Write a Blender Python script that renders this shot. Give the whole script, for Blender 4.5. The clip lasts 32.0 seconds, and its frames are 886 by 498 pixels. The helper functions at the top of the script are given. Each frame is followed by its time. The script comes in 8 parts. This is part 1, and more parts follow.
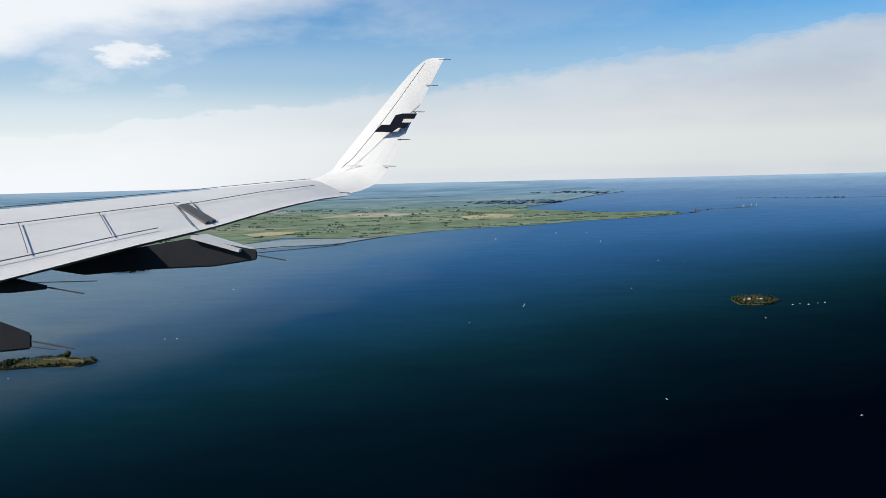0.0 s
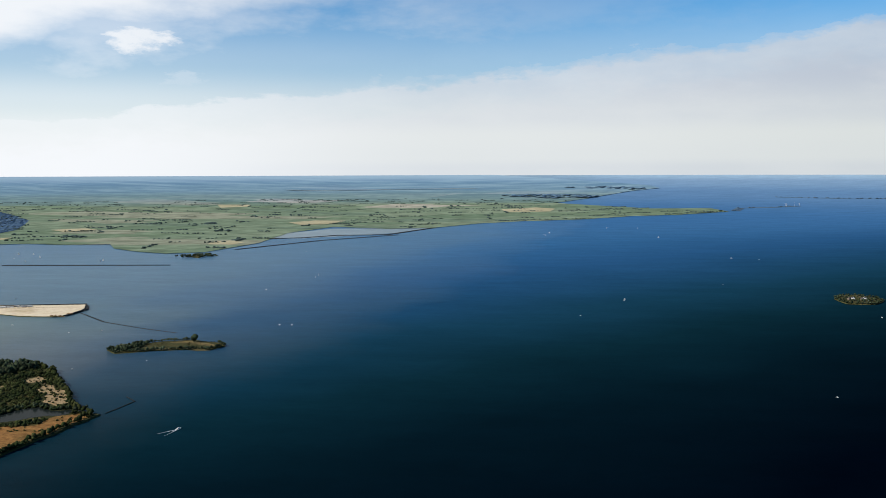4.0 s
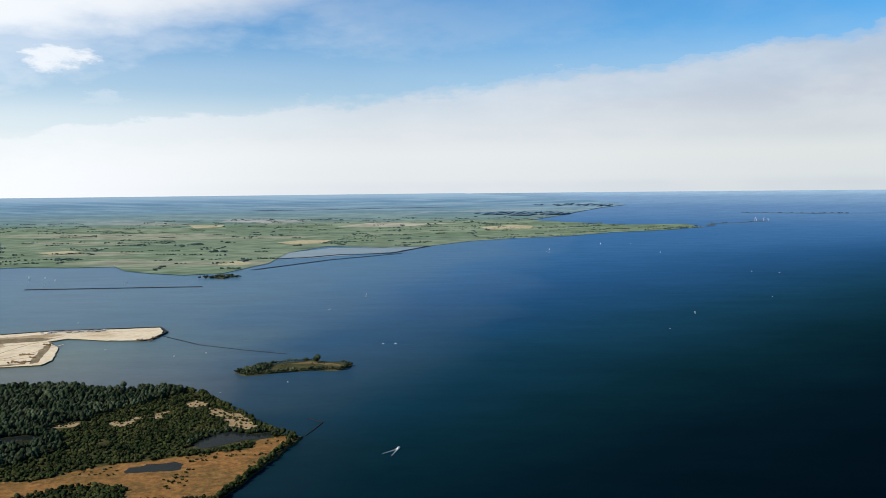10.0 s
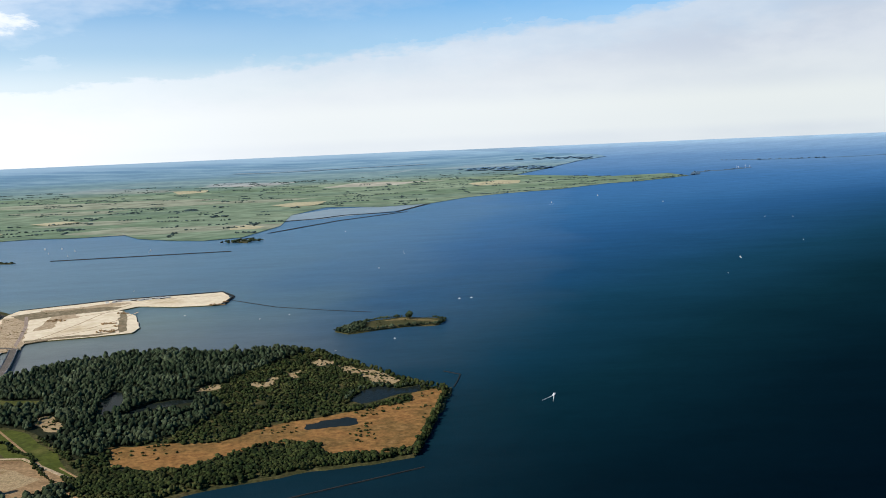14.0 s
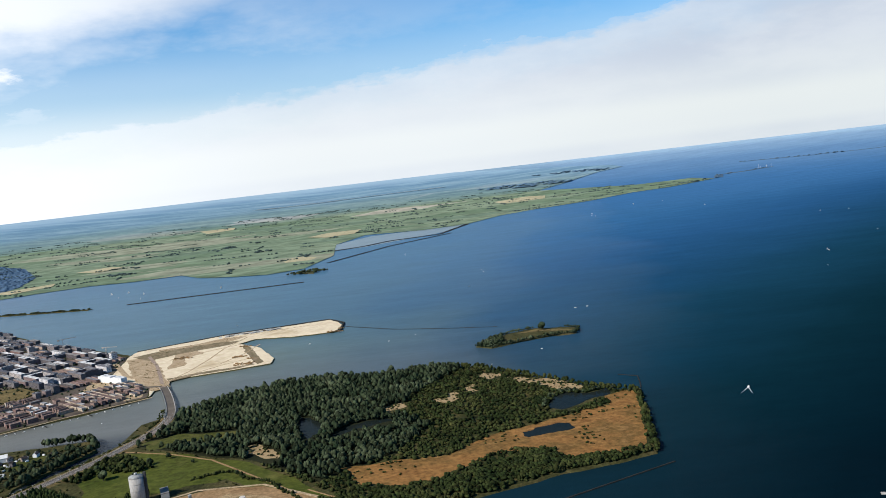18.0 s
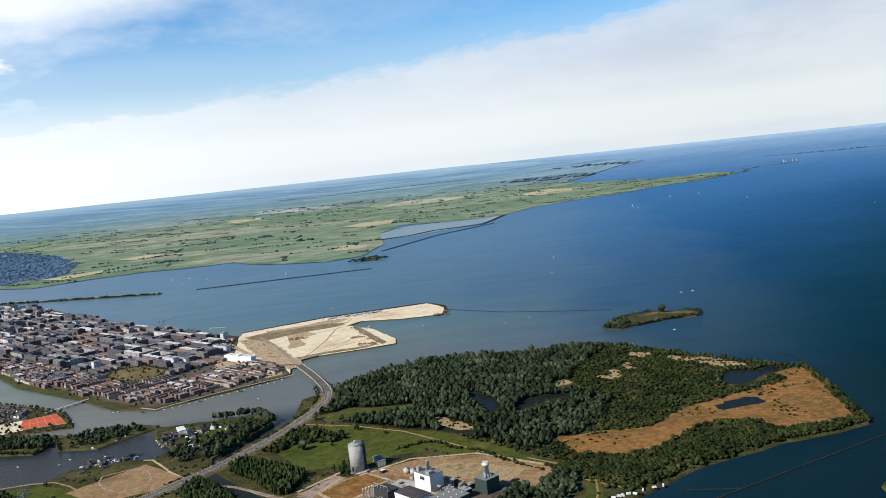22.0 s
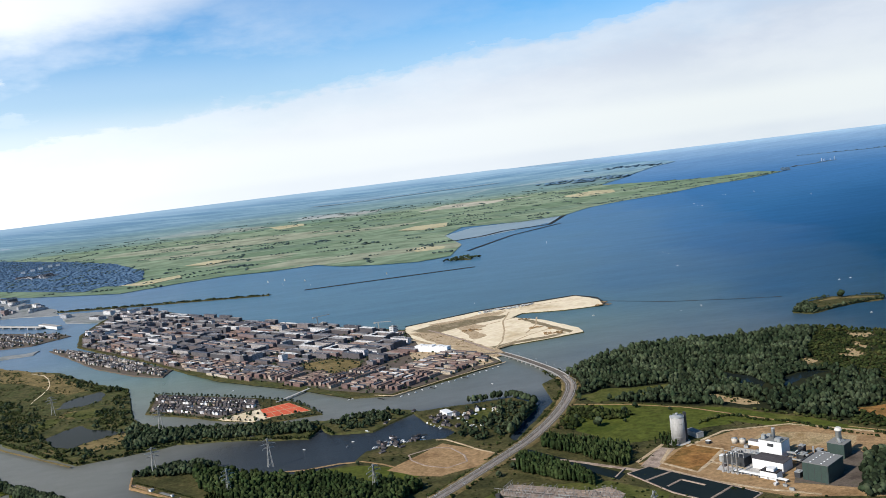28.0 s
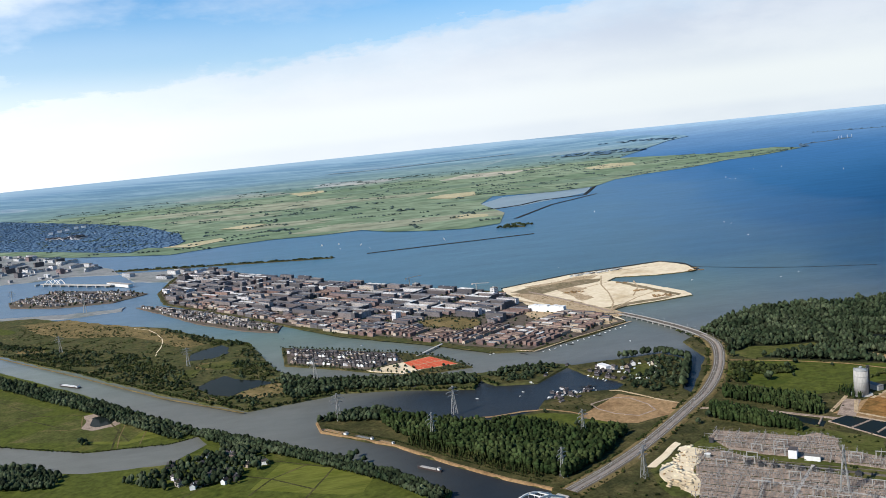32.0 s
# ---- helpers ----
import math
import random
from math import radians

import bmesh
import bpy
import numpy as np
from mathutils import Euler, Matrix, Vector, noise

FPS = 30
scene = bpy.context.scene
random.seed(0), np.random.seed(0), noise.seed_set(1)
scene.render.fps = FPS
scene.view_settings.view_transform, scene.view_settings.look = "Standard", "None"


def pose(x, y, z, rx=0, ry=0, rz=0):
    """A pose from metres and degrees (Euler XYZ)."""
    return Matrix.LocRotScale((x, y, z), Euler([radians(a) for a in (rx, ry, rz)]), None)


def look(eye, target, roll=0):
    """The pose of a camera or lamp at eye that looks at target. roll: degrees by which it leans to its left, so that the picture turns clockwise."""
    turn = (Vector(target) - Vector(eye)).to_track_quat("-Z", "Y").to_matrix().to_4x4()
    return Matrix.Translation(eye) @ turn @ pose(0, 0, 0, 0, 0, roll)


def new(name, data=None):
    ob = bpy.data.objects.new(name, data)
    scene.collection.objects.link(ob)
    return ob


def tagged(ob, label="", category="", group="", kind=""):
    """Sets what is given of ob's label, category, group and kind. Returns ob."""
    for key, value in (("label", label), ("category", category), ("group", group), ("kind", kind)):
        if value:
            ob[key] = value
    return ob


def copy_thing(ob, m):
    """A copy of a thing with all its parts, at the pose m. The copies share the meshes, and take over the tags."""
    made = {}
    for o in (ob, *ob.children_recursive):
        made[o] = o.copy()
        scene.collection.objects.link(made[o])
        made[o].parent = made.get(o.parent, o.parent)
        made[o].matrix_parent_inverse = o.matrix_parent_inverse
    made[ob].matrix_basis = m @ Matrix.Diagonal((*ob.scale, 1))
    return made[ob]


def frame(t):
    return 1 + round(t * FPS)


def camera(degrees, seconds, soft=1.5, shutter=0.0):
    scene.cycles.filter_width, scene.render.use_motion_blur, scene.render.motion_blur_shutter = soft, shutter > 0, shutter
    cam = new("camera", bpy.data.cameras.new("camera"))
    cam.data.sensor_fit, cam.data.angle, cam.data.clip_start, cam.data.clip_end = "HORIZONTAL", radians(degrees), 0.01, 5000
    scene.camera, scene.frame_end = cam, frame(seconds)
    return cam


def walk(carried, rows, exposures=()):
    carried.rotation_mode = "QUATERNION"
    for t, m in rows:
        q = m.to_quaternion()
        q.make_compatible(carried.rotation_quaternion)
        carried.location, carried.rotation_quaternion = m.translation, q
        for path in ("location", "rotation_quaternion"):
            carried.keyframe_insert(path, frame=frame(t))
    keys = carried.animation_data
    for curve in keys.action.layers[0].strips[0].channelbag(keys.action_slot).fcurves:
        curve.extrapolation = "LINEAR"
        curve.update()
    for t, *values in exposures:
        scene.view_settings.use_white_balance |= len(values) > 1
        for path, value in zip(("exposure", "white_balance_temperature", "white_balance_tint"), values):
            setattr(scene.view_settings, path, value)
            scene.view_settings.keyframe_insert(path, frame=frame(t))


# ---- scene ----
import collections

from mathutils.geometry import tessellate_polygon

# camera: a window seat over the lake, flying towards -x; one model metre stands for 2.7 m of the country
cam = camera(54.0, 32.0, soft=0.65)
walk(cam, [
    (0, pose(0.0, 0.0, 165.6, 85.17, 1.55, 1.79)),
    (0.5, pose(-14.7, 0.7, 165.4, 84.84, 1.10, 2.82)),
    (1, pose(-29.4, 1.3, 165.2, 84.31, 0.65, 3.10)),
    (1.5, pose(-44.1, 1.6, 165.0, 84.38, 0.23, 3.11)),
    (2, pose(-58.9, 1.9, 164.9, 84.47, -0.37, 3.11)),
    (2.5, pose(-73.7, 2.0, 164.7, 84.69, -0.48, 2.74)),
    (3, pose(-88.5, 2.0, 164.6, 85.11, 0.14, 3.09)),
    (3.5, pose(-103.3, 1.9, 164.5, 84.68, 0.28, 2.85)),
    (5.5, pose(-163.1, 0.7, 164.1, 84.85, -0.11, 0.95)),
    (6, pose(-178.2, 0.2, 164.1, 84.14, -0.29, 1.29)),
    (6.5, pose(-193.4, -0.3, 164.1, 82.57, 1.19, 2.00)),
    (7, pose(-208.5, -0.8, 164.1, 82.46, 2.46, 1.55)),
    (7.5, pose(-223.8, -1.3, 164.1, 83.31, 3.37, 0.69)),
    (8, pose(-239.1, -1.9, 164.1, 84.57, 3.37, -0.78)),
    (8.5, pose(-254.4, -2.5, 164.1, 85.43, 2.35, -1.52)),
    (9, pose(-269.8, -3.0, 164.1, 85.65, 1.46, -1.60)),
    (9.5, pose(-285.2, -3.6, 164.2, 85.81, 0.92, -1.84)),
    (10, pose(-300.7, -4.1, 164.3, 85.90, 0.66, -2.31)),
    (10.5, pose(-316.3, -4.6, 164.4, 85.94, 0.71, -2.81)),
    (11, pose(-331.8, -5.1, 164.5, 85.71, 0.74, -3.17)),
    (11.5, pose(-347.5, -5.5, 164.6, 85.10, 0.47, -3.55)),
    (12, pose(-363.1, -6.0, 164.7, 84.92, 0.61, -3.76)),
    (12.5, pose(-378.8, -6.3, 164.9, 83.75, 0.80, -3.92)),
    (13, pose(-394.5, -6.7, 165.0, 83.02, 0.82, -4.45)),
    (13.5, pose(-410.2, -6.9, 165.2, 82.70, 1.59, -4.98)),
    (14, pose(-426.0, -7.2, 165.4, 83.06, 2.48, -5.43)),
    (14.5, pose(-441.8, -7.4, 165.6, 83.76, 3.42, -5.62)),
    (16.5, pose(-505.1, -7.6, 166.6, 83.53, 5.40, -5.92)),
    (17, pose(-520.9, -7.5, 166.8, 83.69, 5.65, -5.93)),
    (17.5, pose(-536.8, -7.3, 167.1, 84.00, 6.05, -6.05)),
    (18, pose(-552.6, -7.1, 167.5, 84.57, 6.54, -6.14)),
    (18.5, pose(-568.5, -6.9, 167.8, 84.46, 6.66, -6.47)),
    (19, pose(-584.3, -6.6, 168.1, 84.43, 6.61, -6.57)),
    (19.5, pose(-600.1, -6.3, 168.5, 84.42, 6.52, -6.53)),
    (20, pose(-616.0, -5.9, 168.8, 84.12, 6.25, -6.81)),
    (20.5, pose(-631.8, -5.5, 169.2, 83.92, 6.00, -7.01)),
    (21, pose(-647.6, -5.0, 169.6, 83.93, 5.96, -7.04)),
    (21.5, pose(-663.4, -4.5, 170.0, 84.01, 5.88, -6.77)),
    (22, pose(-679.2, -4.0, 170.5, 84.16, 6.01, -6.55)),
    (22.5, pose(-695.0, -3.5, 170.9, 84.15, 6.27, -5.93)),
    (23, pose(-710.8, -2.9, 171.4, 84.09, 5.80, -6.00)),
    (23.5, pose(-726.6, -2.4, 171.8, 83.85, 5.91, -6.16)),
    (24, pose(-742.4, -1.8, 172.3, 83.73, 5.80, -6.15)),
    (24.5, pose(-758.1, -1.2, 172.8, 83.97, 5.82, -6.26)),
    (25, pose(-773.9, -0.7, 173.3, 84.46, 5.99, -6.51)),
    (25.5, pose(-789.7, -0.2, 173.9, 84.69, 6.25, -6.37)),
    (27.5, pose(-853.2, 1.5, 176.1, 84.62, 6.54, -6.93)),
    (28, pose(-869.2, 1.8, 176.7, 84.61, 6.85, -7.12)),
    (28.5, pose(-885.2, 2.0, 177.4, 84.32, 6.82, -7.31)),
    (29, pose(-901.3, 2.0, 178.0, 83.69, 7.01, -7.75)),
    (29.5, pose(-917.5, 2.0, 178.7, 83.47, 7.70, -7.92)),
    (30, pose(-933.7, 1.9, 179.3, 83.10, 7.58, -8.06)),
    (30.5, pose(-950.1, 1.7, 180.0, 82.97, 7.53, -8.26)),
    (31, pose(-966.6, 1.2, 180.7, 82.82, 7.26, -7.87)),
    (31.5, pose(-983.2, 0.7, 181.4, 82.45, 6.48, -8.02)),
    (32, pose(-1000.0, -0.0, 182.1, 82.67, 5.71, -7.98)),
], exposures=[(0.0, 0.07, 6400, 10), (6.0, 0.08, 6380, 10), (10.0, 0.14, 6350, 10), (13.0, 0.27, 6300, 10), (17.0, 0.29, 6290, 10), (23.0, 0.33, 6280, 10), (32.0, 0.40, 6230, 10)])

# ---- sky, sun ----
SUN_AZ, SUN_EL = radians(242.0), radians(38.0)      # compass bearing clockwise from +y, height
world = bpy.data.worlds.new("sky")
scene.world = world
world.use_nodes = True


def sky_nodes():
    nt = world.node_tree
    nt.nodes.clear()
    N = lambda kind, **kw: node(nt, kind, **kw)
    L = nt.links.new
    sky = N("ShaderNodeTexSky", sky_type="NISHITA", sun_disc=False, sun_elevation=SUN_EL, sun_rotation=SUN_AZ,
            air_density=1.0, dust_density=0.4, ozone_density=4.0)
    tc = N("ShaderNodeTexCoord")
    sep = N("ShaderNodeSeparateXYZ")
    L(tc.outputs["Generated"], sep.inputs[0])
    az = math_node(nt, "ARCTAN2", sep.outputs[0], sep.outputs[1])
    el = math_node(nt, "ARCSINE", sep.outputs[2])
    comb = N("ShaderNodeCombineXYZ")
    L(az, comb.inputs[0])
    L(math_node(nt, "MULTIPLY", el, 2.6), comb.inputs[1])

    def noise_at(scale, detail, rough=0.55, shift=0.0):
        m = N("ShaderNodeVectorMath", operation="ADD")
        L(comb.outputs[0], m.inputs[0])
        m.inputs[1].default_value = (shift, shift * 0.7, shift)
        n = N("ShaderNodeTexNoise")
        n.inputs["Scale"].default_value, n.inputs["Detail"].default_value, n.inputs["Roughness"].default_value = scale, detail, rough
        L(m.outputs[0], n.inputs["Vector"])
        return n.outputs["Fac"]

    # the long cloud bank: its upper edge climbs to the right
    az_in = math_node(nt, "MINIMUM", math_node(nt, "MAXIMUM", az, -0.6), 0.6)
    edge = math_node(nt, "MULTIPLY_ADD", az_in, 0.098, 0.113)
    puff = math_node(nt, "MULTIPLY_ADD", noise_at(9.0, 7.0, 0.6), 0.05, -0.025)
    puff = math_node(nt, "ADD", puff, math_node(nt, "MULTIPLY_ADD", noise_at(38.0, 6.0, 0.65, 2.2), 0.024, -0.012))
    above = math_node(nt, "SUBTRACT", math_node(nt, "ADD", edge, puff), el)
    bank = ramp(nt, above, [(0.0, 0.0), (0.006, 0.45), (0.018, 0.85), (0.06, 1.0)])
    # veil that whitens the left of the sky, and the glare above it
    veil = math_node(nt, "MULTIPLY", ramp(nt, noise_at(3.2, 6.0, 0.6, 3.1), [(0.40, 0.04), (0.66, 0.58)]),
                     math_node(nt, "MULTIPLY", ramp(nt, az, [(-0.10, 1.0), (0.12, 0.5), (0.35, 0.35)]), ramp(nt, el, [(0.12, 1.0), (0.30, 0.0)])))
    low = ramp(nt, el, [(0.0, 1.0), (0.03, 0.92), (0.07, 0.62), (0.115, 0.30), (0.19, 0.0)])
    over = math_node(nt, "SUBTRACT", math_node(nt, "ADD", el, math_node(nt, "MULTIPLY_ADD", noise_at(4.0, 6.0, 0.6, 7.7), 0.10, -0.05)),
                     math_node(nt, "MULTIPLY_ADD", az_in, 0.22, 0.222))
    left_top = math_node(nt, "MULTIPLY", ramp(nt, over, [(-0.015, 0.0), (0.04, 0.95)]), math_node(nt, "MULTIPLY", ramp(nt, az, [(-0.25, 1.0), (0.05, 0.0)]), ramp(nt, el, [(0.28, 1.0), (0.50, 0.0)])))

    def blob(a, e, wide, tall, seed):
        da = math_node(nt, "DIVIDE", math_node(nt, "SUBTRACT", az, radians(a)), radians(wide))
        de = math_node(nt, "DIVIDE", math_node(nt, "SUBTRACT", el, radians(e)), radians(tall))
        d2 = math_node(nt, "ADD", math_node(nt, "MULTIPLY", da, da), math_node(nt, "MULTIPLY", de, de))
        s = math_node(nt, "ADD", d2, math_node(nt, "MULTIPLY_ADD", noise_at(42.0, 7.0, 0.62, seed), 3.2, -1.6))
        return ramp(nt, s, [(0.0, 0.92), (1.6, 0.0)])

    puffs = math_node(nt, "MAXIMUM", blob(-21.2, 7.9, 2.6, 0.9, 1.3), math_node(nt, "MULTIPLY", blob(-18.7, 5.5, 2.0, 0.8, 5.9), 0.55))
    cover = bank
    for c in (veil, low, left_top, puffs):
        cover = math_node(nt, "MAXIMUM", cover, c)
    cover = math_node(nt, "MULTIPLY", cover, ramp(nt, math_node(nt, "ABSOLUTE", az), [(0.8, 1.0), (1.4, 0.25)]))
    shade = noise_at(6.0, 6.0, 0.6, 11.0)
    tone = mix_rgb(nt, ramp(nt, shade, [(0.35, 0.0), (0.7, 1.0)]), CLOUD_SHADE, CLOUD_LIT)
    # grey body of the bank, bright warm band over the horizon
    band = ramp(nt, el, [(0.0, 0.55), (0.012, 0.9), (0.035, 1.0), (0.06, 0.5), (0.10, 0.0)])
    tone = mix_rgb(nt, band, tone, CLOUD_BAND)
    tone = mix_rgb(nt, ramp(nt, az, [(-0.45, 1.0), (0.0, 0.3), (0.5, 0.0)]), tone, CLOUD_GLARE)
    hue = N("ShaderNodeHueSaturation")
    hue.inputs["Saturation"].default_value, hue.inputs["Value"].default_value = SKY_SAT, SKY_VAL
    L(math_node(nt, "MULTIPLY_ADD", ramp(nt, el, [(0.35, 1.0), (0.9, 0.0)]), SKY_VAL * 0.5, SKY_VAL * 0.5), hue.inputs["Value"])
    L(sky.outputs[0], hue.inputs["Color"])
    full = mix_rgb(nt, cover, hue.outputs[0], tone)
    bg = N("ShaderNodeBackground")
    bg.inputs["Strength"].default_value = 0.076
    L(full, bg.inputs["Color"])
    out = N("ShaderNodeOutputWorld")
    L(bg.outputs[0], out.inputs["Surface"])


CLOUD_LIT, CLOUD_SHADE = (7.6, 8.1, 8.7), (6.3, 7.0, 8.0)
CLOUD_BAND, CLOUD_GLARE = (8.8, 9.2, 9.0), (11.6, 11.8, 12.0)
SKY_SAT, SKY_VAL = 1.40, 1.48


def node(nt, kind, **kw):
    n = nt.nodes.new(kind)
    for k, v in kw.items():
        setattr(n, k, v)
    return n


def math_node(nt, op, a, b=None, c=None):
    n = nt.nodes.new("ShaderNodeMath")
    n.operation = op
    for i, v in enumerate((a, b, c)):
        if v is None:
            continue
        if isinstance(v, (int, float)):
            n.inputs[i].default_value = v
        else:
            nt.links.new(v, n.inputs[i])
    return n.outputs[0]


def ramp(nt, fac, stops):
    """A smooth curve through (place, value) stops, for any range of fac."""
    lo, hi = stops[0][0], stops[-1][0]
    n = nt.nodes.new("ShaderNodeMapRange")
    n.inputs["From Min"].default_value, n.inputs["From Max"].default_value = lo, hi
    nt.links.new(fac, n.inputs["Value"])
    r = nt.nodes.new("ShaderNodeValToRGB")
    r.color_ramp.interpolation = "EASE"
    els = r.color_ramp.elements
    while len(els) < len(stops):
        els.new(0.5)
    for e, (p, v) in zip(els, stops):
        e.position = (p - lo) / (hi - lo)
        e.color = (v, v, v, 1)
    nt.links.new(n.outputs[0], r.inputs[0])
    return r.outputs[0]


def mix_rgb(nt, fac, a, b, blend="MIX"):
    n = nt.nodes.new("ShaderNodeMix")
    n.data_type, n.blend_type = "RGBA", blend
    for sock, v in ((n.inputs[0], fac), (n.inputs[6], a), (n.inputs[7], b)):
        if isinstance(v, (int, float)):
            sock.default_value = v
        elif isinstance(v, tuple):
            sock.default_value = (*v[:3], 1)
        else:
            nt.links.new(v, sock)
    return n.outputs[2]


sky_nodes()
sun = new("sun", bpy.data.lights.new("sun", "SUN"))
sun.data.energy, sun.data.angle, sun.data.color = 5.0, radians(0.6), (1.0, 0.93, 0.82)
to_sun = Vector((math.sin(SUN_AZ) * math.cos(SUN_EL), math.cos(SUN_AZ) * math.cos(SUN_EL), math.sin(SUN_EL)))
sun.matrix_world = look(to_sun * 500, (0, 0, 0))


# ---- materials ----
def material(name, colors, scale=1.0, rough=0.85, bump=0.3, bump_scale=6.0, random=0.0, island=0.0, metal=0.0, stretch=(1, 1, 1), turn=0.0, fine=0.25):
    """Ground, wall and leaf surfaces: colours mixed at a coarse scale, broken by a fine one, with relief."""
    m = bpy.data.materials.new(name)
    m.use_nodes = True
    nt = m.node_tree
    b = nt.nodes["Principled BSDF"]
    geo = node(nt, "ShaderNodeNewGeometry")
    mp = node(nt, "ShaderNodeMapping")
    mp.inputs["Scale"].default_value = stretch
    mp.inputs["Rotation"].default_value = (0, 0, turn)
    nt.links.new(geo.outputs["Position"], mp.inputs["Vector"])

    def tex(sc, det):
        n = node(nt, "ShaderNodeTexNoise")
        n.inputs["Scale"].default_value, n.inputs["Detail"].default_value, n.inputs["Roughness"].default_value = sc, det, 0.6
        nt.links.new(mp.outputs[0], n.inputs["Vector"])
        return n.outputs["Fac"]

    big = tex(scale, 6.0)
    col = colors[0]
    if len(colors) > 1:
        r = node(nt, "ShaderNodeValToRGB")
        els = r.color_ramp.elements
        while len(els) < len(colors):
            els.new(0.5)
        for i, (e, c) in enumerate(zip(els, colors)):
            e.position = 0.33 + 0.36 * i / (len(colors) - 1)
            e.color = (*c, 1)
        nt.links.new(big, r.inputs[0])
        col = r.outputs[0]
    grain = tex(scale * 9.0, 4.0)
    col = mix_rgb(nt, fine, col, ramp_grey(nt, grain), "OVERLAY")
    if random:
        info = node(nt, "ShaderNodeObjectInfo")
        col = vary(nt, col, info.outputs["Random"], random)
    if island:
        col = vary(nt, col, geo.outputs["Random Per Island"], island)
    nt.links.new(col, b.inputs["Base Color"])
    b.inputs["Roughness"].default_value, b.inputs["Metallic"].default_value = rough, metal
    b.inputs["Specular IOR Level"].default_value = 0.06
    if bump:
        bn = node(nt, "ShaderNodeBump")
        bn.inputs["Strength"].default_value, bn.inputs["Distance"].default_value = bump, 0.3
        nt.links.new(tex(bump_scale, 4.0), bn.inputs["Height"])
        nt.links.new(bn.outputs[0], b.inputs["Normal"])
    return m


def ramp_grey(nt, fac):
    r = node(nt, "ShaderNodeValToRGB")
    r.color_ramp.elements[0].position, r.color_ramp.elements[1].position = 0.25, 0.75
    nt.links.new(fac, r.inputs[0])
    return r.outputs[0]


def vary(nt, col, rnd, amount):
    h = node(nt, "ShaderNodeHueSaturation")
    nt.links.new(col, h.inputs["Color"])
    nt.links.new(math_node(nt, "MULTIPLY_ADD", rnd, amount * 2, 1 - amount), h.inputs["Value"])
    f = math_node(nt, "FRACT", math_node(nt, "MULTIPLY", rnd, 7.31))
    nt.links.new(math_node(nt, "MULTIPLY_ADD", f, 0.05 * amount, 0.5 - 0.025 * amount), h.inputs["Hue"])
    return h.outputs[0]


def water_material():
    m = bpy.data.materials.new("lake_water")
    m.use_nodes = True
    nt = m.node_tree
    b = nt.nodes["Principled BSDF"]
    geo = node(nt, "ShaderNodeNewGeometry")

    def tex(sc, det, stretch=(1, 1, 1), turn=0.0):
        mp = node(nt, "ShaderNodeMapping")
        mp.inputs["Scale"].default_value, mp.inputs["Rotation"].default_value = stretch, (0, 0, turn)
        nt.links.new(geo.outputs["Position"], mp.inputs["Vector"])
        n = node(nt, "ShaderNodeTexNoise")
        n.inputs["Scale"].default_value, n.inputs["Detail"].default_value = sc, det
        nt.links.new(mp.outputs[0], n.inputs["Vector"])
        return n.outputs["Fac"]

    # sky reflection painted by place: near-black off the near south-east shore, teal and blue out on the lake, silty by
    # the islands
    sep = node(nt, "ShaderNodeSeparateXYZ")
    nt.links.new(geo.outputs["Position"], sep.inputs[0])
    x, y = sep.outputs[0], sep.outputs[1]
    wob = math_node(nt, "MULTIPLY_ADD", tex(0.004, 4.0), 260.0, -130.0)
    offshore = math_node(nt, "ADD", math_node(nt, "MULTIPLY_ADD", x, -0.78, y), math_node(nt, "MULTIPLY", wob, 0.7))
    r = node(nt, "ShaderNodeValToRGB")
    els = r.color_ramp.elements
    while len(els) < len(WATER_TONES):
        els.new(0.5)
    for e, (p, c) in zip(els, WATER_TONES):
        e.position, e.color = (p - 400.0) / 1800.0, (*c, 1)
    fac = math_node(nt, "DIVIDE", math_node(nt, "SUBTRACT", offshore, 400.0), 1800.0)
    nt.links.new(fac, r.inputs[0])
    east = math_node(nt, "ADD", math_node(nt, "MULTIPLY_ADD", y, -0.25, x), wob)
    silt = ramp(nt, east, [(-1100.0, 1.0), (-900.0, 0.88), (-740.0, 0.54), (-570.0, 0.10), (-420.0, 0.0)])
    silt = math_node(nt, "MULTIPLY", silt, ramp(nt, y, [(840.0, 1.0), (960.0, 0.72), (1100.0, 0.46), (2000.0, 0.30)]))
    # haze painted into the lake colour, paler towards the horizon
    deep = mix_rgb(nt, ramp(nt, y, [(1900.0, 0.0), (2900.0, 1.0)]), r.outputs[0], WATER_FAR_HAZE)
    deep = mix_rgb(nt, ramp(nt, sep.outputs[2], [(2.0, 0.0), (60.0, 0.25), (100.0, 0.55), (129.0, 1.0)]), deep, WATER_HORIZON_HAZE)
    muddy = mix_rgb(nt, ramp(nt, y, [(640.0, 0.0), (1000.0, 1.0)]), WATER_CANAL, WATER_SILT)
    harbour = math_node(nt, "MULTIPLY", ramp(nt, math_node(nt, "ADD", x, math_node(nt, "MULTIPLY", wob, 0.2)), [(-1050.0, 0.0), (-940.0, 1.0)]), ramp(nt, y, [(605.0, 1.0), (650.0, 0.0)]))
    # white-sky glare on the western channels, put in as a grey tone
    muddy = mix_rgb(nt, math_node(nt, "MULTIPLY", ramp(nt, x, [(-1350.0, 0.75), (-1060.0, 0.0)]), ramp(nt, y, [(680.0, 0.0), (950.0, 1.0)])), muddy, WATER_WEST_GLARE)
    muddy = mix_rgb(nt, harbour, muddy, WATER_HARBOUR)
    col = mix_rgb(nt, silt, deep, muddy)
    # wind lanes and cat's paws
    lanes = tex(0.010, 6.0, (1.0, 3.2, 1.0), 0.5)
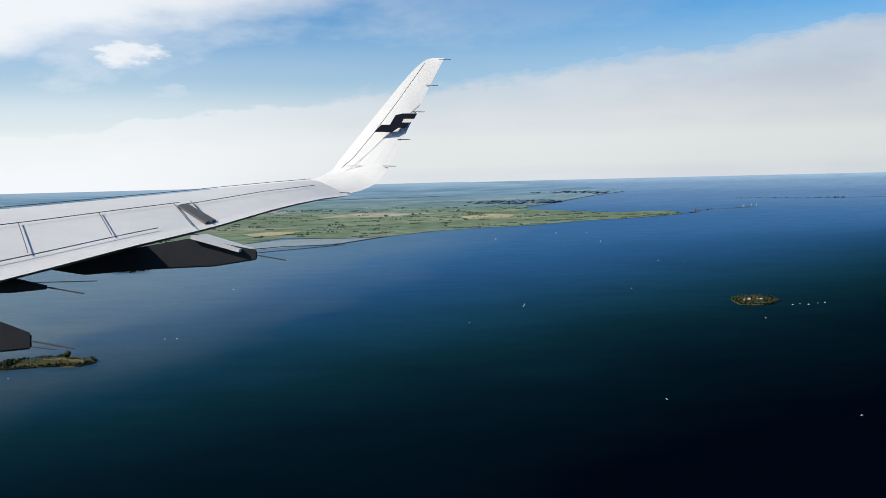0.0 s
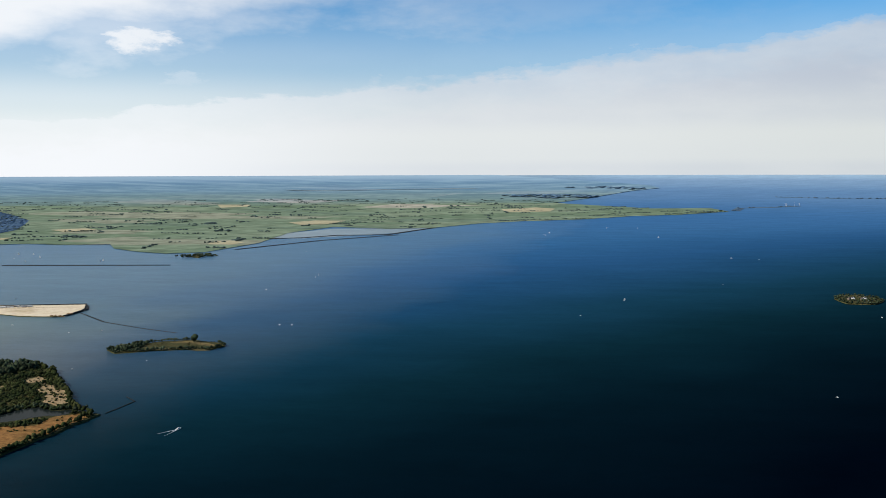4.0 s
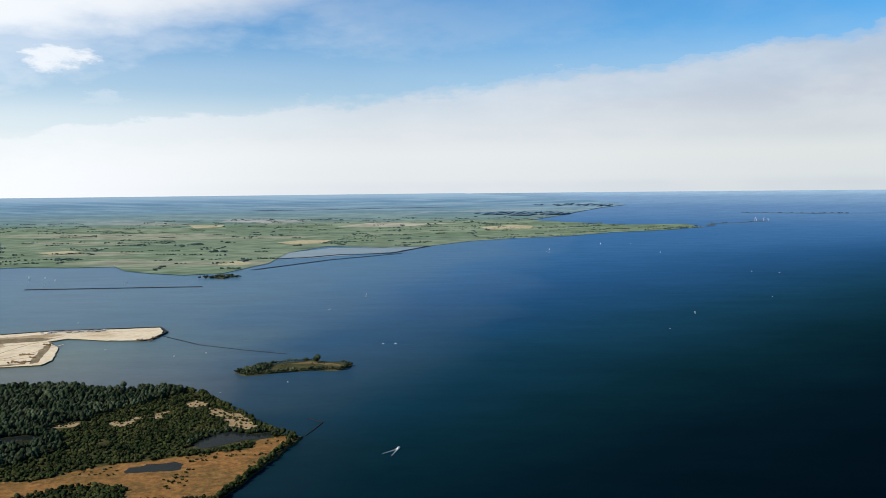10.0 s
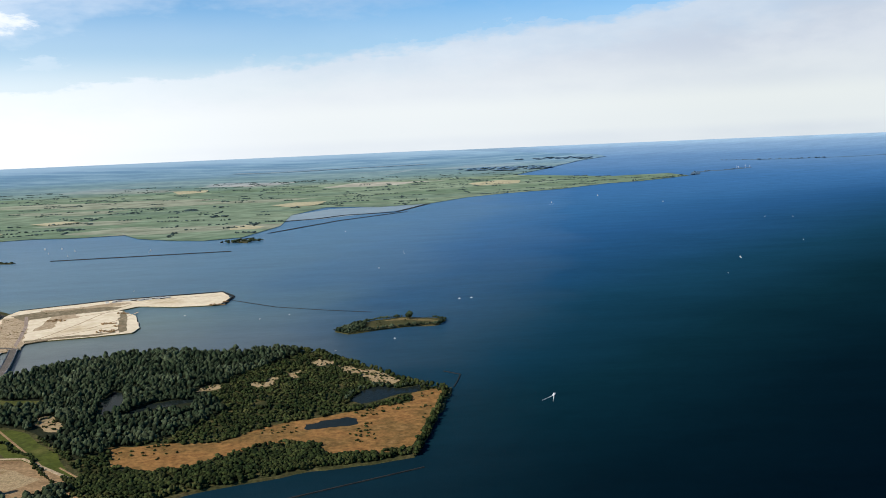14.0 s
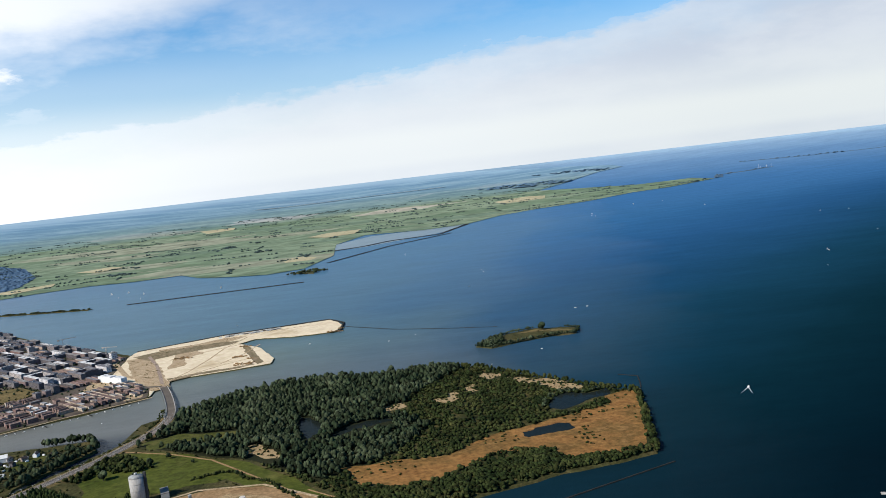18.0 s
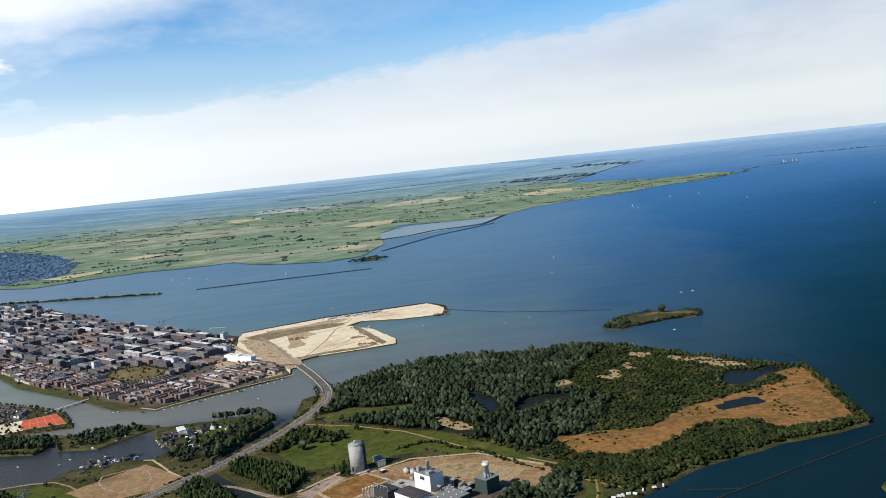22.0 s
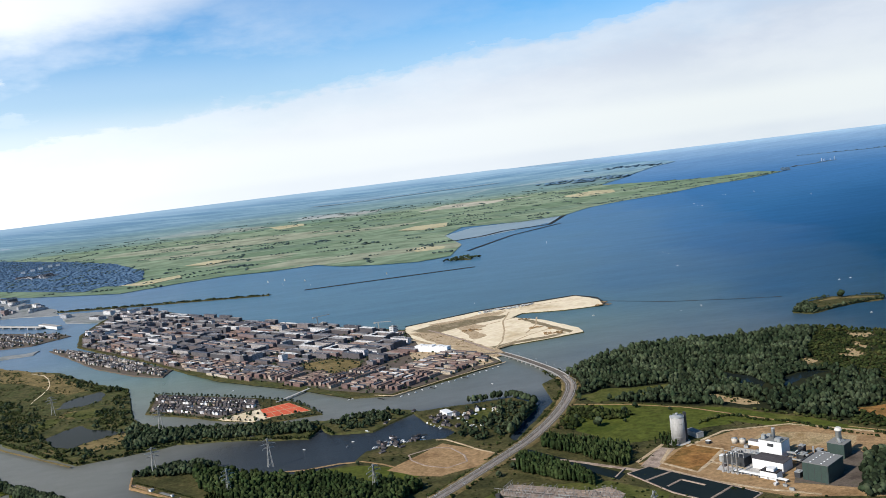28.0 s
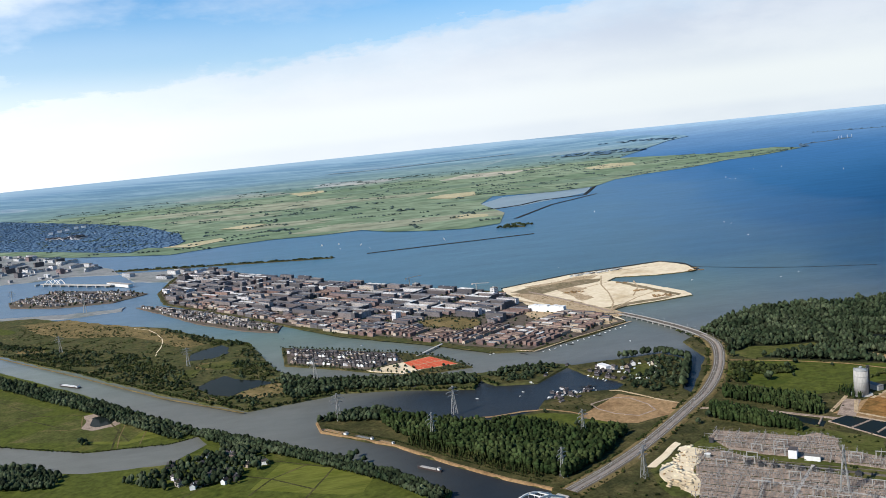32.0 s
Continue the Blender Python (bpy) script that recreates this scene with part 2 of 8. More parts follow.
    paws = tex(0.07, 4.0, (1.0, 2.2, 1.0), 0.3)
    col = mix_rgb(nt, 0.10, col, ramp_grey(nt, lanes), "OVERLAY")
    col = mix_rgb(nt, 0.07, col, ramp_grey(nt, paws), "OVERLAY")
    nt.links.new(col, b.inputs["Base Color"])
    nt.links.new(math_node(nt, "MULTIPLY", silt, 0.045), b.inputs["Specular IOR Level"])
    b.inputs["IOR"].default_value = 1.33
    b.inputs["Roughness"].default_value = 0.25
    bn = node(nt, "ShaderNodeBump")
    bn.inputs["Strength"].default_value, bn.inputs["Distance"].default_value = 0.30, 0.6
    nt.links.new(math_node(nt, "ADD", tex(0.9, 5.0, (1, 1.6, 1), 0.4), math_node(nt, "MULTIPLY", tex(0.16, 4.0), 0.8)), bn.inputs["Height"])
    nt.links.new(bn.outputs[0], b.inputs["Normal"])
    return m


# lake tones with the sky's reflection included in the base colour
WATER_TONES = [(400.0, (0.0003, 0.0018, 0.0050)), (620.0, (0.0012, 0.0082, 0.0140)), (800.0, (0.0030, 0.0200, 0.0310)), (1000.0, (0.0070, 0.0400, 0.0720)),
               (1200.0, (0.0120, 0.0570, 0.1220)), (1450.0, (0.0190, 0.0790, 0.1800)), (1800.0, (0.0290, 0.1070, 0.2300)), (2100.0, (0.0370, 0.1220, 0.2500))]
WATER_SILT, WATER_FAR_HAZE, WATER_HORIZON_HAZE = (0.0980, 0.1520, 0.1230), (0.0420, 0.1300, 0.2750), (0.270, 0.390, 0.500)
WATER_WEST_GLARE = (0.165, 0.176, 0.176)
WATER_CANAL, WATER_HARBOUR = (0.1200, 0.1220, 0.1080), (0.0215, 0.0250, 0.0280)


def polder_material(name="polder_fields", distant=False):
    """Long narrow meadows and arable strips between ditches; distant adds a painted blue haze."""
    m = bpy.data.materials.new(name)
    m.use_nodes = True
    nt = m.node_tree
    b = nt.nodes["Principled BSDF"]
    geo = node(nt, "ShaderNodeNewGeometry")

    def cells(scale, turn, stretch):
        mp = node(nt, "ShaderNodeMapping")
        mp.inputs["Scale"].default_value, mp.inputs["Rotation"].default_value = stretch, (0, 0, turn)
        nt.links.new(geo.outputs["Position"], mp.inputs["Vector"])
        v = node(nt, "ShaderNodeTexVoronoi")
        v.distance = "CHEBYCHEV"
        v.inputs["Scale"].default_value, v.inputs["Randomness"].default_value = scale, 0.8
        nt.links.new(mp.outputs[0], v.inputs["Vector"])
        return v

    a = cells(0.010, 0.35, (0.287, 0.82, 0))
    r = node(nt, "ShaderNodeValToRGB")
    r.color_ramp.interpolation = "CONSTANT"
    els = r.color_ramp.elements
    tones = [(0.0, (0.142, 0.194, 0.124)), (0.20, (0.166, 0.216, 0.144)), (0.40, (0.128, 0.180, 0.116)), (0.56, (0.182, 0.228, 0.154)), (0.70, (0.150, 0.200, 0.134)),
             (0.84, (0.236, 0.250, 0.180)), (0.90, (0.134, 0.184, 0.130)), (0.965, (0.330, 0.312, 0.250))]
    while len(els) < len(tones):
        els.new(0.5)
    for e, (p, c) in zip(els, tones):
        e.position, e.color = p, (*c, 1)
    sp = node(nt, "ShaderNodeSeparateColor")
    nt.links.new(a.outputs["Color"], sp.inputs[0])
    nt.links.new(sp.outputs[0], r.inputs[0])
    n = node(nt, "ShaderNodeTexNoise")
    n.inputs["Scale"].default_value, n.inputs["Detail"].default_value = 0.02, 6.0
    nt.links.new(geo.outputs["Position"], n.inputs["Vector"])
    col = mix_rgb(nt, 0.35, r.outputs[0], ramp_grey(nt, n.outputs["Fac"]), "OVERLAY")
    streaks = node(nt, "ShaderNodeTexNoise")
    mp = node(nt, "ShaderNodeMapping")
    mp.inputs["Scale"].default_value = (0.25, 1.6, 0.0)
    nt.links.new(geo.outputs["Position"], mp.inputs["Vector"])
    nt.links.new(mp.outputs[0], streaks.inputs["Vector"])
    streaks.inputs["Scale"].default_value, streaks.inputs["Detail"].default_value, streaks.inputs["Roughness"].default_value = 0.012, 6.0, 0.65
    col = mix_rgb(nt, ramp(nt, streaks.outputs["Fac"], [(0.54, 0.0), (0.62, 0.35), (0.72, 0.6)]), col, (0.092, 0.132, 0.086))
    col = mix_rgb(nt, ramp(nt, streaks.outputs["Fac"], [(0.28, 0.5), (0.40, 0.0)]), col, (0.222, 0.256, 0.160))
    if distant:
        # blue haze mixed into the base colour, stronger the higher the far sheet lies
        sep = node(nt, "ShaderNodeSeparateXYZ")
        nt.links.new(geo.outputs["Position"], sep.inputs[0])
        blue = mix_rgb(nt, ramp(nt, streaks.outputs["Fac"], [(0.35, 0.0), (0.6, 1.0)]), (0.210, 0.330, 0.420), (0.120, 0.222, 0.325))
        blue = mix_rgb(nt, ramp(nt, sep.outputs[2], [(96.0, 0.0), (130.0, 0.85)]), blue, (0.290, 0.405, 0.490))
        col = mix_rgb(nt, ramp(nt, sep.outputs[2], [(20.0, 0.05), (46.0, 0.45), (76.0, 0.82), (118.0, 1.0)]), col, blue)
    nt.links.new(col, b.inputs["Base Color"])
    b.inputs["Roughness"].default_value = 0.95
    b.inputs["Specular IOR Level"].default_value = 0.0
    return m


WATER = water_material()
POND = material("still_pond_water", [(0.0082, 0.01312, 0.0123), (0.01312, 0.01722, 0.01558)], 0.05, 0.18, 0.02, 2.0, fine=0.1)
POND.node_tree.nodes["Principled BSDF"].inputs["Specular IOR Level"].default_value = 0.008
DRY = material("dry_grassland", [(0.0902, 0.07544, 0.03116), (0.1435, 0.1082, 0.04592), (0.1845, 0.1353, 0.0615)], 0.05, 0.95, 0.4, 1.2, fine=0.5)
POLDER = polder_material()
GRASS = material("meadow_grass", [(0.042, 0.050, 0.012), (0.064, 0.070, 0.018), (0.098, 0.088, 0.031)], 0.05, 0.95, 0.3, 1.5, fine=0.5)
PASTURE = material("bright_pasture", [(0.042, 0.055, 0.009), (0.066, 0.077, 0.014), (0.052, 0.063, 0.012), (0.086, 0.086, 0.022)], 0.035, 0.95, 0.25, 1.5, fine=0.45)
ROUGH = material("rough_ground", [(0.027, 0.029, 0.011), (0.050, 0.048, 0.018), (0.092, 0.074, 0.032)], 0.06, 0.95, 0.5, 1.2, fine=0.6)
REED = material("dry_reed", [(0.158, 0.076, 0.024), (0.226, 0.116, 0.038), (0.135, 0.078, 0.025), (0.255, 0.145, 0.054)], 0.04, 0.95, 0.4, 1.5, fine=0.5)
SAND = material("bare_sand", [(0.440, 0.345, 0.215), (0.580, 0.485, 0.335), (0.640, 0.545, 0.390), (0.510, 0.410, 0.270)], 0.022, 0.95, 0.3, 0.8, fine=0.2)
CLEARING = material("pale_clearing", [(0.210, 0.140, 0.066), (0.320, 0.235, 0.130), (0.120, 0.095, 0.040)], 0.10, 0.95, 0.4, 1.5, fine=0.45)
SANDWEED = material("weedy_sand", [(0.235, 0.178, 0.112), (0.150, 0.122, 0.070), (0.330, 0.262, 0.176)], 0.05, 0.95, 0.4, 1.2, fine=0.4)
DIRT = material("site_dirt", [(0.170, 0.104, 0.050), (0.265, 0.172, 0.088), (0.205, 0.132, 0.064)], 0.06, 0.95, 0.4, 1.2, fine=0.4)
SITE = material("driven_sand", [(0.235, 0.168, 0.098), (0.400, 0.310, 0.200), (0.290, 0.212, 0.125), (0.470, 0.375, 0.250)], 0.10, 0.95, 0.4, 1.2, fine=0.45)
LAGOON = material("shallow_silty_water", [(0.164, 0.2091, 0.2214), (0.205, 0.2501, 0.2583)], 0.01, 0.3, 0.1, 1.0, fine=0.1)
SCRUBLAND = material("mottled_marsh_scrub", [(0.0328, 0.03936, 0.01476), (0.0697, 0.06396, 0.0246), (0.0451, 0.05248, 0.01804), (0.123, 0.09676, 0.04264)], 0.035, 0.95, 0.6, 1.2, fine=0.6)
GRAVEL = material("yard_gravel", [(0.205, 0.155, 0.120), (0.300, 0.235, 0.186), (0.150, 0.112, 0.088)], 0.12, 0.95, 0.4, 2.0, fine=0.45)
PAVING = material("town_paving", [(0.05904, 0.04756, 0.03936), (0.1066, 0.0861, 0.0697), (0.0697, 0.06724, 0.041)], 0.08, 0.9, 0.2, 2.0)
ASPHALT = material("worn_asphalt", [(0.088, 0.076, 0.064), (0.130, 0.112, 0.094)], 0.12, 0.9, 0.1, 4.0)
CONCRETE = material("weathered_concrete", [(0.3116, 0.2952, 0.2706), (0.3936, 0.3772, 0.3526)], 0.20, 0.85, 0.15, 3.0)
STONE = material("dark_dam_stone", [(0.016, 0.018, 0.018), (0.030, 0.031, 0.029)], 0.20, 0.9, 0.6, 2.0)
# far shore: its blue is haze put into the colour
HAZE_SHORE = material("hazed_shore", [(0.060, 0.108, 0.165), (0.092, 0.146, 0.200)], 0.01, 0.95, 0.0, 1.0, island=0.3)
FOREST = material("broadleaf_crowns", [(0.0110, 0.0185, 0.0090), (0.0270, 0.0375, 0.0190), (0.0600, 0.0740, 0.0410)], 0.05, 0.95, 0.9, 2.2, island=0.65)
BUSH = material("willow_scrub", [(0.0095, 0.0160, 0.0048), (0.0225, 0.0300, 0.0090), (0.0500, 0.0520, 0.0170)], 0.06, 0.95, 0.8, 2.6, island=0.6)
POPLAR = material("poplar_crowns", [(0.0120, 0.0215, 0.0070), (0.0245, 0.0370, 0.0120), (0.0420, 0.0560, 0.0200)], 0.06, 0.95, 0.9, 2.5, island=0.55)
# far woods with painted haze, the second one bluer for the suburb
HAZE_WOOD = material("hazed_wood", [(0.040, 0.062, 0.062), (0.066, 0.094, 0.082)], 0.01, 0.95, 0.0, 1.0, island=0.4)
HAZE_BLUEWOOD = material("blue_hazed_wood", [(0.066, 0.118, 0.190), (0.086, 0.142, 0.216)], 0.01, 0.95, 0.0, 1.0, island=0.15)
# near-black tone stands in for canopy shade on the ground
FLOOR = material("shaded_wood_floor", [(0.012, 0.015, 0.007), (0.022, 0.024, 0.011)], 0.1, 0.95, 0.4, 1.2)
STUBBLE = material("pale_stubble_field", [(0.330, 0.300, 0.180), (0.420, 0.370, 0.235)], 0.01, 0.95, 0.1, 1.0)
# ground of the far islands, greyed by haze in its colour
TOWN_HAZE = material("hazed_built_ground", [(0.150, 0.160, 0.165), (0.215, 0.220, 0.215), (0.120, 0.140, 0.130)], 0.02, 0.95, 0.1, 1.0)
BARK = material("grey_bark", [(0.082, 0.0656, 0.0492), (0.123, 0.0984, 0.0738)], 0.8, 0.9, 0.4, 6.0)


# ---- building blocks ----
def mesh_of(name, bm, mats):
    me = bpy.data.meshes.new(name)
    bm.to_mesh(me)
    bm.free()
    for m in mats if isinstance(mats, (list, tuple)) else [mats]:
        me.materials.append(m)
    return me


def part(name, bm, mats, parent=None, label=""):
    ob = new(name, mesh_of(name, bm, mats) if isinstance(bm, bmesh.types.BMesh) else bm)
    if parent is not None:
        ob.parent = parent
    if label:
        tagged(ob, label)
    return ob


def thing(name, label, category, at=(0, 0, 0), turn=0.0, group="", kind=""):
    ob = new(name)
    ob.matrix_basis = pose(*at, 0, 0, turn)
    return tagged(ob, label, category, group, kind)


def box(bm, x0, x1, y0, y1, z0, z1, mat=0, taper=0.0):
    v = [bm.verts.new((x, y, z)) for z, k in ((z0, 0.0), (z1, taper)) for x, y in
         ((x0 + k, y0 + k), (x1 - k, y0 + k), (x1 - k, y1 - k), (x0 + k, y1 - k))]
    for q in ((3, 2, 1, 0), (4, 5, 6, 7), (0, 1, 5, 4), (1, 2, 6, 5), (2, 3, 7, 6), (3, 0, 4, 7)):
        bm.faces.new([v[i] for i in q]).material_index = mat
    return v


def tube(bm, rings, n=16, mat=0, smooth=True, cap=True):
    """A round body through rings of (radius, z) round the z axis."""
    loops = [[bm.verts.new((r * math.cos(2 * math.pi * i / n), r * math.sin(2 * math.pi * i / n), z)) for i in range(n)] for r, z in rings]
    for a, b in zip(loops, loops[1:]):
        for i in range(n):
            f = bm.faces.new((a[i], a[(i + 1) % n], b[(i + 1) % n], b[i]))
            f.smooth, f.material_index = smooth, mat
    if cap:
        bm.faces.new(loops[-1]).material_index = mat
        bm.faces.new(loops[0][::-1]).material_index = mat


def sweep(bm, pts, w, h=None, mat=0):
    """One continuous bar through a line of places."""
    h = h or w
    pts = [Vector(p) for p in pts]
    prev = None
    for i, p in enumerate(pts):
        d = (pts[min(i + 1, len(pts) - 1)] - pts[max(i - 1, 0)]).normalized()
        s = d.cross(Vector((0, 0, 1)))
        s = Vector((1, 0, 0)) if s.length < 1e-3 else s.normalized()
        u = s.cross(d)
        row = [bm.verts.new(p + s * a * w / 2 + u * b * h / 2) for a, b in ((-1, -1), (1, -1), (1, 1), (-1, 1))]
        if prev:
            for k in range(4):
                bm.faces.new((prev[k], prev[(k + 1) % 4], row[(k + 1) % 4], row[k])).material_index = mat
        else:
            bm.faces.new(row[::-1])
        prev = row
    bm.faces.new(prev)


def beam(bm, p, q, w, h=None, mat=0):
    """A straight bar from p to q, w wide and h high."""
    h = h or w
    p, q = Vector(p), Vector(q)
    d = (q - p).normalized()
    s = d.cross(Vector((0, 0, 1)))
    s = (Vector((1, 0, 0)) if s.length < 1e-4 else s.normalized())
    u = s.cross(d)
    v = [bm.verts.new(c + s * a * w / 2 + u * b * h / 2) for c in (p, q) for a, b in ((-1, -1), (1, -1), (1, 1), (-1, 1))]
    for k in ((3, 2, 1, 0), (4, 5, 6, 7), (0, 1, 5, 4), (1, 2, 6, 5), (2, 3, 7, 6), (3, 0, 4, 7)):
        bm.faces.new([v[i] for i in k]).material_index = mat


# ---- ground ----
CX, CY, EYE, R0, RX = -500.0, 0.0, 168.0, 2600.0, 2000.0


def lay(x, y, z=0.0):
    """Far country is drawn in: past R0 the sheet rises so that the horizon lies at its true height."""
    dx, dy = x - CX, y - CY
    r = math.hypot(dx, dy)
    if r <= R0:
        return (x, y, z)
    u = r - R0
    k = (R0 + RX * u / (u + RX)) / r
    return (CX + dx * k, CY + dy * k, EYE * (1 - k) + z * k)


def inside(x, y, poly):
    hit, j = False, len(poly) - 1
    for i in range(len(poly)):
        (xi, yi), (xj, yj) = poly[i], poly[j]
        if (yi > y) != (yj > y) and x < (xj - xi) * (y - yi) / (yj - yi) + xi:
            hit = not hit
        j = i
    return hit


def shoreline(poly, step=9.0, wobble=2.0):
    """The outline with its edges broken up as a natural bank is."""
    out = []
    for i, (x, y) in enumerate(poly):
        x2, y2 = poly[(i + 1) % len(poly)]
        n = max(1, int(math.hypot(x2 - x, y2 - y) / step))
        for k in range(min(n, 60)):
            f = k / min(n, 60)
            px, py = x + (x2 - x) * f, y + (y2 - y) * f
            w = wobble if k else wobble * 0.3
            out.append((px + w * noise.noise((px * 0.07, py * 0.07, 3.1)) * 1.6, py + w * noise.noise((px * 0.07, py * 0.07, 9.7)) * 1.6))
    return out


def land(name, poly, z, mat, label, category="land", step=9.0, wobble=2.0, slope=1.0, kind="structure", parent=None, deep=1.2):
    """A raised sheet of ground with sloping banks down into the water."""
    pts = shoreline(poly, step, wobble)
    bm = bmesh.new()
    top = [bm.verts.new((x, y, z)) for x, y in pts]
    f = bm.faces.new(top)
    f.normal_update()
    if f.normal.z < 0:
        f.normal_flip()
        top = top[::-1]
    n = len(top)
    low = []
    for i, v in enumerate(top):
        a, c = top[i - 1].co, top[(i + 1) % n].co
        d = (c - a)
        out = Vector((d.y, -d.x, 0)).normalized() * slope
        low.append(bm.verts.new((v.co.x + out.x, v.co.y + out.y, z - deep)))
    for i in range(n):
        bm.faces.new((top[i], low[i], low[(i + 1) % n], top[(i + 1) % n]))
    bmesh.ops.triangulate(bm, faces=[f])
    ob = part(name, bm, mat, parent)
    return tagged(ob, label, category, "", kind)


def patch(name, poly, z, mat, label, category="ground", step=6.0, wobble=1.5, kind="structure"):
    return land(name, poly, z, mat, label, category, step, wobble, 0.3, kind, None, 0.3)


def far_sheet(name, poly, z, mat, label, category, cuts_y, cuts_x, kind="structure"):
    bm = bmesh.new()
    verts = [bm.verts.new((x, y, 0)) for x, y in poly]
    for tri in tessellate_polygon([[Vector((x, y, 0)) for x, y in poly]]):
        bm.faces.new([verts[k] for k in tri])
    for y in cuts_y:
        bmesh.ops.bisect_plane(bm, geom=bm.verts[:] + bm.edges[:] + bm.faces[:], plane_co=(0, y, 0), plane_no=(0, 1, 0))
    for x in cuts_x:
        bmesh.ops.bisect_plane(bm, geom=bm.verts[:] + bm.edges[:] + bm.faces[:], plane_co=(x, 0, 0), plane_no=(1, 0, 0))
    for v in bm.verts:
        v.co = lay(v.co.x, v.co.y, z + max(0.0, math.hypot(v.co.x - CX, v.co.y - CY) - R0) / 1500)
    bmesh.ops.recalc_face_normals(bm, faces=bm.faces[:])
    if sum(f.normal.z for f in bm.faces) < 0:
        bmesh.ops.reverse_faces(bm, faces=bm.faces[:])
    return tagged(part(name, bm, mat), label, category, "", kind)


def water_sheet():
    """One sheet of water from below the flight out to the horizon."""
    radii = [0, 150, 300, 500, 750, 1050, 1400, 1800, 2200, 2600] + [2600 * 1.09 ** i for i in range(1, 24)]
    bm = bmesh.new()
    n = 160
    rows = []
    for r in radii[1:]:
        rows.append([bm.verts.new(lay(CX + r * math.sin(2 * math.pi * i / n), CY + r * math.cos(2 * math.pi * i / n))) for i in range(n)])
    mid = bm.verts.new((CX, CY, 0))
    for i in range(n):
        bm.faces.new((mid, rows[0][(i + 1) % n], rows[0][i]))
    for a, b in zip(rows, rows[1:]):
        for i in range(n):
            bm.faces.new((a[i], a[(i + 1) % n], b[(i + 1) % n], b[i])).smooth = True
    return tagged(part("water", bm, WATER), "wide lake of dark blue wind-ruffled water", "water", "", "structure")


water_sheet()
COAST = [(-1802, 2233), (-1566, 1998), (-1415, 1883), (-1329, 1820), (-1222, 1875), (-1128, 1900), (-1031, 1874), (-933, 1886), (-880, 1782), (-805, 1716), (-732, 1674), (-664, 1702), (-609, 1917), (-608, 2224), (-530, 2452), (-373, 2370), (-244, 2402), (-116, 2592), (20, 2694), (220, 2787), (419, 2970), (580, 3031), (839, 3247), (851, 3507), (610, 3497), (443, 3804), (311, 4064), (587, 4672), (725, 5013), (1197, 6122), (1588, 6832), (1768, 7723)]
# far fields with the haze of distance painted in
HAZE_LAND = polder_material("hazed_country", True)
MAINLAND = COAST + [(1800, 9500), (1500, 18600), (-14000, 18600), (-14000, 5000), (-2600, 2900)]
CUTS = [1700 + 130 * i for i in range(20)] + [4300 * 1.14 ** i for i in range(12)]
SEAM = [(-500, 4000), (-1300, 3750), (-2400, 3900), (-4200, 3650), (-7000, 4000), (-14000, 5200)]
far_sheet("ground", COAST[:27] + SEAM + [(-14000, 5000), (-2600, 2900)], 0.9, POLDER, "flat green polder country of meadow strips", "ground", CUTS, [-9000 + 450 * i for i in range(25)])
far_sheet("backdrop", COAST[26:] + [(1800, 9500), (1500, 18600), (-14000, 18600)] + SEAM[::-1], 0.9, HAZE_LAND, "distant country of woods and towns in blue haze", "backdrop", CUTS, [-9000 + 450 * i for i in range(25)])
IJBURG = [(-810, 981), (-719, 1017), (-662, 1024), (-596, 1033), (-582, 989), (-588, 949), (-632, 950), (-678, 967), (-695, 949), (-668, 910), (-647, 842), (-649, 821), (-677, 815), (-732, 807), (-746, 787), (-746, 745), (-794, 712), (-848, 687), (-866, 694), (-879, 698), (-916, 747), (-957, 792), (-1004, 840), (-1044, 900), (-1111, 1006), (-1173, 1091), (-1228, 1173), (-1255, 1279), (-1258, 1395), (-1253, 1472), (-1155, 1409), (-1096, 1323), (-1020, 1215), (-927, 1092), (-864, 1022), (-814, 963)]
land("ground", IJBURG, 1.2, ROUGH, "reclaimed island with a stone and grass edge", step=7, wobble=1.2)
patch("ground", IJBURG[:16] + [(-752, 780), (-806, 850), (-815, 955)], 1.225, SAND, "wide spread of pale bare sand", step=7, wobble=1.2)
for pl, lb in (([(-808, 950), (-782, 966), (-720, 974), (-694, 968), (-704, 952), (-747, 937), (-784, 918)], "brown weedy strip behind the sand spit's edge"),
               ([(-690, 946), (-678, 917), (-656, 832), (-662, 824), (-682, 895)], "trodden brown margin of the sand"),
               ([(-739, 797), (-716, 812), (-684, 815), (-664, 824), (-668, 830), (-688, 824), (-718, 822), (-744, 812)], "damp brown foot of the sand by the shore")):
    patch("ground", pl, 1.25, SANDWEED, lb, step=4, wobble=1.6)
for pl in ([(-1264, 1173), (-1214, 1134), (-1132, 1026), (-1062, 926), (-1066, 894), (-1104, 926), (-1160, 998), (-1223, 1106)], [(-1058, 819), (-1026, 794), (-956, 742), (-923, 710), (-902, 663), (-945, 662), (-984, 691), (-1025, 726), (-1052, 747)], [(-1489, 1366), (-1441, 1440), (-1302, 1335), (-1271, 1291), (-1309, 1243), (-1388, 1254), (-1466, 1307)]):
    land("ground", pl, 1.0, ROUGH if pl[0][1] < 900 else PAVING, "small housing island with a low bank", step=7, wobble=1.0)
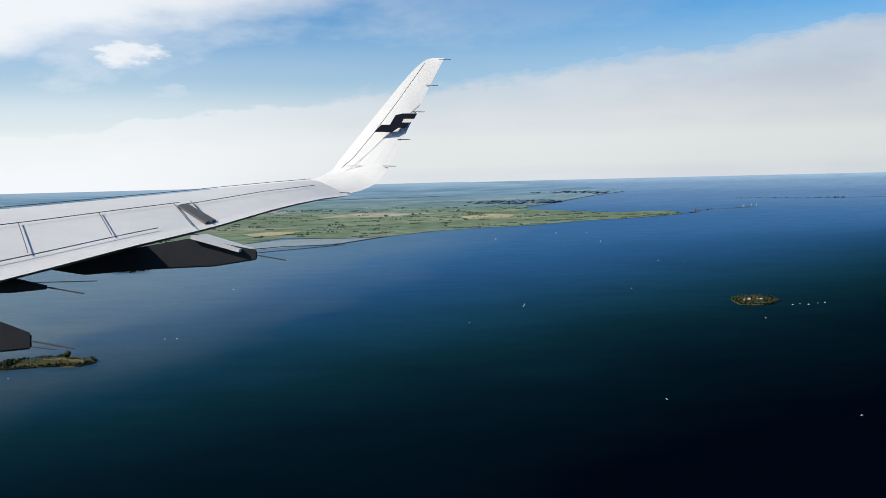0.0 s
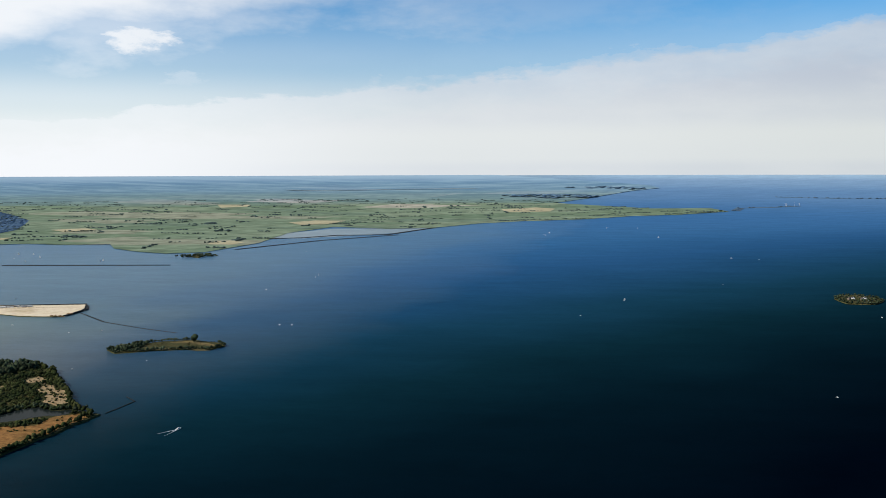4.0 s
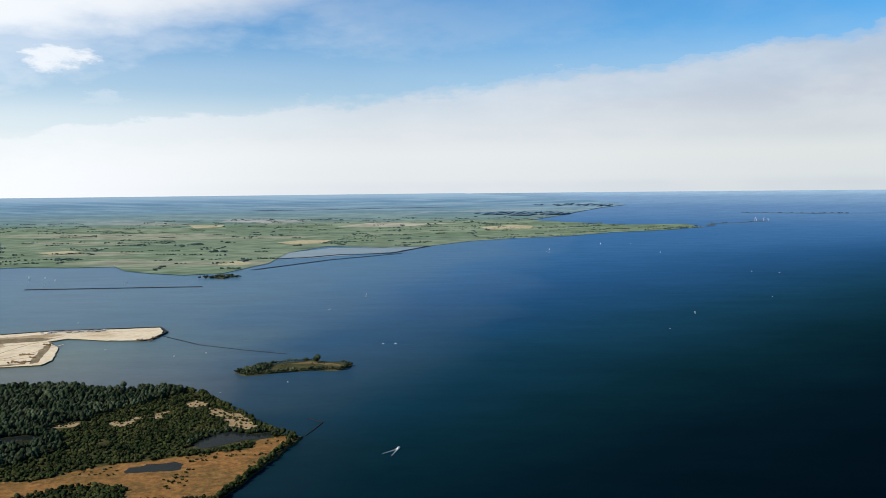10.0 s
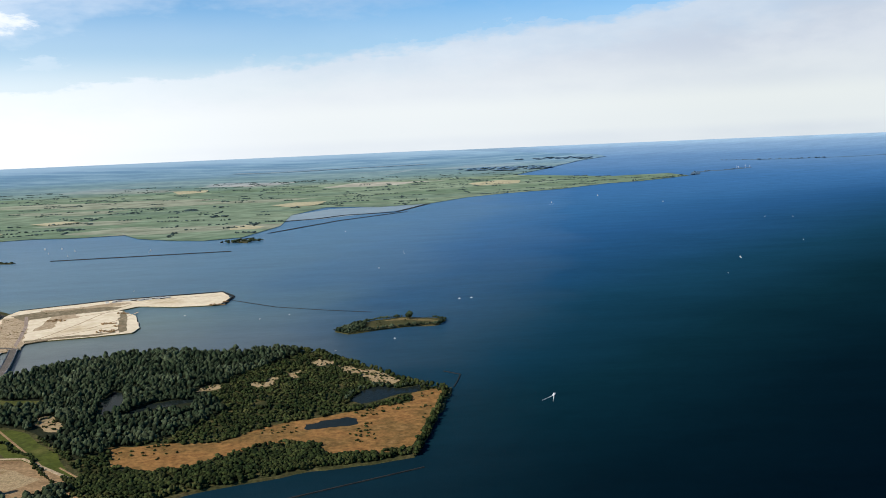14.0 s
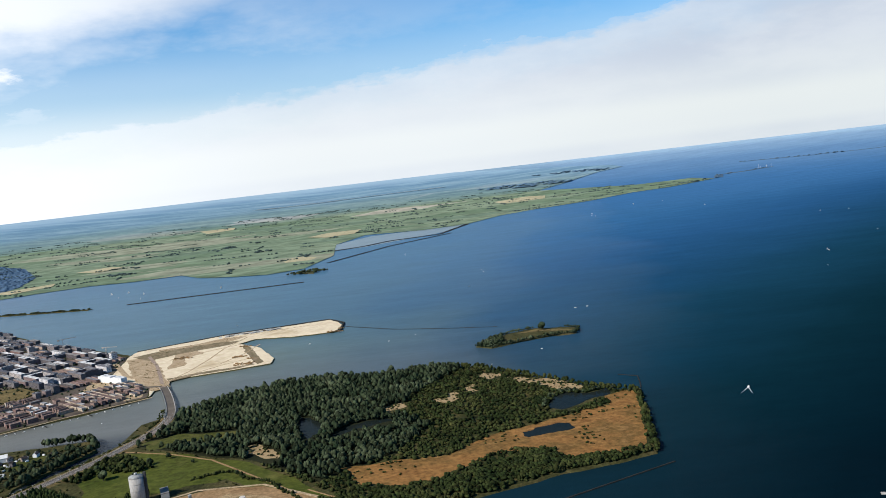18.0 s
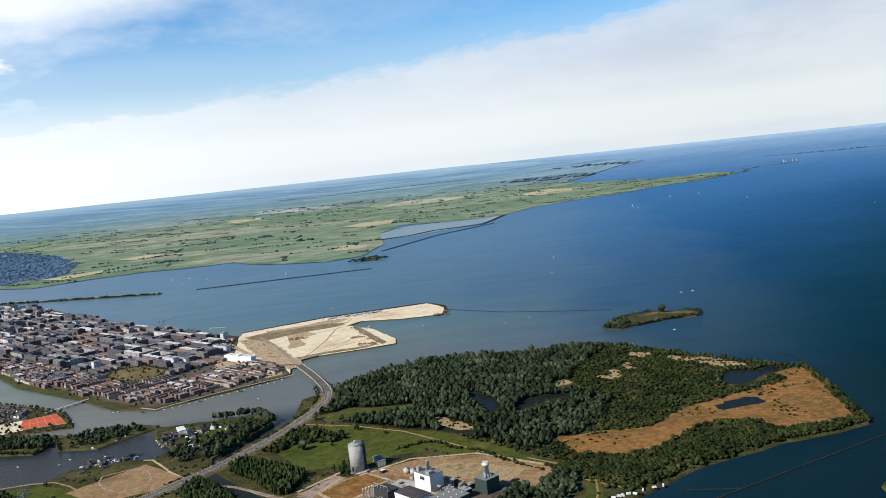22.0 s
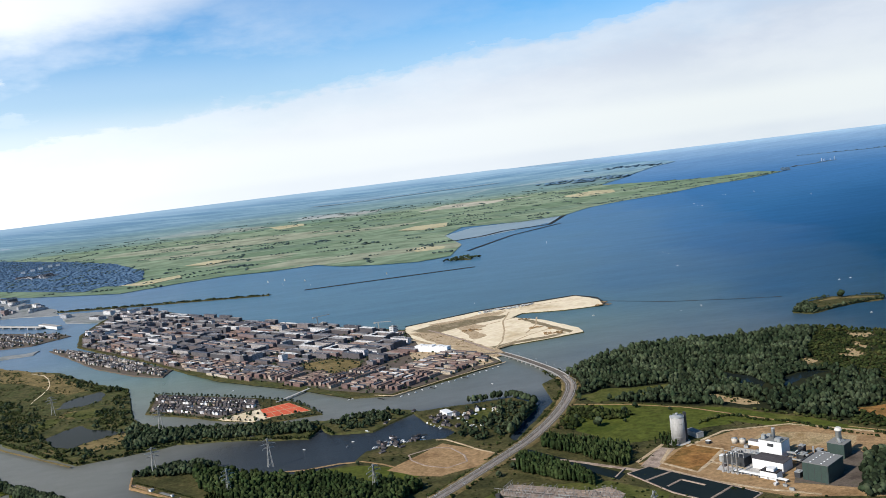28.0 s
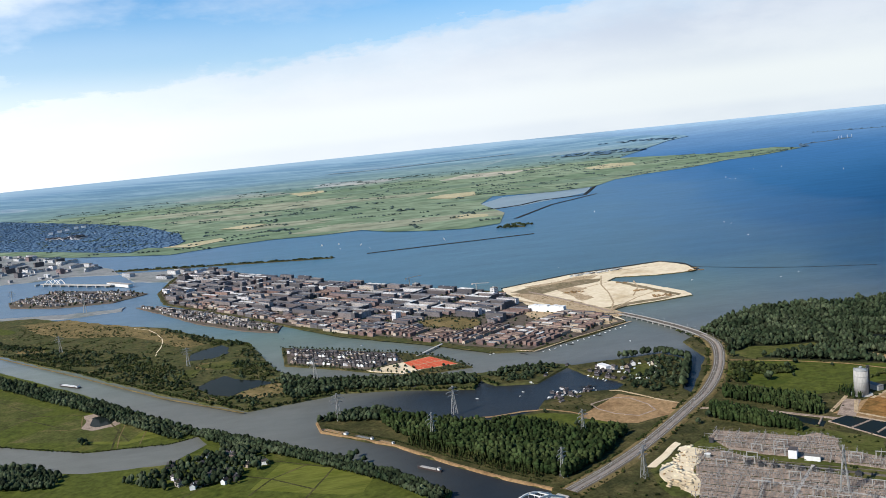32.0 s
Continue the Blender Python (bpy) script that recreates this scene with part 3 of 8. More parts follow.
PARK = [(-1922, 1554), (-1521, 1216), (-1395, 1181), (-1282, 1065), (-1198, 1000), (-1130, 900), (-1093, 862), (-1071, 775), (-1053, 721), (-1025, 690), (-963, 665), (-900, 640), (-850, 645), (-831, 630), (-866, 596), (-894, 605), (-902, 626), (-911, 603), (-966, 627), (-1008, 640), (-1041, 630), (-1074, 625), (-1142, 698), (-1236, 812), (-1358, 953), (-1922, 1554)]
land("ground", PARK, 1.1, SCRUBLAND, "park peninsula of rough grass, scrub and reed", step=8, wobble=2.0)
SOUTH = [(-1024, 576), (-1009, 583), (-978, 582), (-944, 545), (-913, 527), (-880, 534), (-872, 553), (-840, 559), (-820, 555), (-810, 567), (-826, 595), (-834, 628), (-792, 626), (-760, 627), (-748, 599), (-781, 538), (-779, 526), (-754, 569), (-734, 604), (-730, 653), (-719, 663), (-699, 685), (-677, 704), (-630, 731), (-589, 729), (-546, 709), (-496, 715), (-466, 689), (-448, 661), (-415, 609), (-392, 571), (-373, 563), (-389, 501), (-406, 440), (-428, 434), (-460, 431), (-519, 412), (-551, 392), (-579, 374)] + [(-600, 320), (-618, 240), (-572, 150), (-590, 40), (-520, -90), (-470, -260), (-330, -480), (-380, -900), (-1900, -900), (-1400, -300), (-1080, 200)] + [(-1024, 574), (-1021, 554), (-976, 508), (-948, 466), (-923, 433), (-904, 412)][::-1][:-1]
land("ground", SOUTH, 1.1, ROUGH, "mainland of rough green ground, woods and works", step=8, wobble=1.5)
SOUTH_W = [(-2069, 1651), (-1329, 867), (-1216, 734), (-1128, 620), (-1093, 584), (-1024, 516), (-980, 466), (-954, 428)] + [(-1050, 180), (-1300, -300), (-4200, -300), (-4200, 3200)]
land("ground", SOUTH_W, 1.1, PASTURE, "flat bright green pasture along the ship canal", step=10, wobble=0.8)
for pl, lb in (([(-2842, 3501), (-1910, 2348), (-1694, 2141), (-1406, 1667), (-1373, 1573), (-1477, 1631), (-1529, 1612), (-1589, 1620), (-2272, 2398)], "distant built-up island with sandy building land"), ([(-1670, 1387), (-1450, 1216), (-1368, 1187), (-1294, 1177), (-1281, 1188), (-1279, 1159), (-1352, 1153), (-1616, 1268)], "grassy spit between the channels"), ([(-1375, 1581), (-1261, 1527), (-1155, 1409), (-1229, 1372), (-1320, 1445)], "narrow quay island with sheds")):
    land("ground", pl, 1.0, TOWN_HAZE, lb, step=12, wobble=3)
land("island", [(-457, 771), (-439, 795), (-420, 810), (-393, 818), (-365, 806), (-355, 792), (-363, 774), (-395, 774), (-428, 765), (-445, 758)], 1.0, ROUGH, "low grassy islet ringed with bushes", "island", 5, 2.0)
land("island", [(323, 1090), (342, 1118), (361, 1120), (376, 1102), (375, 1073), (354, 1048), (337, 1046), (322, 1052)], 1.6, ROUGH, "small round fort island overgrown with bushes", "island", 5, 1.0)
land("island", [(-674, 1626), (-646, 1652), (-638, 1592)], 1.0, ROUGH, "tiny dark islet off the marsh point", "island", 6, 2.0)
patch("ground", IJBURG[15:] + [(-806, 850), (-752, 780)], 1.23, ROUGH, "rough grassy quay rim round the town", step=7, wobble=1.0)
TOWN = [(-848, 689), (-796, 715), (-748, 745), (-752, 780), (-806, 850), (-815, 955), (-866, 1018), (-1022, 1208), (-1155, 1400), (-1250, 1465), (-1252, 1285), (-1222, 1170), (-1109, 1006), (-1002, 842), (-916, 750)]
patch("pavement", TOWN, 1.26, PAVING, "streets and squares of the island town in grey brick paving", "pavement")


def ribbon(name, line, width, z, mat, label, category, far=False, kind="structure", deep=1.0, n_sub=4):
    """A dam, dike or road along a line of places."""
    pts = []
    for (x, y), (x2, y2) in zip(line, line[1:]):
        pts += [(x + (x2 - x) * k / n_sub, y + (y2 - y) * k / n_sub) for k in range(n_sub)]
    pts.append(line[-1])
    bm = bmesh.new()
    prev = None
    for i, (x, y) in enumerate(pts):
        x0, y0 = pts[max(0, i - 1)]
        x1, y1 = pts[min(len(pts) - 1, i + 1)]
        d = Vector((x1 - x0, y1 - y0)).normalized()
        w = width / 2 * (1 + 0.15 * noise.noise((x * 0.02, y * 0.02, 1.0)))
        row = [(x - d.y * a, y + d.x * a, b) for a, b in ((-w * 1.35, z - deep), (-w, z), (w, z), (w * 1.35, z - deep))]
        row = [bm.verts.new(lay(*p) if far else p) for p in row]
        if prev:
            for k in range(3):
                bm.faces.new((prev[k], prev[k + 1], row[k + 1], row[k]))
        prev = row
    bmesh.ops.recalc_face_normals(bm, faces=bm.faces[:])
    return tagged(part(name, bm, mat), label, category, "", kind)


ribbon("dam", [(-943, 1468), (-651, 1474)], 5.0, 0.8, STONE, "long low dam of dark stone in the lake", "dam")
ribbon("dam", [(-1397, 1629), (-1258, 1567), (-1000, 1461)], 9.0, 0.9, ROUGH, "long narrow island dam grown with grass", "dam")
ribbon("dike", [(-613, 2038), (-536, 2068), (-472, 2137), (-347, 2159), (-244, 2402)], 9.0, 1.0, STONE, "dark dike between lagoon and lake", "dike")
ribbon("dike", [(-618, 1764), (-480, 1989), (-319, 2152)], 6.0, 0.8, STONE, "outer stone breakwater off the marsh", "dike")
ribbon("dike", [(1640, 4760), (1900, 4480), (2240, 4420), (2750, 4560)], 26.0, 1.5, HAZE_SHORE, "far dike with dark trees across the lake", "dike", True)
ribbon("dike", [(880, 3300), (973, 3512), (1117, 3568), (1281, 3685)], 26.0, 1.5, HAZE_SHORE, "far spit of land with dark trees", "dike", True)


# ---- ground cover ----
Z = 1.1
VIJF_BROWN = [(-578, 488), (-547, 488), (-517, 483), (-482, 511), (-456, 519), (-435, 527), (-403, 535), (-400, 559), (-387, 563), (-377, 558), (-392, 502), (-407, 452), (-433, 449), (-455, 450), (-458, 471), (-482, 477), (-495, 473), (-524, 448), (-549, 443), (-567, 457)]
GRASS_BELT = [(-731, 584), (-695, 570), (-667, 548), (-635, 524), (-583, 446), (-593, 430), (-646, 500), (-687, 490), (-722, 491), (-734, 520), (-742, 557)]
DIRT_PLOT, PLANT_YARD, SUBSTATION = [(-861, 510), (-823, 545), (-795, 512), (-806, 493), (-831, 486), (-846, 494)], [(-724, 456), (-699, 468), (-654, 484), (-622, 478), (-585, 442), (-636, 367), (-674, 384), (-692, 405), (-710, 433)], [(-854, 398), (-851, 416), (-821, 438), (-800, 453), (-746, 439), (-723, 410), (-765, 348), (-853, 382)]
MEADOW = [(-909, 530), (-878, 527), (-856, 514), (-841, 494), (-846, 489), (-856, 491), (-865, 478), (-871, 480), (-886, 500), (-900, 518)]
PONDS = [[(-468, 505), (-459, 511), (-443, 514), (-436, 509), (-436, 500), (-450, 496), (-465, 494)], [(-442, 548), (-434, 570), (-423, 578), (-409, 570), (-392, 575), (-397, 560), (-408, 557), (-420, 548), (-434, 540)], [(-607, 612), (-601, 607), (-593, 585), (-592, 566), (-601, 554), (-605, 577), (-609, 595)], [(-585, 557), (-574, 574), (-562, 578), (-548, 576), (-542, 568), (-556, 567), (-569, 565), (-582, 551)]]
CLEARINGS = [[(-473, 659), (-467, 669), (-454, 657), (-455, 650), (-465, 646)], [(-451, 646), (-439, 635), (-425, 624), (-412, 610), (-414, 601), (-424, 602), (-434, 618), (-445, 624)], [(-514, 611), (-504, 608), (-499, 621), (-493, 618), (-493, 606), (-500, 597), (-508, 602)], [(-489, 629), (-481, 638), (-478, 617), (-484, 612)], [(-548, 601), (-542, 612), (-531, 610), (-532, 602), (-544, 595)], [(-547, 608), (-534, 614), (-536, 602), (-545, 595), (-549, 597)], [(-639, 558), (-632, 559), (-622, 540), (-614, 530), (-617, 524), (-630, 534), (-639, 548)], [(-428, 621), (-413, 602), (-407, 587), (-412, 583), (-427, 596), (-435, 610)]]
patch("ground", VIJF_BROWN, Z + 0.06, REED, "ochre reed bed along the lake shore", step=5, wobble=3.0)
for i, pl in enumerate(CLEARINGS):
    patch("ground", pl, Z + 0.05 + 0.006 * i, CLEARING, "small pale sandy clearing in the scrub", step=2.5, wobble=3.5)
patch("ground", [(-719, 599), (-698, 613), (-679, 605), (-650, 601), (-649, 587), (-679, 582), (-708, 581)], Z + 0.05, GRASS, "pale meadow at the edge of the wood", step=6, wobble=3.0)
patch("ground", GRASS_BELT, Z + 0.05, PASTURE, "open green meadow belt behind the wood", step=7, wobble=3.0)
patch("ground", [(-580, 445), (-570, 435), (-567, 418), (-571, 400), (-581, 377), (-590, 381), (-580, 398), (-574, 416), (-576, 432)], Z + 0.08, PASTURE, "grassy dike bend beside the reed", step=6, wobble=1.5)
patch("ground", DIRT_PLOT, Z + 0.06, DIRT, "bare brown building plot beside the road", step=8, wobble=0.8)
patch("ground", PLANT_YARD, Z + 0.06, DIRT, "sandy brown yard of the power station", step=8, wobble=0.8)
patch("ground", [(-712, 450), (-688, 474), (-674, 456), (-700, 432)], Z + 0.14, REED, "dry grass square in the station yard", step=8, wobble=0.3)
patch("ground", SUBSTATION, Z + 0.05, GRASS, "rough grass round the switchyard", step=8, wobble=0.8)
patch("ground", [(-804, 448), (-796, 456), (-778, 444), (-760, 430), (-749, 431), (-744, 419), (-752, 405), (-737, 386), (-725, 370), (-713, 354), (-724, 341), (-735, 355), (-749, 377), (-775, 402), (-790, 414), (-802, 428)], Z + 0.12, GRAVEL, "grey-brown gravel of the upper switchyard", step=8, wobble=0.4)
patch("ground", [(-830, 407), (-819, 429), (-808, 430), (-802, 420), (-791, 402), (-776, 382), (-762, 368), (-741, 345), (-729, 331), (-739, 317), (-846, 363)], Z + 0.12, GRAVEL, "grey-brown gravel of the lower switchyard", step=8, wobble=0.4)
patch("ground", [(-846, 415), (-827, 433), (-820, 440), (-811, 431), (-821, 426), (-830, 408), (-838, 380), (-846, 387), (-850, 395)], Z + 0.18, SAND, "pale sand dug over beside the switchyard", step=3, wobble=5.0)
patch("ground", [(-851, 420), (-824, 448), (-822, 444), (-847, 418)], Z + 0.18, SAND, "pale sand track", step=5, wobble=0.6)
patch("ground", [(-924, 856), (-894, 863), (-865, 829), (-871, 795), (-898, 796), (-921, 832)], 1.34, DRY, "dry yellow lawn between the town blocks", step=6, wobble=1.0)
patch("ground", [(-1043, 894), (-1004, 835), (-958, 787), (-916, 742), (-880, 696), (-878, 705), (-914, 757), (-956, 804), (-1003, 856), (-1041, 907)], 1.34, SCRUBLAND, "weedy green-brown quay bank of the town", step=6, wobble=0.6)
RED_A, RED_B, RED_C, RED_D = [(-953, 703), (-930, 712), (-911, 676), (-945, 674)]


def red_plot(u0, u1, v0, v1):
    """One covered plot between two corner lines of the building field."""
    at = lambda u, v: tuple((RED_A[k] * (1 - u) + RED_B[k] * u) * (1 - v) + (RED_D[k] * (1 - u) + RED_C[k] * u) * v for k in (0, 1))
    return [at(u0, v0), at(u1, v0), at(u1, v1), at(u0, v1)]


RED_CLAY = material("red_clay", [(0.4264, 0.0779, 0.03936), (0.5084, 0.1066, 0.0533)], 0.1, 0.9, 0.15, 3.0)
patch("ground", [(-953, 703), (-930, 712), (-911, 676), (-945, 674)], 1.10, SITE, "sandy ground between the red plots", step=6, wobble=0.3)
for k in range(5):
    for v0, v1 in ((0.03, 0.485), (0.53, 0.97)):
        patch("ground", red_plot(0.02 + 0.197 * k, 0.197 + 0.197 * k, v0, v1), 1.16, RED_CLAY, "red covered building plot with straight edges", step=30, wobble=0.0)
patch("ground", [(-985, 692), (-953, 704), (-942, 673), (-955, 668)], 1.06, SAND, "pale sand beside the red plots", step=6, wobble=0.8)
patch("ground", [(-1089, 669), (-1072, 690), (-1051, 689), (-1031, 666), (-1036, 655), (-1053, 658), (-1068, 654)], Z + 0.06, DRY, "brown reed meadow beside the park pond", step=6, wobble=3.0)
for pl in ([(-1132, 788), (-1107, 795), (-1090, 779), (-1090, 756), (-1114, 765)], [(-1156, 748), (-1146, 774), (-1126, 773), (-1128, 752), (-1141, 735)]):
    patch("ground", pl, Z + 0.055, GRASS, "open green glade in the park", step=6, wobble=3.0)
patch("ground", [(-801, 605), (-786, 609), (-775, 602), (-787, 579), (-800, 579), (-804, 589)], Z + 0.055, GRASS, "open grass between the camp trees", step=6, wobble=2.0)
patch("ground", MEADOW, Z + 0.055, PASTURE, "green meadow behind the poplars", step=6, wobble=2.0)
patch("water", [(-631, 2187), (-516, 2380), (-384, 2391), (-252, 2417), (-314, 2232), (-429, 2138), (-534, 2053), (-606, 2042)], 0.16, LAGOON, "pale shallow lagoon behind the lake dike", "lagoon", 12, 3.0)
patch("water", [(-730, 1945), (-690, 1980), (-645, 1925), (-660, 1872), (-712, 1882)], 1.05, STUBBLE, "pale beige pool in the marsh", "pool", 12, 6.0)
for i, pl in enumerate(([(4, 3444), (158, 3600), (223, 3490), (174, 3272), (4, 3236)], [(-700, 2640), (-640, 2740), (-536, 2730), (-560, 2560), (-640, 2530)], [(-1255, 3960), (-1095, 3935), (-1065, 3748), (-1167, 3650)], [(-1372, 1985), (-1252, 2064), (-1237, 2003), (-1300, 1920)], [(-1289, 2330), (-1223, 2388), (-1163, 2344), (-1210, 2247)])):
    far_sheet("ground", pl, 1.6 + 0.1 * i, STUBBLE, "pale yellow stubble field in the polder", "field", (2700, 3350, 3450), ())
ribbon("river", [(-1290, 6450), (-1090, 6270), (-785, 6370), (-480, 6550), (130, 6750)], 60.0, 9.0, LAGOON, "pale band of water across the far country", "river", True)
patch("ground", [(-1192, 635), (-1200, 670), (-1188, 675), (-1166, 646), (-1169, 630), (-1182, 628)], Z + 0.05, GRAVEL, "pale trodden rim of the field pond", step=3, wobble=3.0)
for ln in ([(-1155, 578), (-1159, 603), (-1162, 642)], [(-1141, 580), (-1142, 601), (-1142, 620)], [(-1225, 645), (-1204, 637), (-1193, 637), (-1200, 667)]):
    ribbon("track", ln, 0.8, Z + 0.10, DRY, "pale tractor track along a field ditch", "track", deep=0.2)
patch("ground", [(-1399, 1140), (-1337, 1134), (-1280, 1069), (-1210, 1006), (-1168, 940), (-1136, 880), (-1156, 872), (-1181, 904), (-1194, 935), (-1237, 972), (-1299, 1007), (-1344, 1047)], Z + 0.06, DRY, "dry brown grass heights of the park", step=8, wobble=4.0)
for pl in PONDS:
    patch("water", pl, Z + 0.12, POND, "still dark pond among the trees", "pond", 2.5, 3.0)
for pl in ([(-1122, 708), (-1113, 728), (-1103, 737), (-1091, 721), (-1055, 694), (-1066, 689), (-1081, 680), (-1092, 669), (-1106, 681)], [(-1145, 811), (-1144, 840), (-1132, 854), (-1120, 865), (-1111, 850), (-1107, 826), (-1121, 810)]):
    patch("water", pl, Z + 0.12, POND, "still pond in the park scrub", "pond", 5, 2.0)
patch("water", [(-1283, 647), (-1242, 617), (-1176, 578), (-1120, 571), (-1103, 579), (-1095, 560), (-1114, 532), (-1165, 536), (-1224, 564), (-1260, 587)], Z + 0.08, WATER, "side channel between the pastures", "channel", 8, 1.5)
INTAKE = [(-775, 508), (-754, 475), (-735, 445), (-741, 438), (-745, 445), (-760, 471), (-778, 502)]
patch("water", INTAKE, Z + 0.16, POND, "straight intake channel of the station", "channel", 8, 0.3)
patch("water", [(-1188, 642), (-1192, 660), (-1184, 663), (-1172, 652), (-1173, 638), (-1180, 635)], Z + 0.12, POND, "round field pond with a pale rim", "pond", 3, 2.0)
for i, pl in enumerate(([(-1200, 690), (-1150, 640), (-1118, 598), (-1150, 584), (-1185, 600)], [(-1045, 505), (-990, 470), (-1000, 440), (-1060, 470)], [(-1330, 800), (-1240, 700), (-1290, 660), (-1370, 740)])):
    patch("ground", pl, Z + 0.03 + 0.004 * i, material("mown_field", [(0.076, 0.092, 0.013), (0.112, 0.120, 0.023), (0.060, 0.072, 0.012)], 0.05, 0.95, 0.2, 1.5, stretch=(0.4, 2.0, 1), turn=0.6 + i), "yellow-green mown field with straight edges", step=9, wobble=0.6)
for ln in ([(-1228, 735), (-1180, 680), (-1118, 602)], [(-1255, 690), (-1205, 640)], [(-1180, 655), (-1150, 590)], [(-1050, 512), (-985, 465)], [(-1010, 495), (-1030, 445)], [(-1075, 500), (-1100, 470)], [(-1290, 750), (-1240, 690)], [(-1330, 720), (-1260, 640)]):
    ribbon("ditch", ln, 1.1, Z + 0.07, ROUGH, "dark reedy ditch between the fields", "ditch", deep=0.3)
PASTURES = [[(-1240, 625), (-1205, 665), (-1140, 625), (-1150, 590)], [(-1320, 700), (-1290, 760), (-1230, 700), (-1260, 650)]]
for i, pl in enumerate(PASTURES):
    patch("ground", pl, Z + 0.04, GRASS, "mown meadow with a ditch round it", step=9, wobble=0.6)
for i, ln in enumerate(([(-1257, 661), (-1242, 688), (-1200, 671)], [(-1158, 573), (-1161, 600), (-1164, 629)], [(-1090, 509), (-1049, 482), (-1024, 457)], [(-1029, 497), (-1049, 482), (-1060, 462)])):
    ribbon("ditch", ln, 1.3, Z + 0.06, ROUGH, "dark reed-lined ditch between pastures", "ditch", deep=0.3)
ribbon("track", [(-929, 539), (-910, 535), (-890, 537), (-875, 534), (-862, 522), (-852, 508), (-842, 495)], 1.3, Z + 0.1, DIRT, "pale track along the harbour shore", "track", deep=0.3)
ribbon("quay", [(-1024, 574), (-1021, 554), (-976, 508), (-948, 466), (-923, 433), (-904, 412)], 1.4, Z + 0.15, DIRT, "pale sandy canal quay with stone edge", "quay", deep=1.3)
ribbon("dam", [(-402, 424), (-460, 400.5), (-517, 377), (-575, 353)], 0.9, 0.45, STONE, "low dark stone breakwater off the wooded shore", "dam")
ribbon("dam", [(-335, 349), (-316, 343.5), (-291, 334), (-262, 322)], 1.3, 0.7, CONCRETE, "pale stone dam just below the flight", "dam")
ribbon("dam", [(-533, 389), (-508, 381)], 0.6, 0.4, STONE, "short pile row between breakwater and shore", "dam")
ribbon("dam", [(-374, 611), (-363, 599), (-367, 582), (-371, 568)], 0.7, 0.4, STONE, "row of low piles and stones off the reed point", "dam")
ribbon("dam", [(-578, 977), (-524, 918), (-467, 881), (-423, 857)], 2.0, 0.12, STONE, "dark line of stones just under the water", "dam", deep=0.4)
ribbon("dike", [(-811, 982), (-719, 1020), (-662, 1028), (-598, 1036), (-580, 1000), (-584, 952)], 2.4, 1.7, STONE, "dark stone edge of the sand spit", "dike")
ribbon("track", [(-789, 942), (-769, 886), (-753, 828), (-738, 768)], 3.0, 1.33, GRAVEL, "driven gravel road from the bridge over the sand", "track", deep=0.2)
patch("ground", [(-811, 934), (-786, 940), (-760, 861), (-733, 774), (-747, 766), (-764, 791), (-788, 858)], 1.245, SITE, "brown driven-over building ground at the bridge head", step=5, wobble=2.5)
patch("ground", [(-761, 947), (-738, 944), (-728, 918), (-744, 902), (-737, 866), (-752, 856)], 1.247, SITE, "brown weedy hollow in the sand", step=4, wobble=3.0)
patch("ground", [(-786, 976), (-750, 981), (-714, 998), (-691, 992), (-704, 975), (-739, 956), (-778, 947)], 1.249, SITE, "brown haul road along the lake side of the sand", step=5, wobble=1.5)


for ln in ([(-745, 790), (-728, 830), (-716, 880), (-708, 930), (-690, 985)], [(-740, 800), (-700, 840), (-668, 862)], [(-790, 955), (-740, 975), (-690, 1000), (-620, 1012)], [(-760, 905), (-720, 930), (-690, 945)], [(-700, 850), (-680, 890), (-670, 930)]):
    ribbon("track", ln, 1.4, 1.30, SITE, "vehicle track worn into the sand", "track", deep=0.1, n_sub=6)

# ---- woods ----

def crown_shape(seed, lumps=4, kind="round"):
    """One tree of unit height: clumped crown on a short trunk. Verts and triangles."""
    r = random.Random(seed)
    bm = bmesh.new()
    spots = []
    if kind == "poplar":
        spots = [(r.uniform(-0.03, 0.03), r.uniform(-0.03, 0.03), 0.28 + 0.20 * i, (0.17, 0.20, 0.20, 0.16)[i], 0.21) for i in range(4)]
    elif kind == "bush":
        spots = [(r.uniform(-0.35, 0.35), r.uniform(-0.35, 0.35), r.uniform(0.30, 0.50), r.uniform(0.28, 0.42), r.uniform(0.3, 0.42)) for i in range(lumps)]
    else:
        spots = [(0, 0, 0.62, 0.30, 0.36)] + [(0.24 * math.cos(i * 2.4 + seed), 0.24 * math.sin(i * 2.4 + seed), r.uniform(0.38, 0.66), r.uniform(0.19, 0.27), r.uniform(0.20, 0.28)) for i in range(lumps - 1)]
    for x, y, z, a, h in spots:
        m = Matrix.Translation((x, y, z)) @ Matrix.Diagonal((a, a, h, 1))
        bmesh.ops.create_icosphere(bm, subdivisions=1 if kind == "bush" else 2, radius=1.0, matrix=m)
    for v in bm.verts:
        n = noise.noise_vector(v.co * 7.0 + Vector((seed * 3.7, 0, 0)))
        v.co += n * 0.095
    if kind != "bush":
        tube(bm, [(0.035, -0.02), (0.022, 0.4)], 5, cap=False)
    bmesh.ops.triangulate(bm, faces=bm.faces[:])
    bm.verts.index_update()
    vs = np.array([v.co for v in bm.verts], dtype=np.float32)
    fs = np.array([[v.index for v in f.verts] for f in bm.faces], dtype=np.int32)
    bm.free()
    return vs, fs


SHAPES = {"round": [crown_shape(i + 1) for i in range(5)], "bush": [crown_shape(i + 20, 3, "bush") for i in range(5)],
          "poplar": [crown_shape(i + 40, 4, "poplar") for i in range(4)]}
SIMPLE = {"round": [crown_shape(i + 60, 2, "bush") for i in range(4)]}


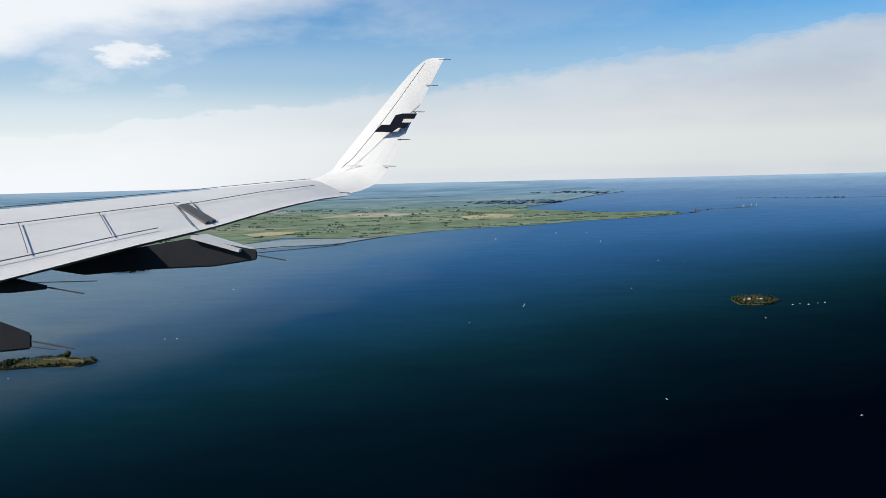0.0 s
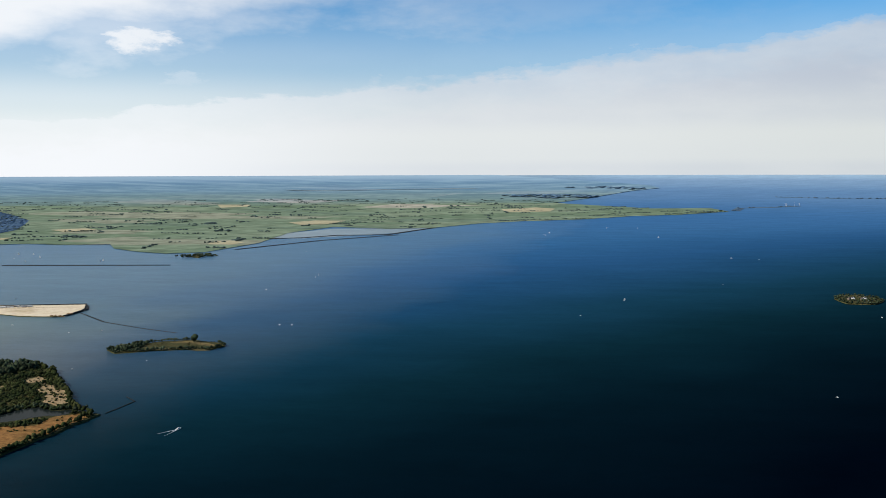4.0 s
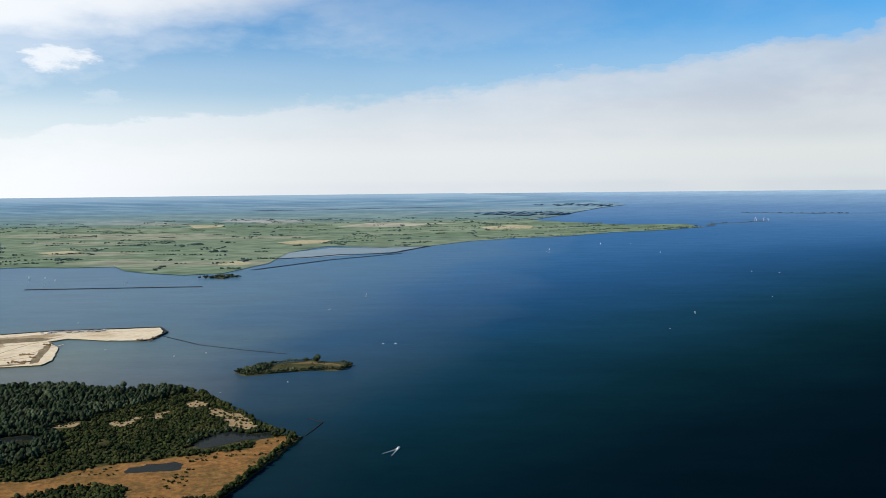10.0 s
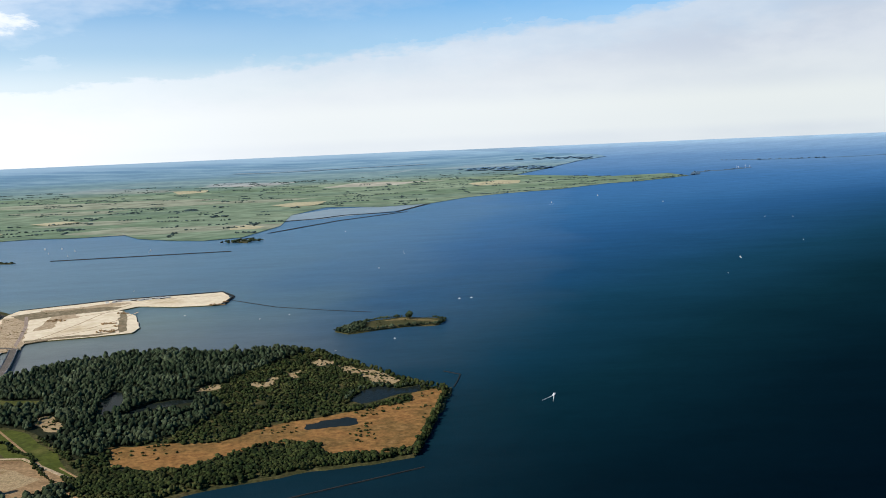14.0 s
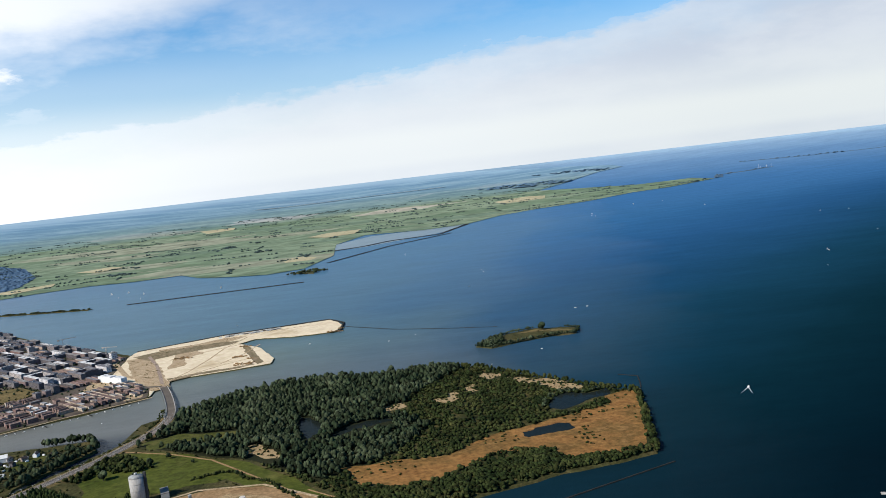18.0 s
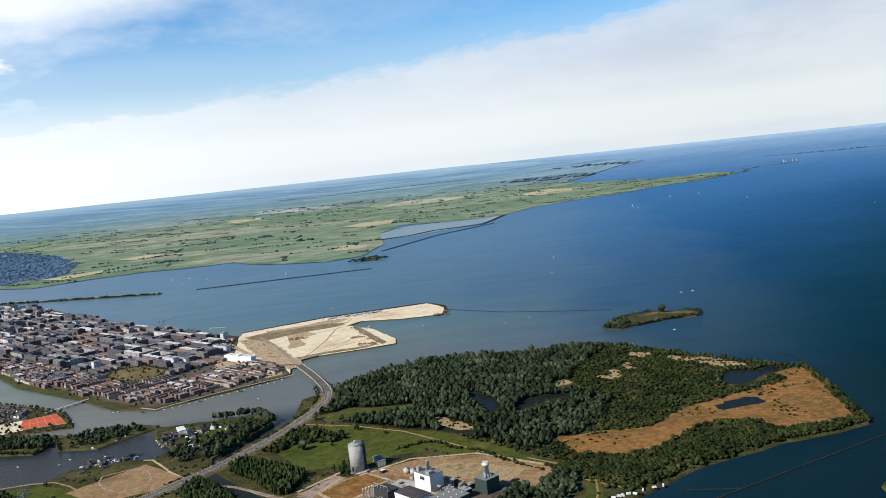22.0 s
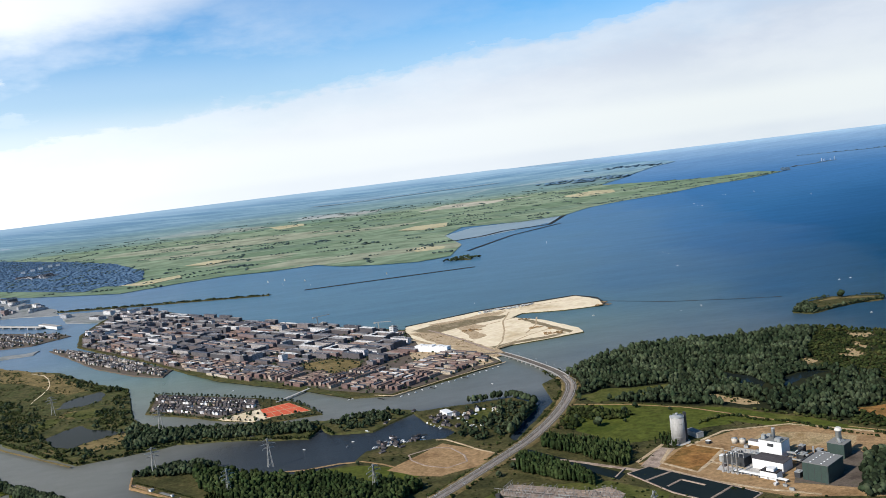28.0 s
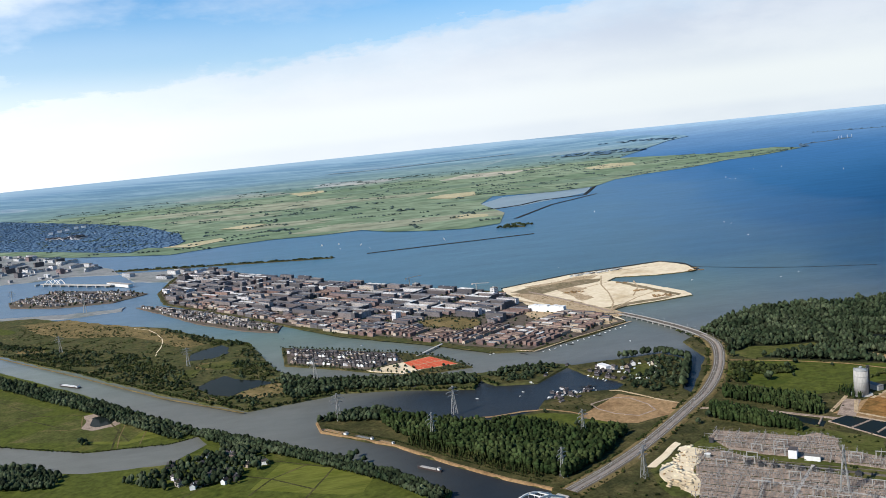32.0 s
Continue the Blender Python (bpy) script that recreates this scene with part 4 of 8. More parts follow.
def wood(name, spots, shapes, mat, label, category="wood", far=False, seed=1, smooth=False):
    """Many trees as one stand. spots: x, y, ground height, tree height, spread."""
    r = random.Random(seed)
    vv, ff, base = [], [], 0
    for x, y, z, h, w in spots:
        vs, fs = shapes[r.randrange(len(shapes))]
        a = r.uniform(0, 6.28)
        c, s = math.cos(a), math.sin(a)
        p = np.empty_like(vs)
        p[:, 0] = (vs[:, 0] * c - vs[:, 1] * s) * w
        p[:, 1] = (vs[:, 0] * s + vs[:, 1] * c) * w
        p[:, 2] = vs[:, 2] * h
        p += np.array(lay(x, y, z) if far else (x, y, z), dtype=np.float32)
        vv.append(p)
        ff.append(fs + base)
        base += len(vs)
    if not vv:
        return None
    v, f = np.concatenate(vv), np.concatenate(ff)
    me = bpy.data.meshes.new(name)
    me.vertices.add(len(v))
    me.vertices.foreach_set("co", v.ravel())
    me.loops.add(f.size)
    me.loops.foreach_set("vertex_index", f.ravel())
    me.polygons.add(len(f))
    me.polygons.foreach_set("loop_start", np.arange(0, f.size, 3, dtype=np.int32))
    me.update(calc_edges=True)
    if smooth:
        me.polygons.foreach_set("use_smooth", np.ones(len(f), dtype=bool))
    me.materials.append(mat)
    return tagged(new(name, me), label, category, "", "stuff")


def scatter(poly, step, seed, skip=(), thin=0.0, gaps=0.0):
    """Uneven places in an outline, clear of the outlines in skip."""
    r = random.Random(seed)
    xs, ys = [p[0] for p in poly], [p[1] for p in poly]
    out = []
    y = min(ys)
    while y < max(ys):
        x = min(xs)
        while x < max(xs):
            px, py = x + r.uniform(-0.55, 0.55) * step, y + r.uniform(-0.55, 0.55) * step
            keep = r.random() >= thin and noise.noise((px * 0.045, py * 0.045, seed)) > gaps - 1.0
            if keep and inside(px, py, poly) and not any(inside(px, py, s) for s in skip):
                out.append((px, py))
            x += step
        y += step
    return out


def along(line, step, seed, jitter=0.4):
    r = random.Random(seed)
    out = []
    for (x, y), (x2, y2) in zip(line, line[1:]):
        n = max(1, int(math.hypot(x2 - x, y2 - y) / step))
        out += [(x + (x2 - x) * k / n + r.uniform(-jitter, jitter), y + (y2 - y) * k / n + r.uniform(-jitter, jitter)) for k in range(n)]
    return out


def offset_line(line, d):
    out = []
    for i, (x, y) in enumerate(line):
        x0, y0 = line[max(0, i - 1)]
        x1, y1 = line[min(len(line) - 1, i + 1)]
        t = Vector((x1 - x0, y1 - y0)).normalized()
        out.append((x - t.y * d, y + t.x * d))
    return out


def grown(places, h0, h1, wide, seed, z=Z):
    r = random.Random(seed)
    out = []
    for x, y in places:
        h = r.uniform(h0, h1) * (1 + 0.18 * noise.noise((x * 0.03, y * 0.03, 5.0)))
        out.append((x, y, z, h, h * wide * r.uniform(0.8, 1.2)))
    return out


VIJF = [(-727, 600), (-719, 663), (-677, 702), (-630, 729), (-589, 727), (-546, 707), (-496, 713), (-466, 687), (-448, 659), (-415, 607), (-392, 570),
        (-375, 562), (-389, 501), (-404, 442), (-428, 435), (-460, 432), (-519, 413), (-560, 393), (-588, 434), (-580, 448), (-635, 528), (-667, 552), (-695, 574)]
TALL = [(-727, 600), (-719, 663), (-677, 702), (-630, 729), (-589, 727), (-546, 707), (-496, 713), (-480, 690), (-520, 640), (-545, 590), (-520, 545), (-545, 500), (-590, 470), (-635, 528), (-667, 552), (-695, 574)]
ROAD_LINE = [(-739, 775), (-727, 735), (-715, 688), (-711, 659), (-715, 626), (-737, 576), (-766, 530), (-793, 499), (-836, 454), (-870, 424), (-897, 404)]
ROAD_STRIP = [(-739, 775), (-727, 735), (-720, 690), (-722, 640), (-745, 580), (-775, 538), (-840, 465), (-905, 410), (-890, 396), (-830, 446), (-780, 495), (-758, 525), (-730, 572), (-706, 625), (-702, 665), (-718, 740), (-730, 778)]


def clear(x, y, south):
    """True away from the ponds and clearings, and from the low ground on their sunny south side."""
    return not any(inside(x, y + k * south / 3, q) for q in PONDS + CLEARINGS for k in (1, 2, 3))


open_ground = PONDS + CLEARINGS + [VIJF_BROWN, [(-719, 599), (-698, 613), (-679, 605), (-650, 601), (-649, 587), (-679, 582), (-708, 581)], GRASS_BELT, ROAD_STRIP]
tall = [p for p in scatter(TALL, 3.7, 11, open_ground) if clear(*p, 15.0)]
# painted shade between the crowns, laid under the whole stand
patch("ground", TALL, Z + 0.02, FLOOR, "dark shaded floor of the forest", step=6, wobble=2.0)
patch("ground", VIJF, Z + 0.01, material("marsh_floor", [(0.018, 0.021, 0.008), (0.036, 0.038, 0.014), (0.090, 0.072, 0.026)], 0.07, 0.95, 0.5, 1.2, fine=0.5), "dark marshy ground between the scrub", step=6, wobble=2.0)
wood("forest", grown(tall, 3.4, 6.2, 0.84, 1), SHAPES["round"], FOREST, "dense dark green broadleaf forest on the peninsula", "forest")
scrub = [p for p in scatter(VIJF, 3.1, 12, open_ground, 0.06, 0.42) if clear(*p, 7.0) and not inside(p[0], p[1], TALL)]
wood("scrub", grown(scrub, 1.6, 3.0, 1.25, 2), SHAPES["bush"], BUSH, "olive willow scrub covering the marshy peninsula", "scrub")
wood("scrub", grown([p for p in scatter(VIJF_BROWN, 4.4, 13, PONDS, 0.3, 1.22) if clear(*p, 6.0)], 0.7, 1.5, 1.5, 3), SHAPES["bush"], BUSH, "scattered low bushes in the reed bed", "bushes")
shore = along([(-496, 712), (-466, 687), (-448, 659), (-415, 607), (-392, 571), (-377, 562), (-390, 501), (-404, 444), (-428, 437), (-460, 434), (-519, 415), (-556, 396)], 2.2, 14, 1.6)
wood("trees", grown(shore, 2.4, 4.2, 0.95, 4), SHAPES["round"], BUSH, "fringe of willows along the lake shore", "trees")
wood("scrub", grown([q for k, pl in enumerate(CLEARINGS) for q in scatter(pl, 3.4, 160 + k, [], 0.35)], 0.7, 1.8, 1.2, 61), SHAPES["bush"], BUSH, "bushes spreading into the clearings", "bushes")
rim = [p for pl in PONDS[1:] for p in along([(x + (x - sum(q[0] for q in pl) / len(pl)) * 0.12, y + 2.5) for x, y in pl], 2.2, 15, 0.9)]
rim = [p for p in rim if clear(*p, 9.0) and not any(inside(*p, q) for q in PONDS)]
wood("trees", grown(rim, 1.8, 3.8, 0.95, 5), SHAPES["round"], FOREST, "willows leaning round the ponds", "trees")
low_reed = [(-500, 432), (-420, 440), (-440, 452), (-470, 470), (-520, 446), (-556, 440), (-590, 445), (-565, 405)]
wood("scrub", grown(scatter(low_reed, 2.8, 16, [VIJF_BROWN]), 1.8, 3.2, 1.2, 6), SHAPES["bush"], BUSH, "dense scrub along the southern shore", "scrub")
# woods by the road, the harbour and the station
wood("trees", grown(scatter([(-585, 433), (-578, 424), (-582, 409), (-595, 383), (-609, 385), (-600, 416)], 3.0, 49), 3.0, 5.4, 0.9, 49), SHAPES["round"], FOREST, "dark grove between the station and the dike bend", "trees")
ribbon("track", [(-596, 461), (-578, 440), (-571, 431), (-570, 415), (-574, 398), (-582, 378)], 0.9, Z + 0.16, DIRT, "pale path round the bend of the grassy dike", "track", deep=0.1)
wood("scrub", grown(scatter([(-752, 538), (-734, 578), (-720, 571), (-708, 556), (-696, 542), (-711, 534), (-727, 546), (-739, 531)], 2.5, 20, [ROAD_STRIP], 0.15), 1.8, 4.8, 1.0, 48), SHAPES["bush"] + SHAPES["round"], BUSH, "scrub and young trees beside the road bend", "scrub")
ribbon("track", [(-846, 532), (-829, 539), (-819, 533), (-813, 516), (-813, 504), (-826, 498), (-838, 508), (-845, 521), (-846, 532)], 0.9, Z + 0.16, GRAVEL, "pale vehicle loop worn into the building plot", "track", deep=0.1)
wood("trees", grown(scatter([(-768, 509), (-758, 524), (-743, 507), (-719, 482), (-728, 457), (-735, 455), (-752, 488)], 2.1, 21, [ROAD_STRIP, INTAKE]), 4.0, 6.0, 0.75, 7), SHAPES["poplar"] + SHAPES["round"][:2], POPLAR, "dark wood beside the road", "wood")
wood("trees", grown(scatter([(-704, 482), (-697, 492), (-686, 493), (-691, 475), (-700, 469)], 2.4, 22), 3.0, 4.4, 0.6, 8), SHAPES["poplar"], POPLAR, "clump of poplars before the silo", "trees")
wood("trees", grown(scatter([(-789, 475), (-783, 494), (-768, 475), (-753, 447), (-755, 436), (-773, 454)], 1.7, 23, [ROAD_STRIP, INTAKE]), 4.6, 6.2, 1.0, 9), SHAPES["poplar"], POPLAR, "square block of planted poplars", "wood")
wood("trees", grown(scatter([(-797, 611), (-764, 618), (-755, 592), (-779, 542), (-800, 538), (-812, 553)], 3.4, 24, [[(-801, 605), (-786, 609), (-775, 602), (-787, 579), (-800, 579), (-804, 589)]], 0.38), 1.8, 4.4, 0.95, 10), SHAPES["round"], FOREST, "trees over the small harbour camp", "trees")
wood("trees", grown(along([(-792, 628), (-760, 629), (-748, 603), (-765, 568), (-780, 540)], 2.2, 25, 1.5), 5.0, 6.8, 0.8, 11), SHAPES["round"], FOREST, "tall trees round the camp", "trees")
wood("trees", grown(scatter([(-895, 629), (-877, 642), (-850, 642), (-837, 626), (-872, 605), (-890, 604)], 3.2, 26, [], 0.35), 2.4, 4.4, 1.0, 12), SHAPES["round"], FOREST, "trees on the harbour spit", "trees")
wood("trees", grown(scatter([(-1053, 711), (-1025, 683), (-964, 658), (-903, 635), (-908, 614), (-966, 630), (-1012, 644), (-1041, 634), (-1050, 657)], 3.3, 27, [], 0.12), 3.0, 5.2, 0.95, 13), SHAPES["round"], FOREST, "wooded strip between channel and harbour", "wood")
wood("trees", grown(scatter([(-1025, 575), (-1008, 583), (-985, 580), (-966, 572), (-985, 560), (-1010, 568)], 2.6, 28), 3.6, 6.0, 0.9, 14), SHAPES["round"], FOREST, "old trees on the canal head", "trees")
pop = scatter([(-983, 563), (-945, 534), (-916, 515), (-883, 514), (-857, 483), (-843, 472), (-872, 437), (-895, 422), (-919, 448), (-945, 486), (-974, 530)], 2.35, 29, [MEADOW])
wood("trees", grown(pop, 4.8, 7.2, 1.15, 15), SHAPES["poplar"], POPLAR, "dense plantation of tall poplars", "plantation")
wood("trees", grown(scatter([(-970, 506), (-946, 475), (-921, 442), (-906, 426), (-904, 434), (-918, 452), (-945, 488), (-965, 517)], 1.9, 30, [], 0.1), 2.4, 4.0, 0.8, 16), SHAPES["poplar"], BUSH, "young planted trees along the canal", "trees")
wood("trees", grown(along([(-1018, 560), (-976, 516), (-946, 473), (-921, 440), (-902, 418)], 1.6, 31, 0.2), 1.0, 1.5, 0.9, 17), SHAPES["bush"], BUSH, "row of small trees on the canal quay", "trees")
CANAL_ROW = [(-1099, 587), (-1064, 552), (-1024, 510), (-980, 460), (-955, 421)]
wood("trees", grown(along([(x - 1, y - 1) for x, y in CANAL_ROW], 2.2, 32, 0.4) + along([(x - 4.5, y - 3.9) for x, y in CANAL_ROW], 1.7, 33, 0.4) + along([(x - 6.8, y - 5.9) for x, y in CANAL_ROW], 1.7, 35, 0.4), 3.6, 5.4, 0.85, 18), SHAPES["round"], FOREST, "double row of trees along the ship canal", "trees")
CANAL_W = [(-1317, 834), (-1243, 751), (-1181, 682), (-1128, 616), (-1102, 586)]
wood("trees", [q for k in range(6) for q in grown(along([(x - 2.4 * k, y - 2.1 * k) for x, y in CANAL_W], 2.8, 34 + k, 1.2), 2.6, 5.0, 0.95, 19 + k)], SHAPES["round"], FOREST, "broad tree belt along the ship canal", "trees")
wood("trees", grown(along([(-1330, 858), (-1450, 985), (-1700, 1250), (-2050, 1630)], 3.4, 40, 2.4), 3.0, 5.0, 1.0, 25), SHAPES["round"], FOREST, "tree belt along the far canal bank", "trees")
wood("trees", grown(scatter([(-1243, 560), (-1226, 570), (-1202, 560), (-1178, 534), (-1179, 517), (-1195, 518), (-1210, 524), (-1231, 529)], 3.2, 41), 3.4, 5.6, 0.95, 26), SHAPES["round"], FOREST, "dark grove beside the side channel", "trees")
wood("trees", grown(scatter([(-1137, 508), (-1119, 522), (-1103, 531), (-1081, 544), (-1066, 534), (-1051, 511), (-1066, 499), (-1068, 482), (-1090, 481), (-1113, 490)], 3.4, 42, [], 0.35), 3.0, 5.8, 0.9, 27), SHAPES["round"], FOREST, "garden trees round the farmsteads", "trees")
wood("trees", grown(scatter([(-1106, 585), (-1068, 557), (-1048, 530), (-1055, 518), (-1081, 544)], 2.9, 43), 3.0, 4.8, 0.95, 28), SHAPES["round"], FOREST, "trees at the mouth of the side channel", "trees")
wood("scrub", grown(along([(-1283, 647), (-1242, 617), (-1176, 578), (-1120, 571), (-1103, 579), (-1095, 560), (-1114, 532), (-1165, 536), (-1224, 564), (-1260, 587)][:5], 2.0, 44, 0.6), 0.8, 1.4, 1.4, 29), SHAPES["bush"], BUSH, "reed fringe of the side channel", "scrub")
wood("trees", grown(scatter([(-640, 380), (-621, 405), (-609, 414), (-603, 408), (-628, 363), (-646, 371)], 3.0, 45), 4.0, 6.6, 0.9, 55), SHAPES["round"], FOREST, "dark trees behind the turbine hall", "trees")
WORKS = [ROAD_STRIP, PLANT_YARD, [(-804, 448), (-796, 456), (-778, 444), (-760, 430), (-749, 431), (-744, 419), (-752, 405), (-737, 386), (-725, 370), (-713, 354), (-724, 341), (-735, 355), (-749, 377), (-775, 402), (-790, 414), (-802, 428)], [(-830, 407), (-819, 429), (-808, 430), (-802, 420), (-791, 402), (-776, 382), (-762, 368), (-741, 345), (-729, 331), (-739, 317), (-846, 363)], [(-846, 415), (-827, 433), (-820, 440), (-811, 431), (-821, 426), (-830, 408), (-838, 380), (-846, 387), (-850, 395)], [(-851, 420), (-824, 448), (-822, 444), (-847, 418)], DIRT_PLOT, GRASS_BELT, VIJF, INTAKE, MEADOW, [(-731, 436), (-716, 442), (-695, 404), (-692, 386), (-712, 395)]]
wood("scrub", grown([q for q in scatter(SOUTH, 5.2, 46, WORKS, 0.35, 0.95) if q[1] > 335 and q[0] > -960], 0.5, 1.5, 1.4, 56), SHAPES["bush"], BUSH, "low bushes and rank weeds on the rough ground", "scrub")
wood("tufts", grown(scatter([(-811, 934), (-786, 940), (-760, 861), (-733, 774), (-747, 766), (-764, 791), (-788, 858)], 4.0, 98, [], 0.45, 0.9) + scatter([(-786, 976), (-750, 981), (-714, 998), (-691, 992), (-704, 975), (-739, 956), (-778, 947)], 5.0, 99, [], 0.5, 0.95), 0.2, 0.7, 2.4, 64, 1.25), SHAPES["bush"], DRY, "weedy tufts on the driven sand", "weeds")
wood("spoil_heaps", [(x + dx, y + dy, 1.2, 0.8 + 0.5 * k, 3.2) for i, (x, y) in enumerate([(-754, 906), (-748, 902), (-746, 909), (-740, 902), (-683, 830), (-681, 836), (-676, 832), (-670, 828), (-669, 835), (-689, 870), (-686, 873), (-681, 871), (-672, 856), (-689, 928), (-682, 924), (-595, 945), (-591, 948), (-584, 943), (-583, 960)]) for k, (dx, dy) in enumerate(((0, 0), (2.2, 0.8), (-1.6, 1.4)))], SHAPES["bush"], DIRT, "brown spoil heaps and stacked site material on the sand", "spoil heaps")
wood("scrub", grown(along([(-667, 506), (-651, 512), (-642, 509), (-632, 493), (-619, 483), (-610, 465), (-600, 450), (-591, 437)], 1.8, 48, 0.8), 1.0, 2.6, 1.1, 59), SHAPES["bush"], BUSH, "hedge and ditch growth along the meadow", "hedge")
park_growth = scatter([(-1399, 1150), (-1282, 1060), (-1198, 992), (-1136, 895), (-1098, 860), (-1078, 775), (-1060, 721), (-1025, 688), (-1041, 634), (-1074, 630), (-1142, 703), (-1236, 817), (-1358, 958)], 4.2, 97, [[(-1122, 708), (-1113, 728), (-1103, 737), (-1091, 721), (-1055, 694), (-1066, 689), (-1081, 680), (-1092, 669), (-1106, 681)], [(-1145, 811), (-1144, 840), (-1132, 854), (-1120, 865), (-1111, 850), (-1107, 826), (-1121, 810)]], 0.2, 0.98)
wood("scrub", grown(park_growth, 0.5, 1.7, 1.6, 63), SHAPES["bush"], material("olive_scrub", [(0.026, 0.036, 0.014), (0.050, 0.060, 0.024), (0.086, 0.086, 0.036)], 0.05, 0.95, 0.6, 2.0, island=0.5), "olive reed and young willow spread over the park", "scrub")
verge = [q for d in (-6.0, -7.2, 6.4) for q in along(offset_line(ROAD_LINE[2:], d), 2.6, 77 + int(d * 10), 1.0)]
wood("scrub", grown([q for k, q in enumerate(verge) if noise.noise((q[0] * 0.05, q[1] * 0.05, 2.0)) > -0.15], 0.6, 2.0, 1.2, 62), SHAPES["bush"], BUSH, "bushes along the road embankment", "bushes")
# the park
wood("scrub", grown(scatter([(-1399, 1140), (-1337, 1134), (-1280, 1069), (-1210, 1006), (-1168, 940), (-1136, 880), (-1156, 872), (-1181, 904), (-1194, 935), (-1237, 972), (-1299, 1007), (-1344, 1047)], 7.0, 47, [], 0.4, 0.9), 0.5, 1.2, 1.5, 57), SHAPES["bush"], BUSH, "low gorse clumps on the dry heights", "scrub")
PARK_PONDS = [[(-1122, 708), (-1113, 728), (-1103, 737), (-1091, 721), (-1055, 694), (-1066, 689), (-1081, 680), (-1092, 669), (-1106, 681)], [(-1145, 811), (-1144, 840), (-1132, 854), (-1120, 865), (-1111, 850), (-1107, 826), (-1121, 810)]]
rng = random.Random(3)
for i in range(26):
    x, y = rng.uniform(-1480, -1050), rng.uniform(640, 1180)
    if not inside(x, y, PARK) or not all(inside(x + dx, y + dy, PARK) for dx, dy in ((22, 0), (-22, 0), (0, 22), (0, -22))) or any(inside(x, y, q) for q in PARK_PONDS):
        continue
    w, d, a = rng.uniform(12, 34), rng.uniform(5, 11), rng.uniform(-1.0, -0.7)
    pl = [(x + w * math.cos(t) * math.cos(a) - d * math.sin(t) * math.sin(a), y + w * math.cos(t) * math.sin(a) + d * math.sin(t) * math.cos(a)) for t in [k * math.pi / 6 for k in range(12)]]
    patch("ground", pl, Z + 0.02 + 0.003 * i, (DRY, GRASS, DRY, PASTURE)[i % 4], "open grass between the park scrub", step=5, wobble=4.0)
ribbon("track", [(-1234, 1017), (-1214, 996), (-1201, 970), (-1189, 936), (-1185, 918), (-1182, 890), (-1182, 869), (-1180, 851)], 0.8, Z + 0.13, SAND, "winding pale path through the park", "track", deep=0.2)
ribbon("track", [(-1360, 945), (-1240, 805), (-1145, 690), (-1076, 620)], 1.4, Z + 0.13, DRY, "towpath along the park bank", "track", deep=0.2)
for k, pl in enumerate(([(-1382, 1020), (-1299, 945), (-1231, 899), (-1161, 814), (-1138, 761), (-1123, 709), (-1085, 666), (-1050, 657), (-1041, 637), (-1074, 632), (-1143, 707), (-1238, 819), (-1363, 966)], [(-1102, 793), (-1082, 792), (-1063, 722), (-1052, 690), (-1065, 680), (-1089, 709)], [(-1190, 985), (-1130, 897), (-1092, 857), (-1070, 771), (-1056, 724), (-1062, 716), (-1086, 784), (-1101, 837), (-1139, 879), (-1192, 965)])):
    wood("scrub", grown(scatter(pl, 2.9, 50 + k, PARK_PONDS, 0.2, 0.92), 0.9, 2.4, 1.3, 30 + k), SHAPES["bush"], BUSH, "rough scrub and young trees of the park", "scrub")
    wood("trees", grown(scatter(pl, 5.6, 55 + k, PARK_PONDS, 0.3, 0.9), 2.2, 4.0, 0.95, 35 + k), SHAPES["round"], FOREST, "taller trees standing in the park scrub", "trees")
wood("trees", grown(along([(-1922, 1554), (-1521, 1216), (-1395, 1181), (-1282, 1065), (-1198, 1000), (-1130, 900), (-1093, 862), (-1071, 775), (-1053, 721), (-1025, 690), (-963, 665), (-900, 640), (-850, 645), (-831, 630), (-866, 596), (-894, 605), (-902, 626), (-911, 603), (-966, 627), (-1008, 640), (-1041, 630), (-1074, 625), (-1142, 698), (-1236, 812), (-1358, 953), (-1922, 1554)][15:25], 2.6, 58, 1.0), 1.4, 3.0, 1.1, 38), SHAPES["bush"], BUSH, "bushes along the park bank", "bushes")
# islands
land("island", [(-452, 354), (-450, 360), (-443, 365), (-429, 362), (-414, 357), (-402, 352), (-408, 344), (-422, 344), (-440, 349)], 0.8, PASTURE, "narrow green islet behind the breakwater", "island", 4, 1.2)
wood("bushes", grown(along([(-448, 360), (-438, 362), (-426, 359), (-410, 354), (-404, 350)], 1.7, 67, 0.8), 1.0, 2.6, 0.95, 60, 0.8), SHAPES["round"], BUSH, "willow bushes on the narrow islet", "bushes")
isle_line = [(-457, 771), (-439, 795), (-420, 810), (-393, 818), (-365, 806), (-355, 792), (-363, 774), (-395, 774), (-428, 765), (-445, 758)]
patch("ground", [(-432, 780), (-420, 798), (-395, 808), (-370, 800), (-372, 788), (-396, 784), (-418, 776)], 1.06, ROUGH, "rough grass in the middle of the islet", step=5, wobble=2.0)
patch("ground", [(-412, 806), (-395, 812), (-372, 801), (-361, 790), (-366, 786), (-384, 799), (-400, 803)], 1.10, DRY, "pale grass bank on the far side of the islet", step=3, wobble=1.0)
wood("bushes", grown(scatter(isle_line, 4.6, 66, [], 0.45, 1.0), 0.6, 1.1, 1.5, 47, 1.0), SHAPES["bush"], BUSH, "low bushes on the islet", "bushes")
wood("bushes", grown(along(isle_line[4:] + isle_line[:4], 1.7, 60, 0.8), 1.8, 3.8, 1.0, 39, 1.0), SHAPES["round"], FOREST, "dark bushes ringing the islet", "bushes")
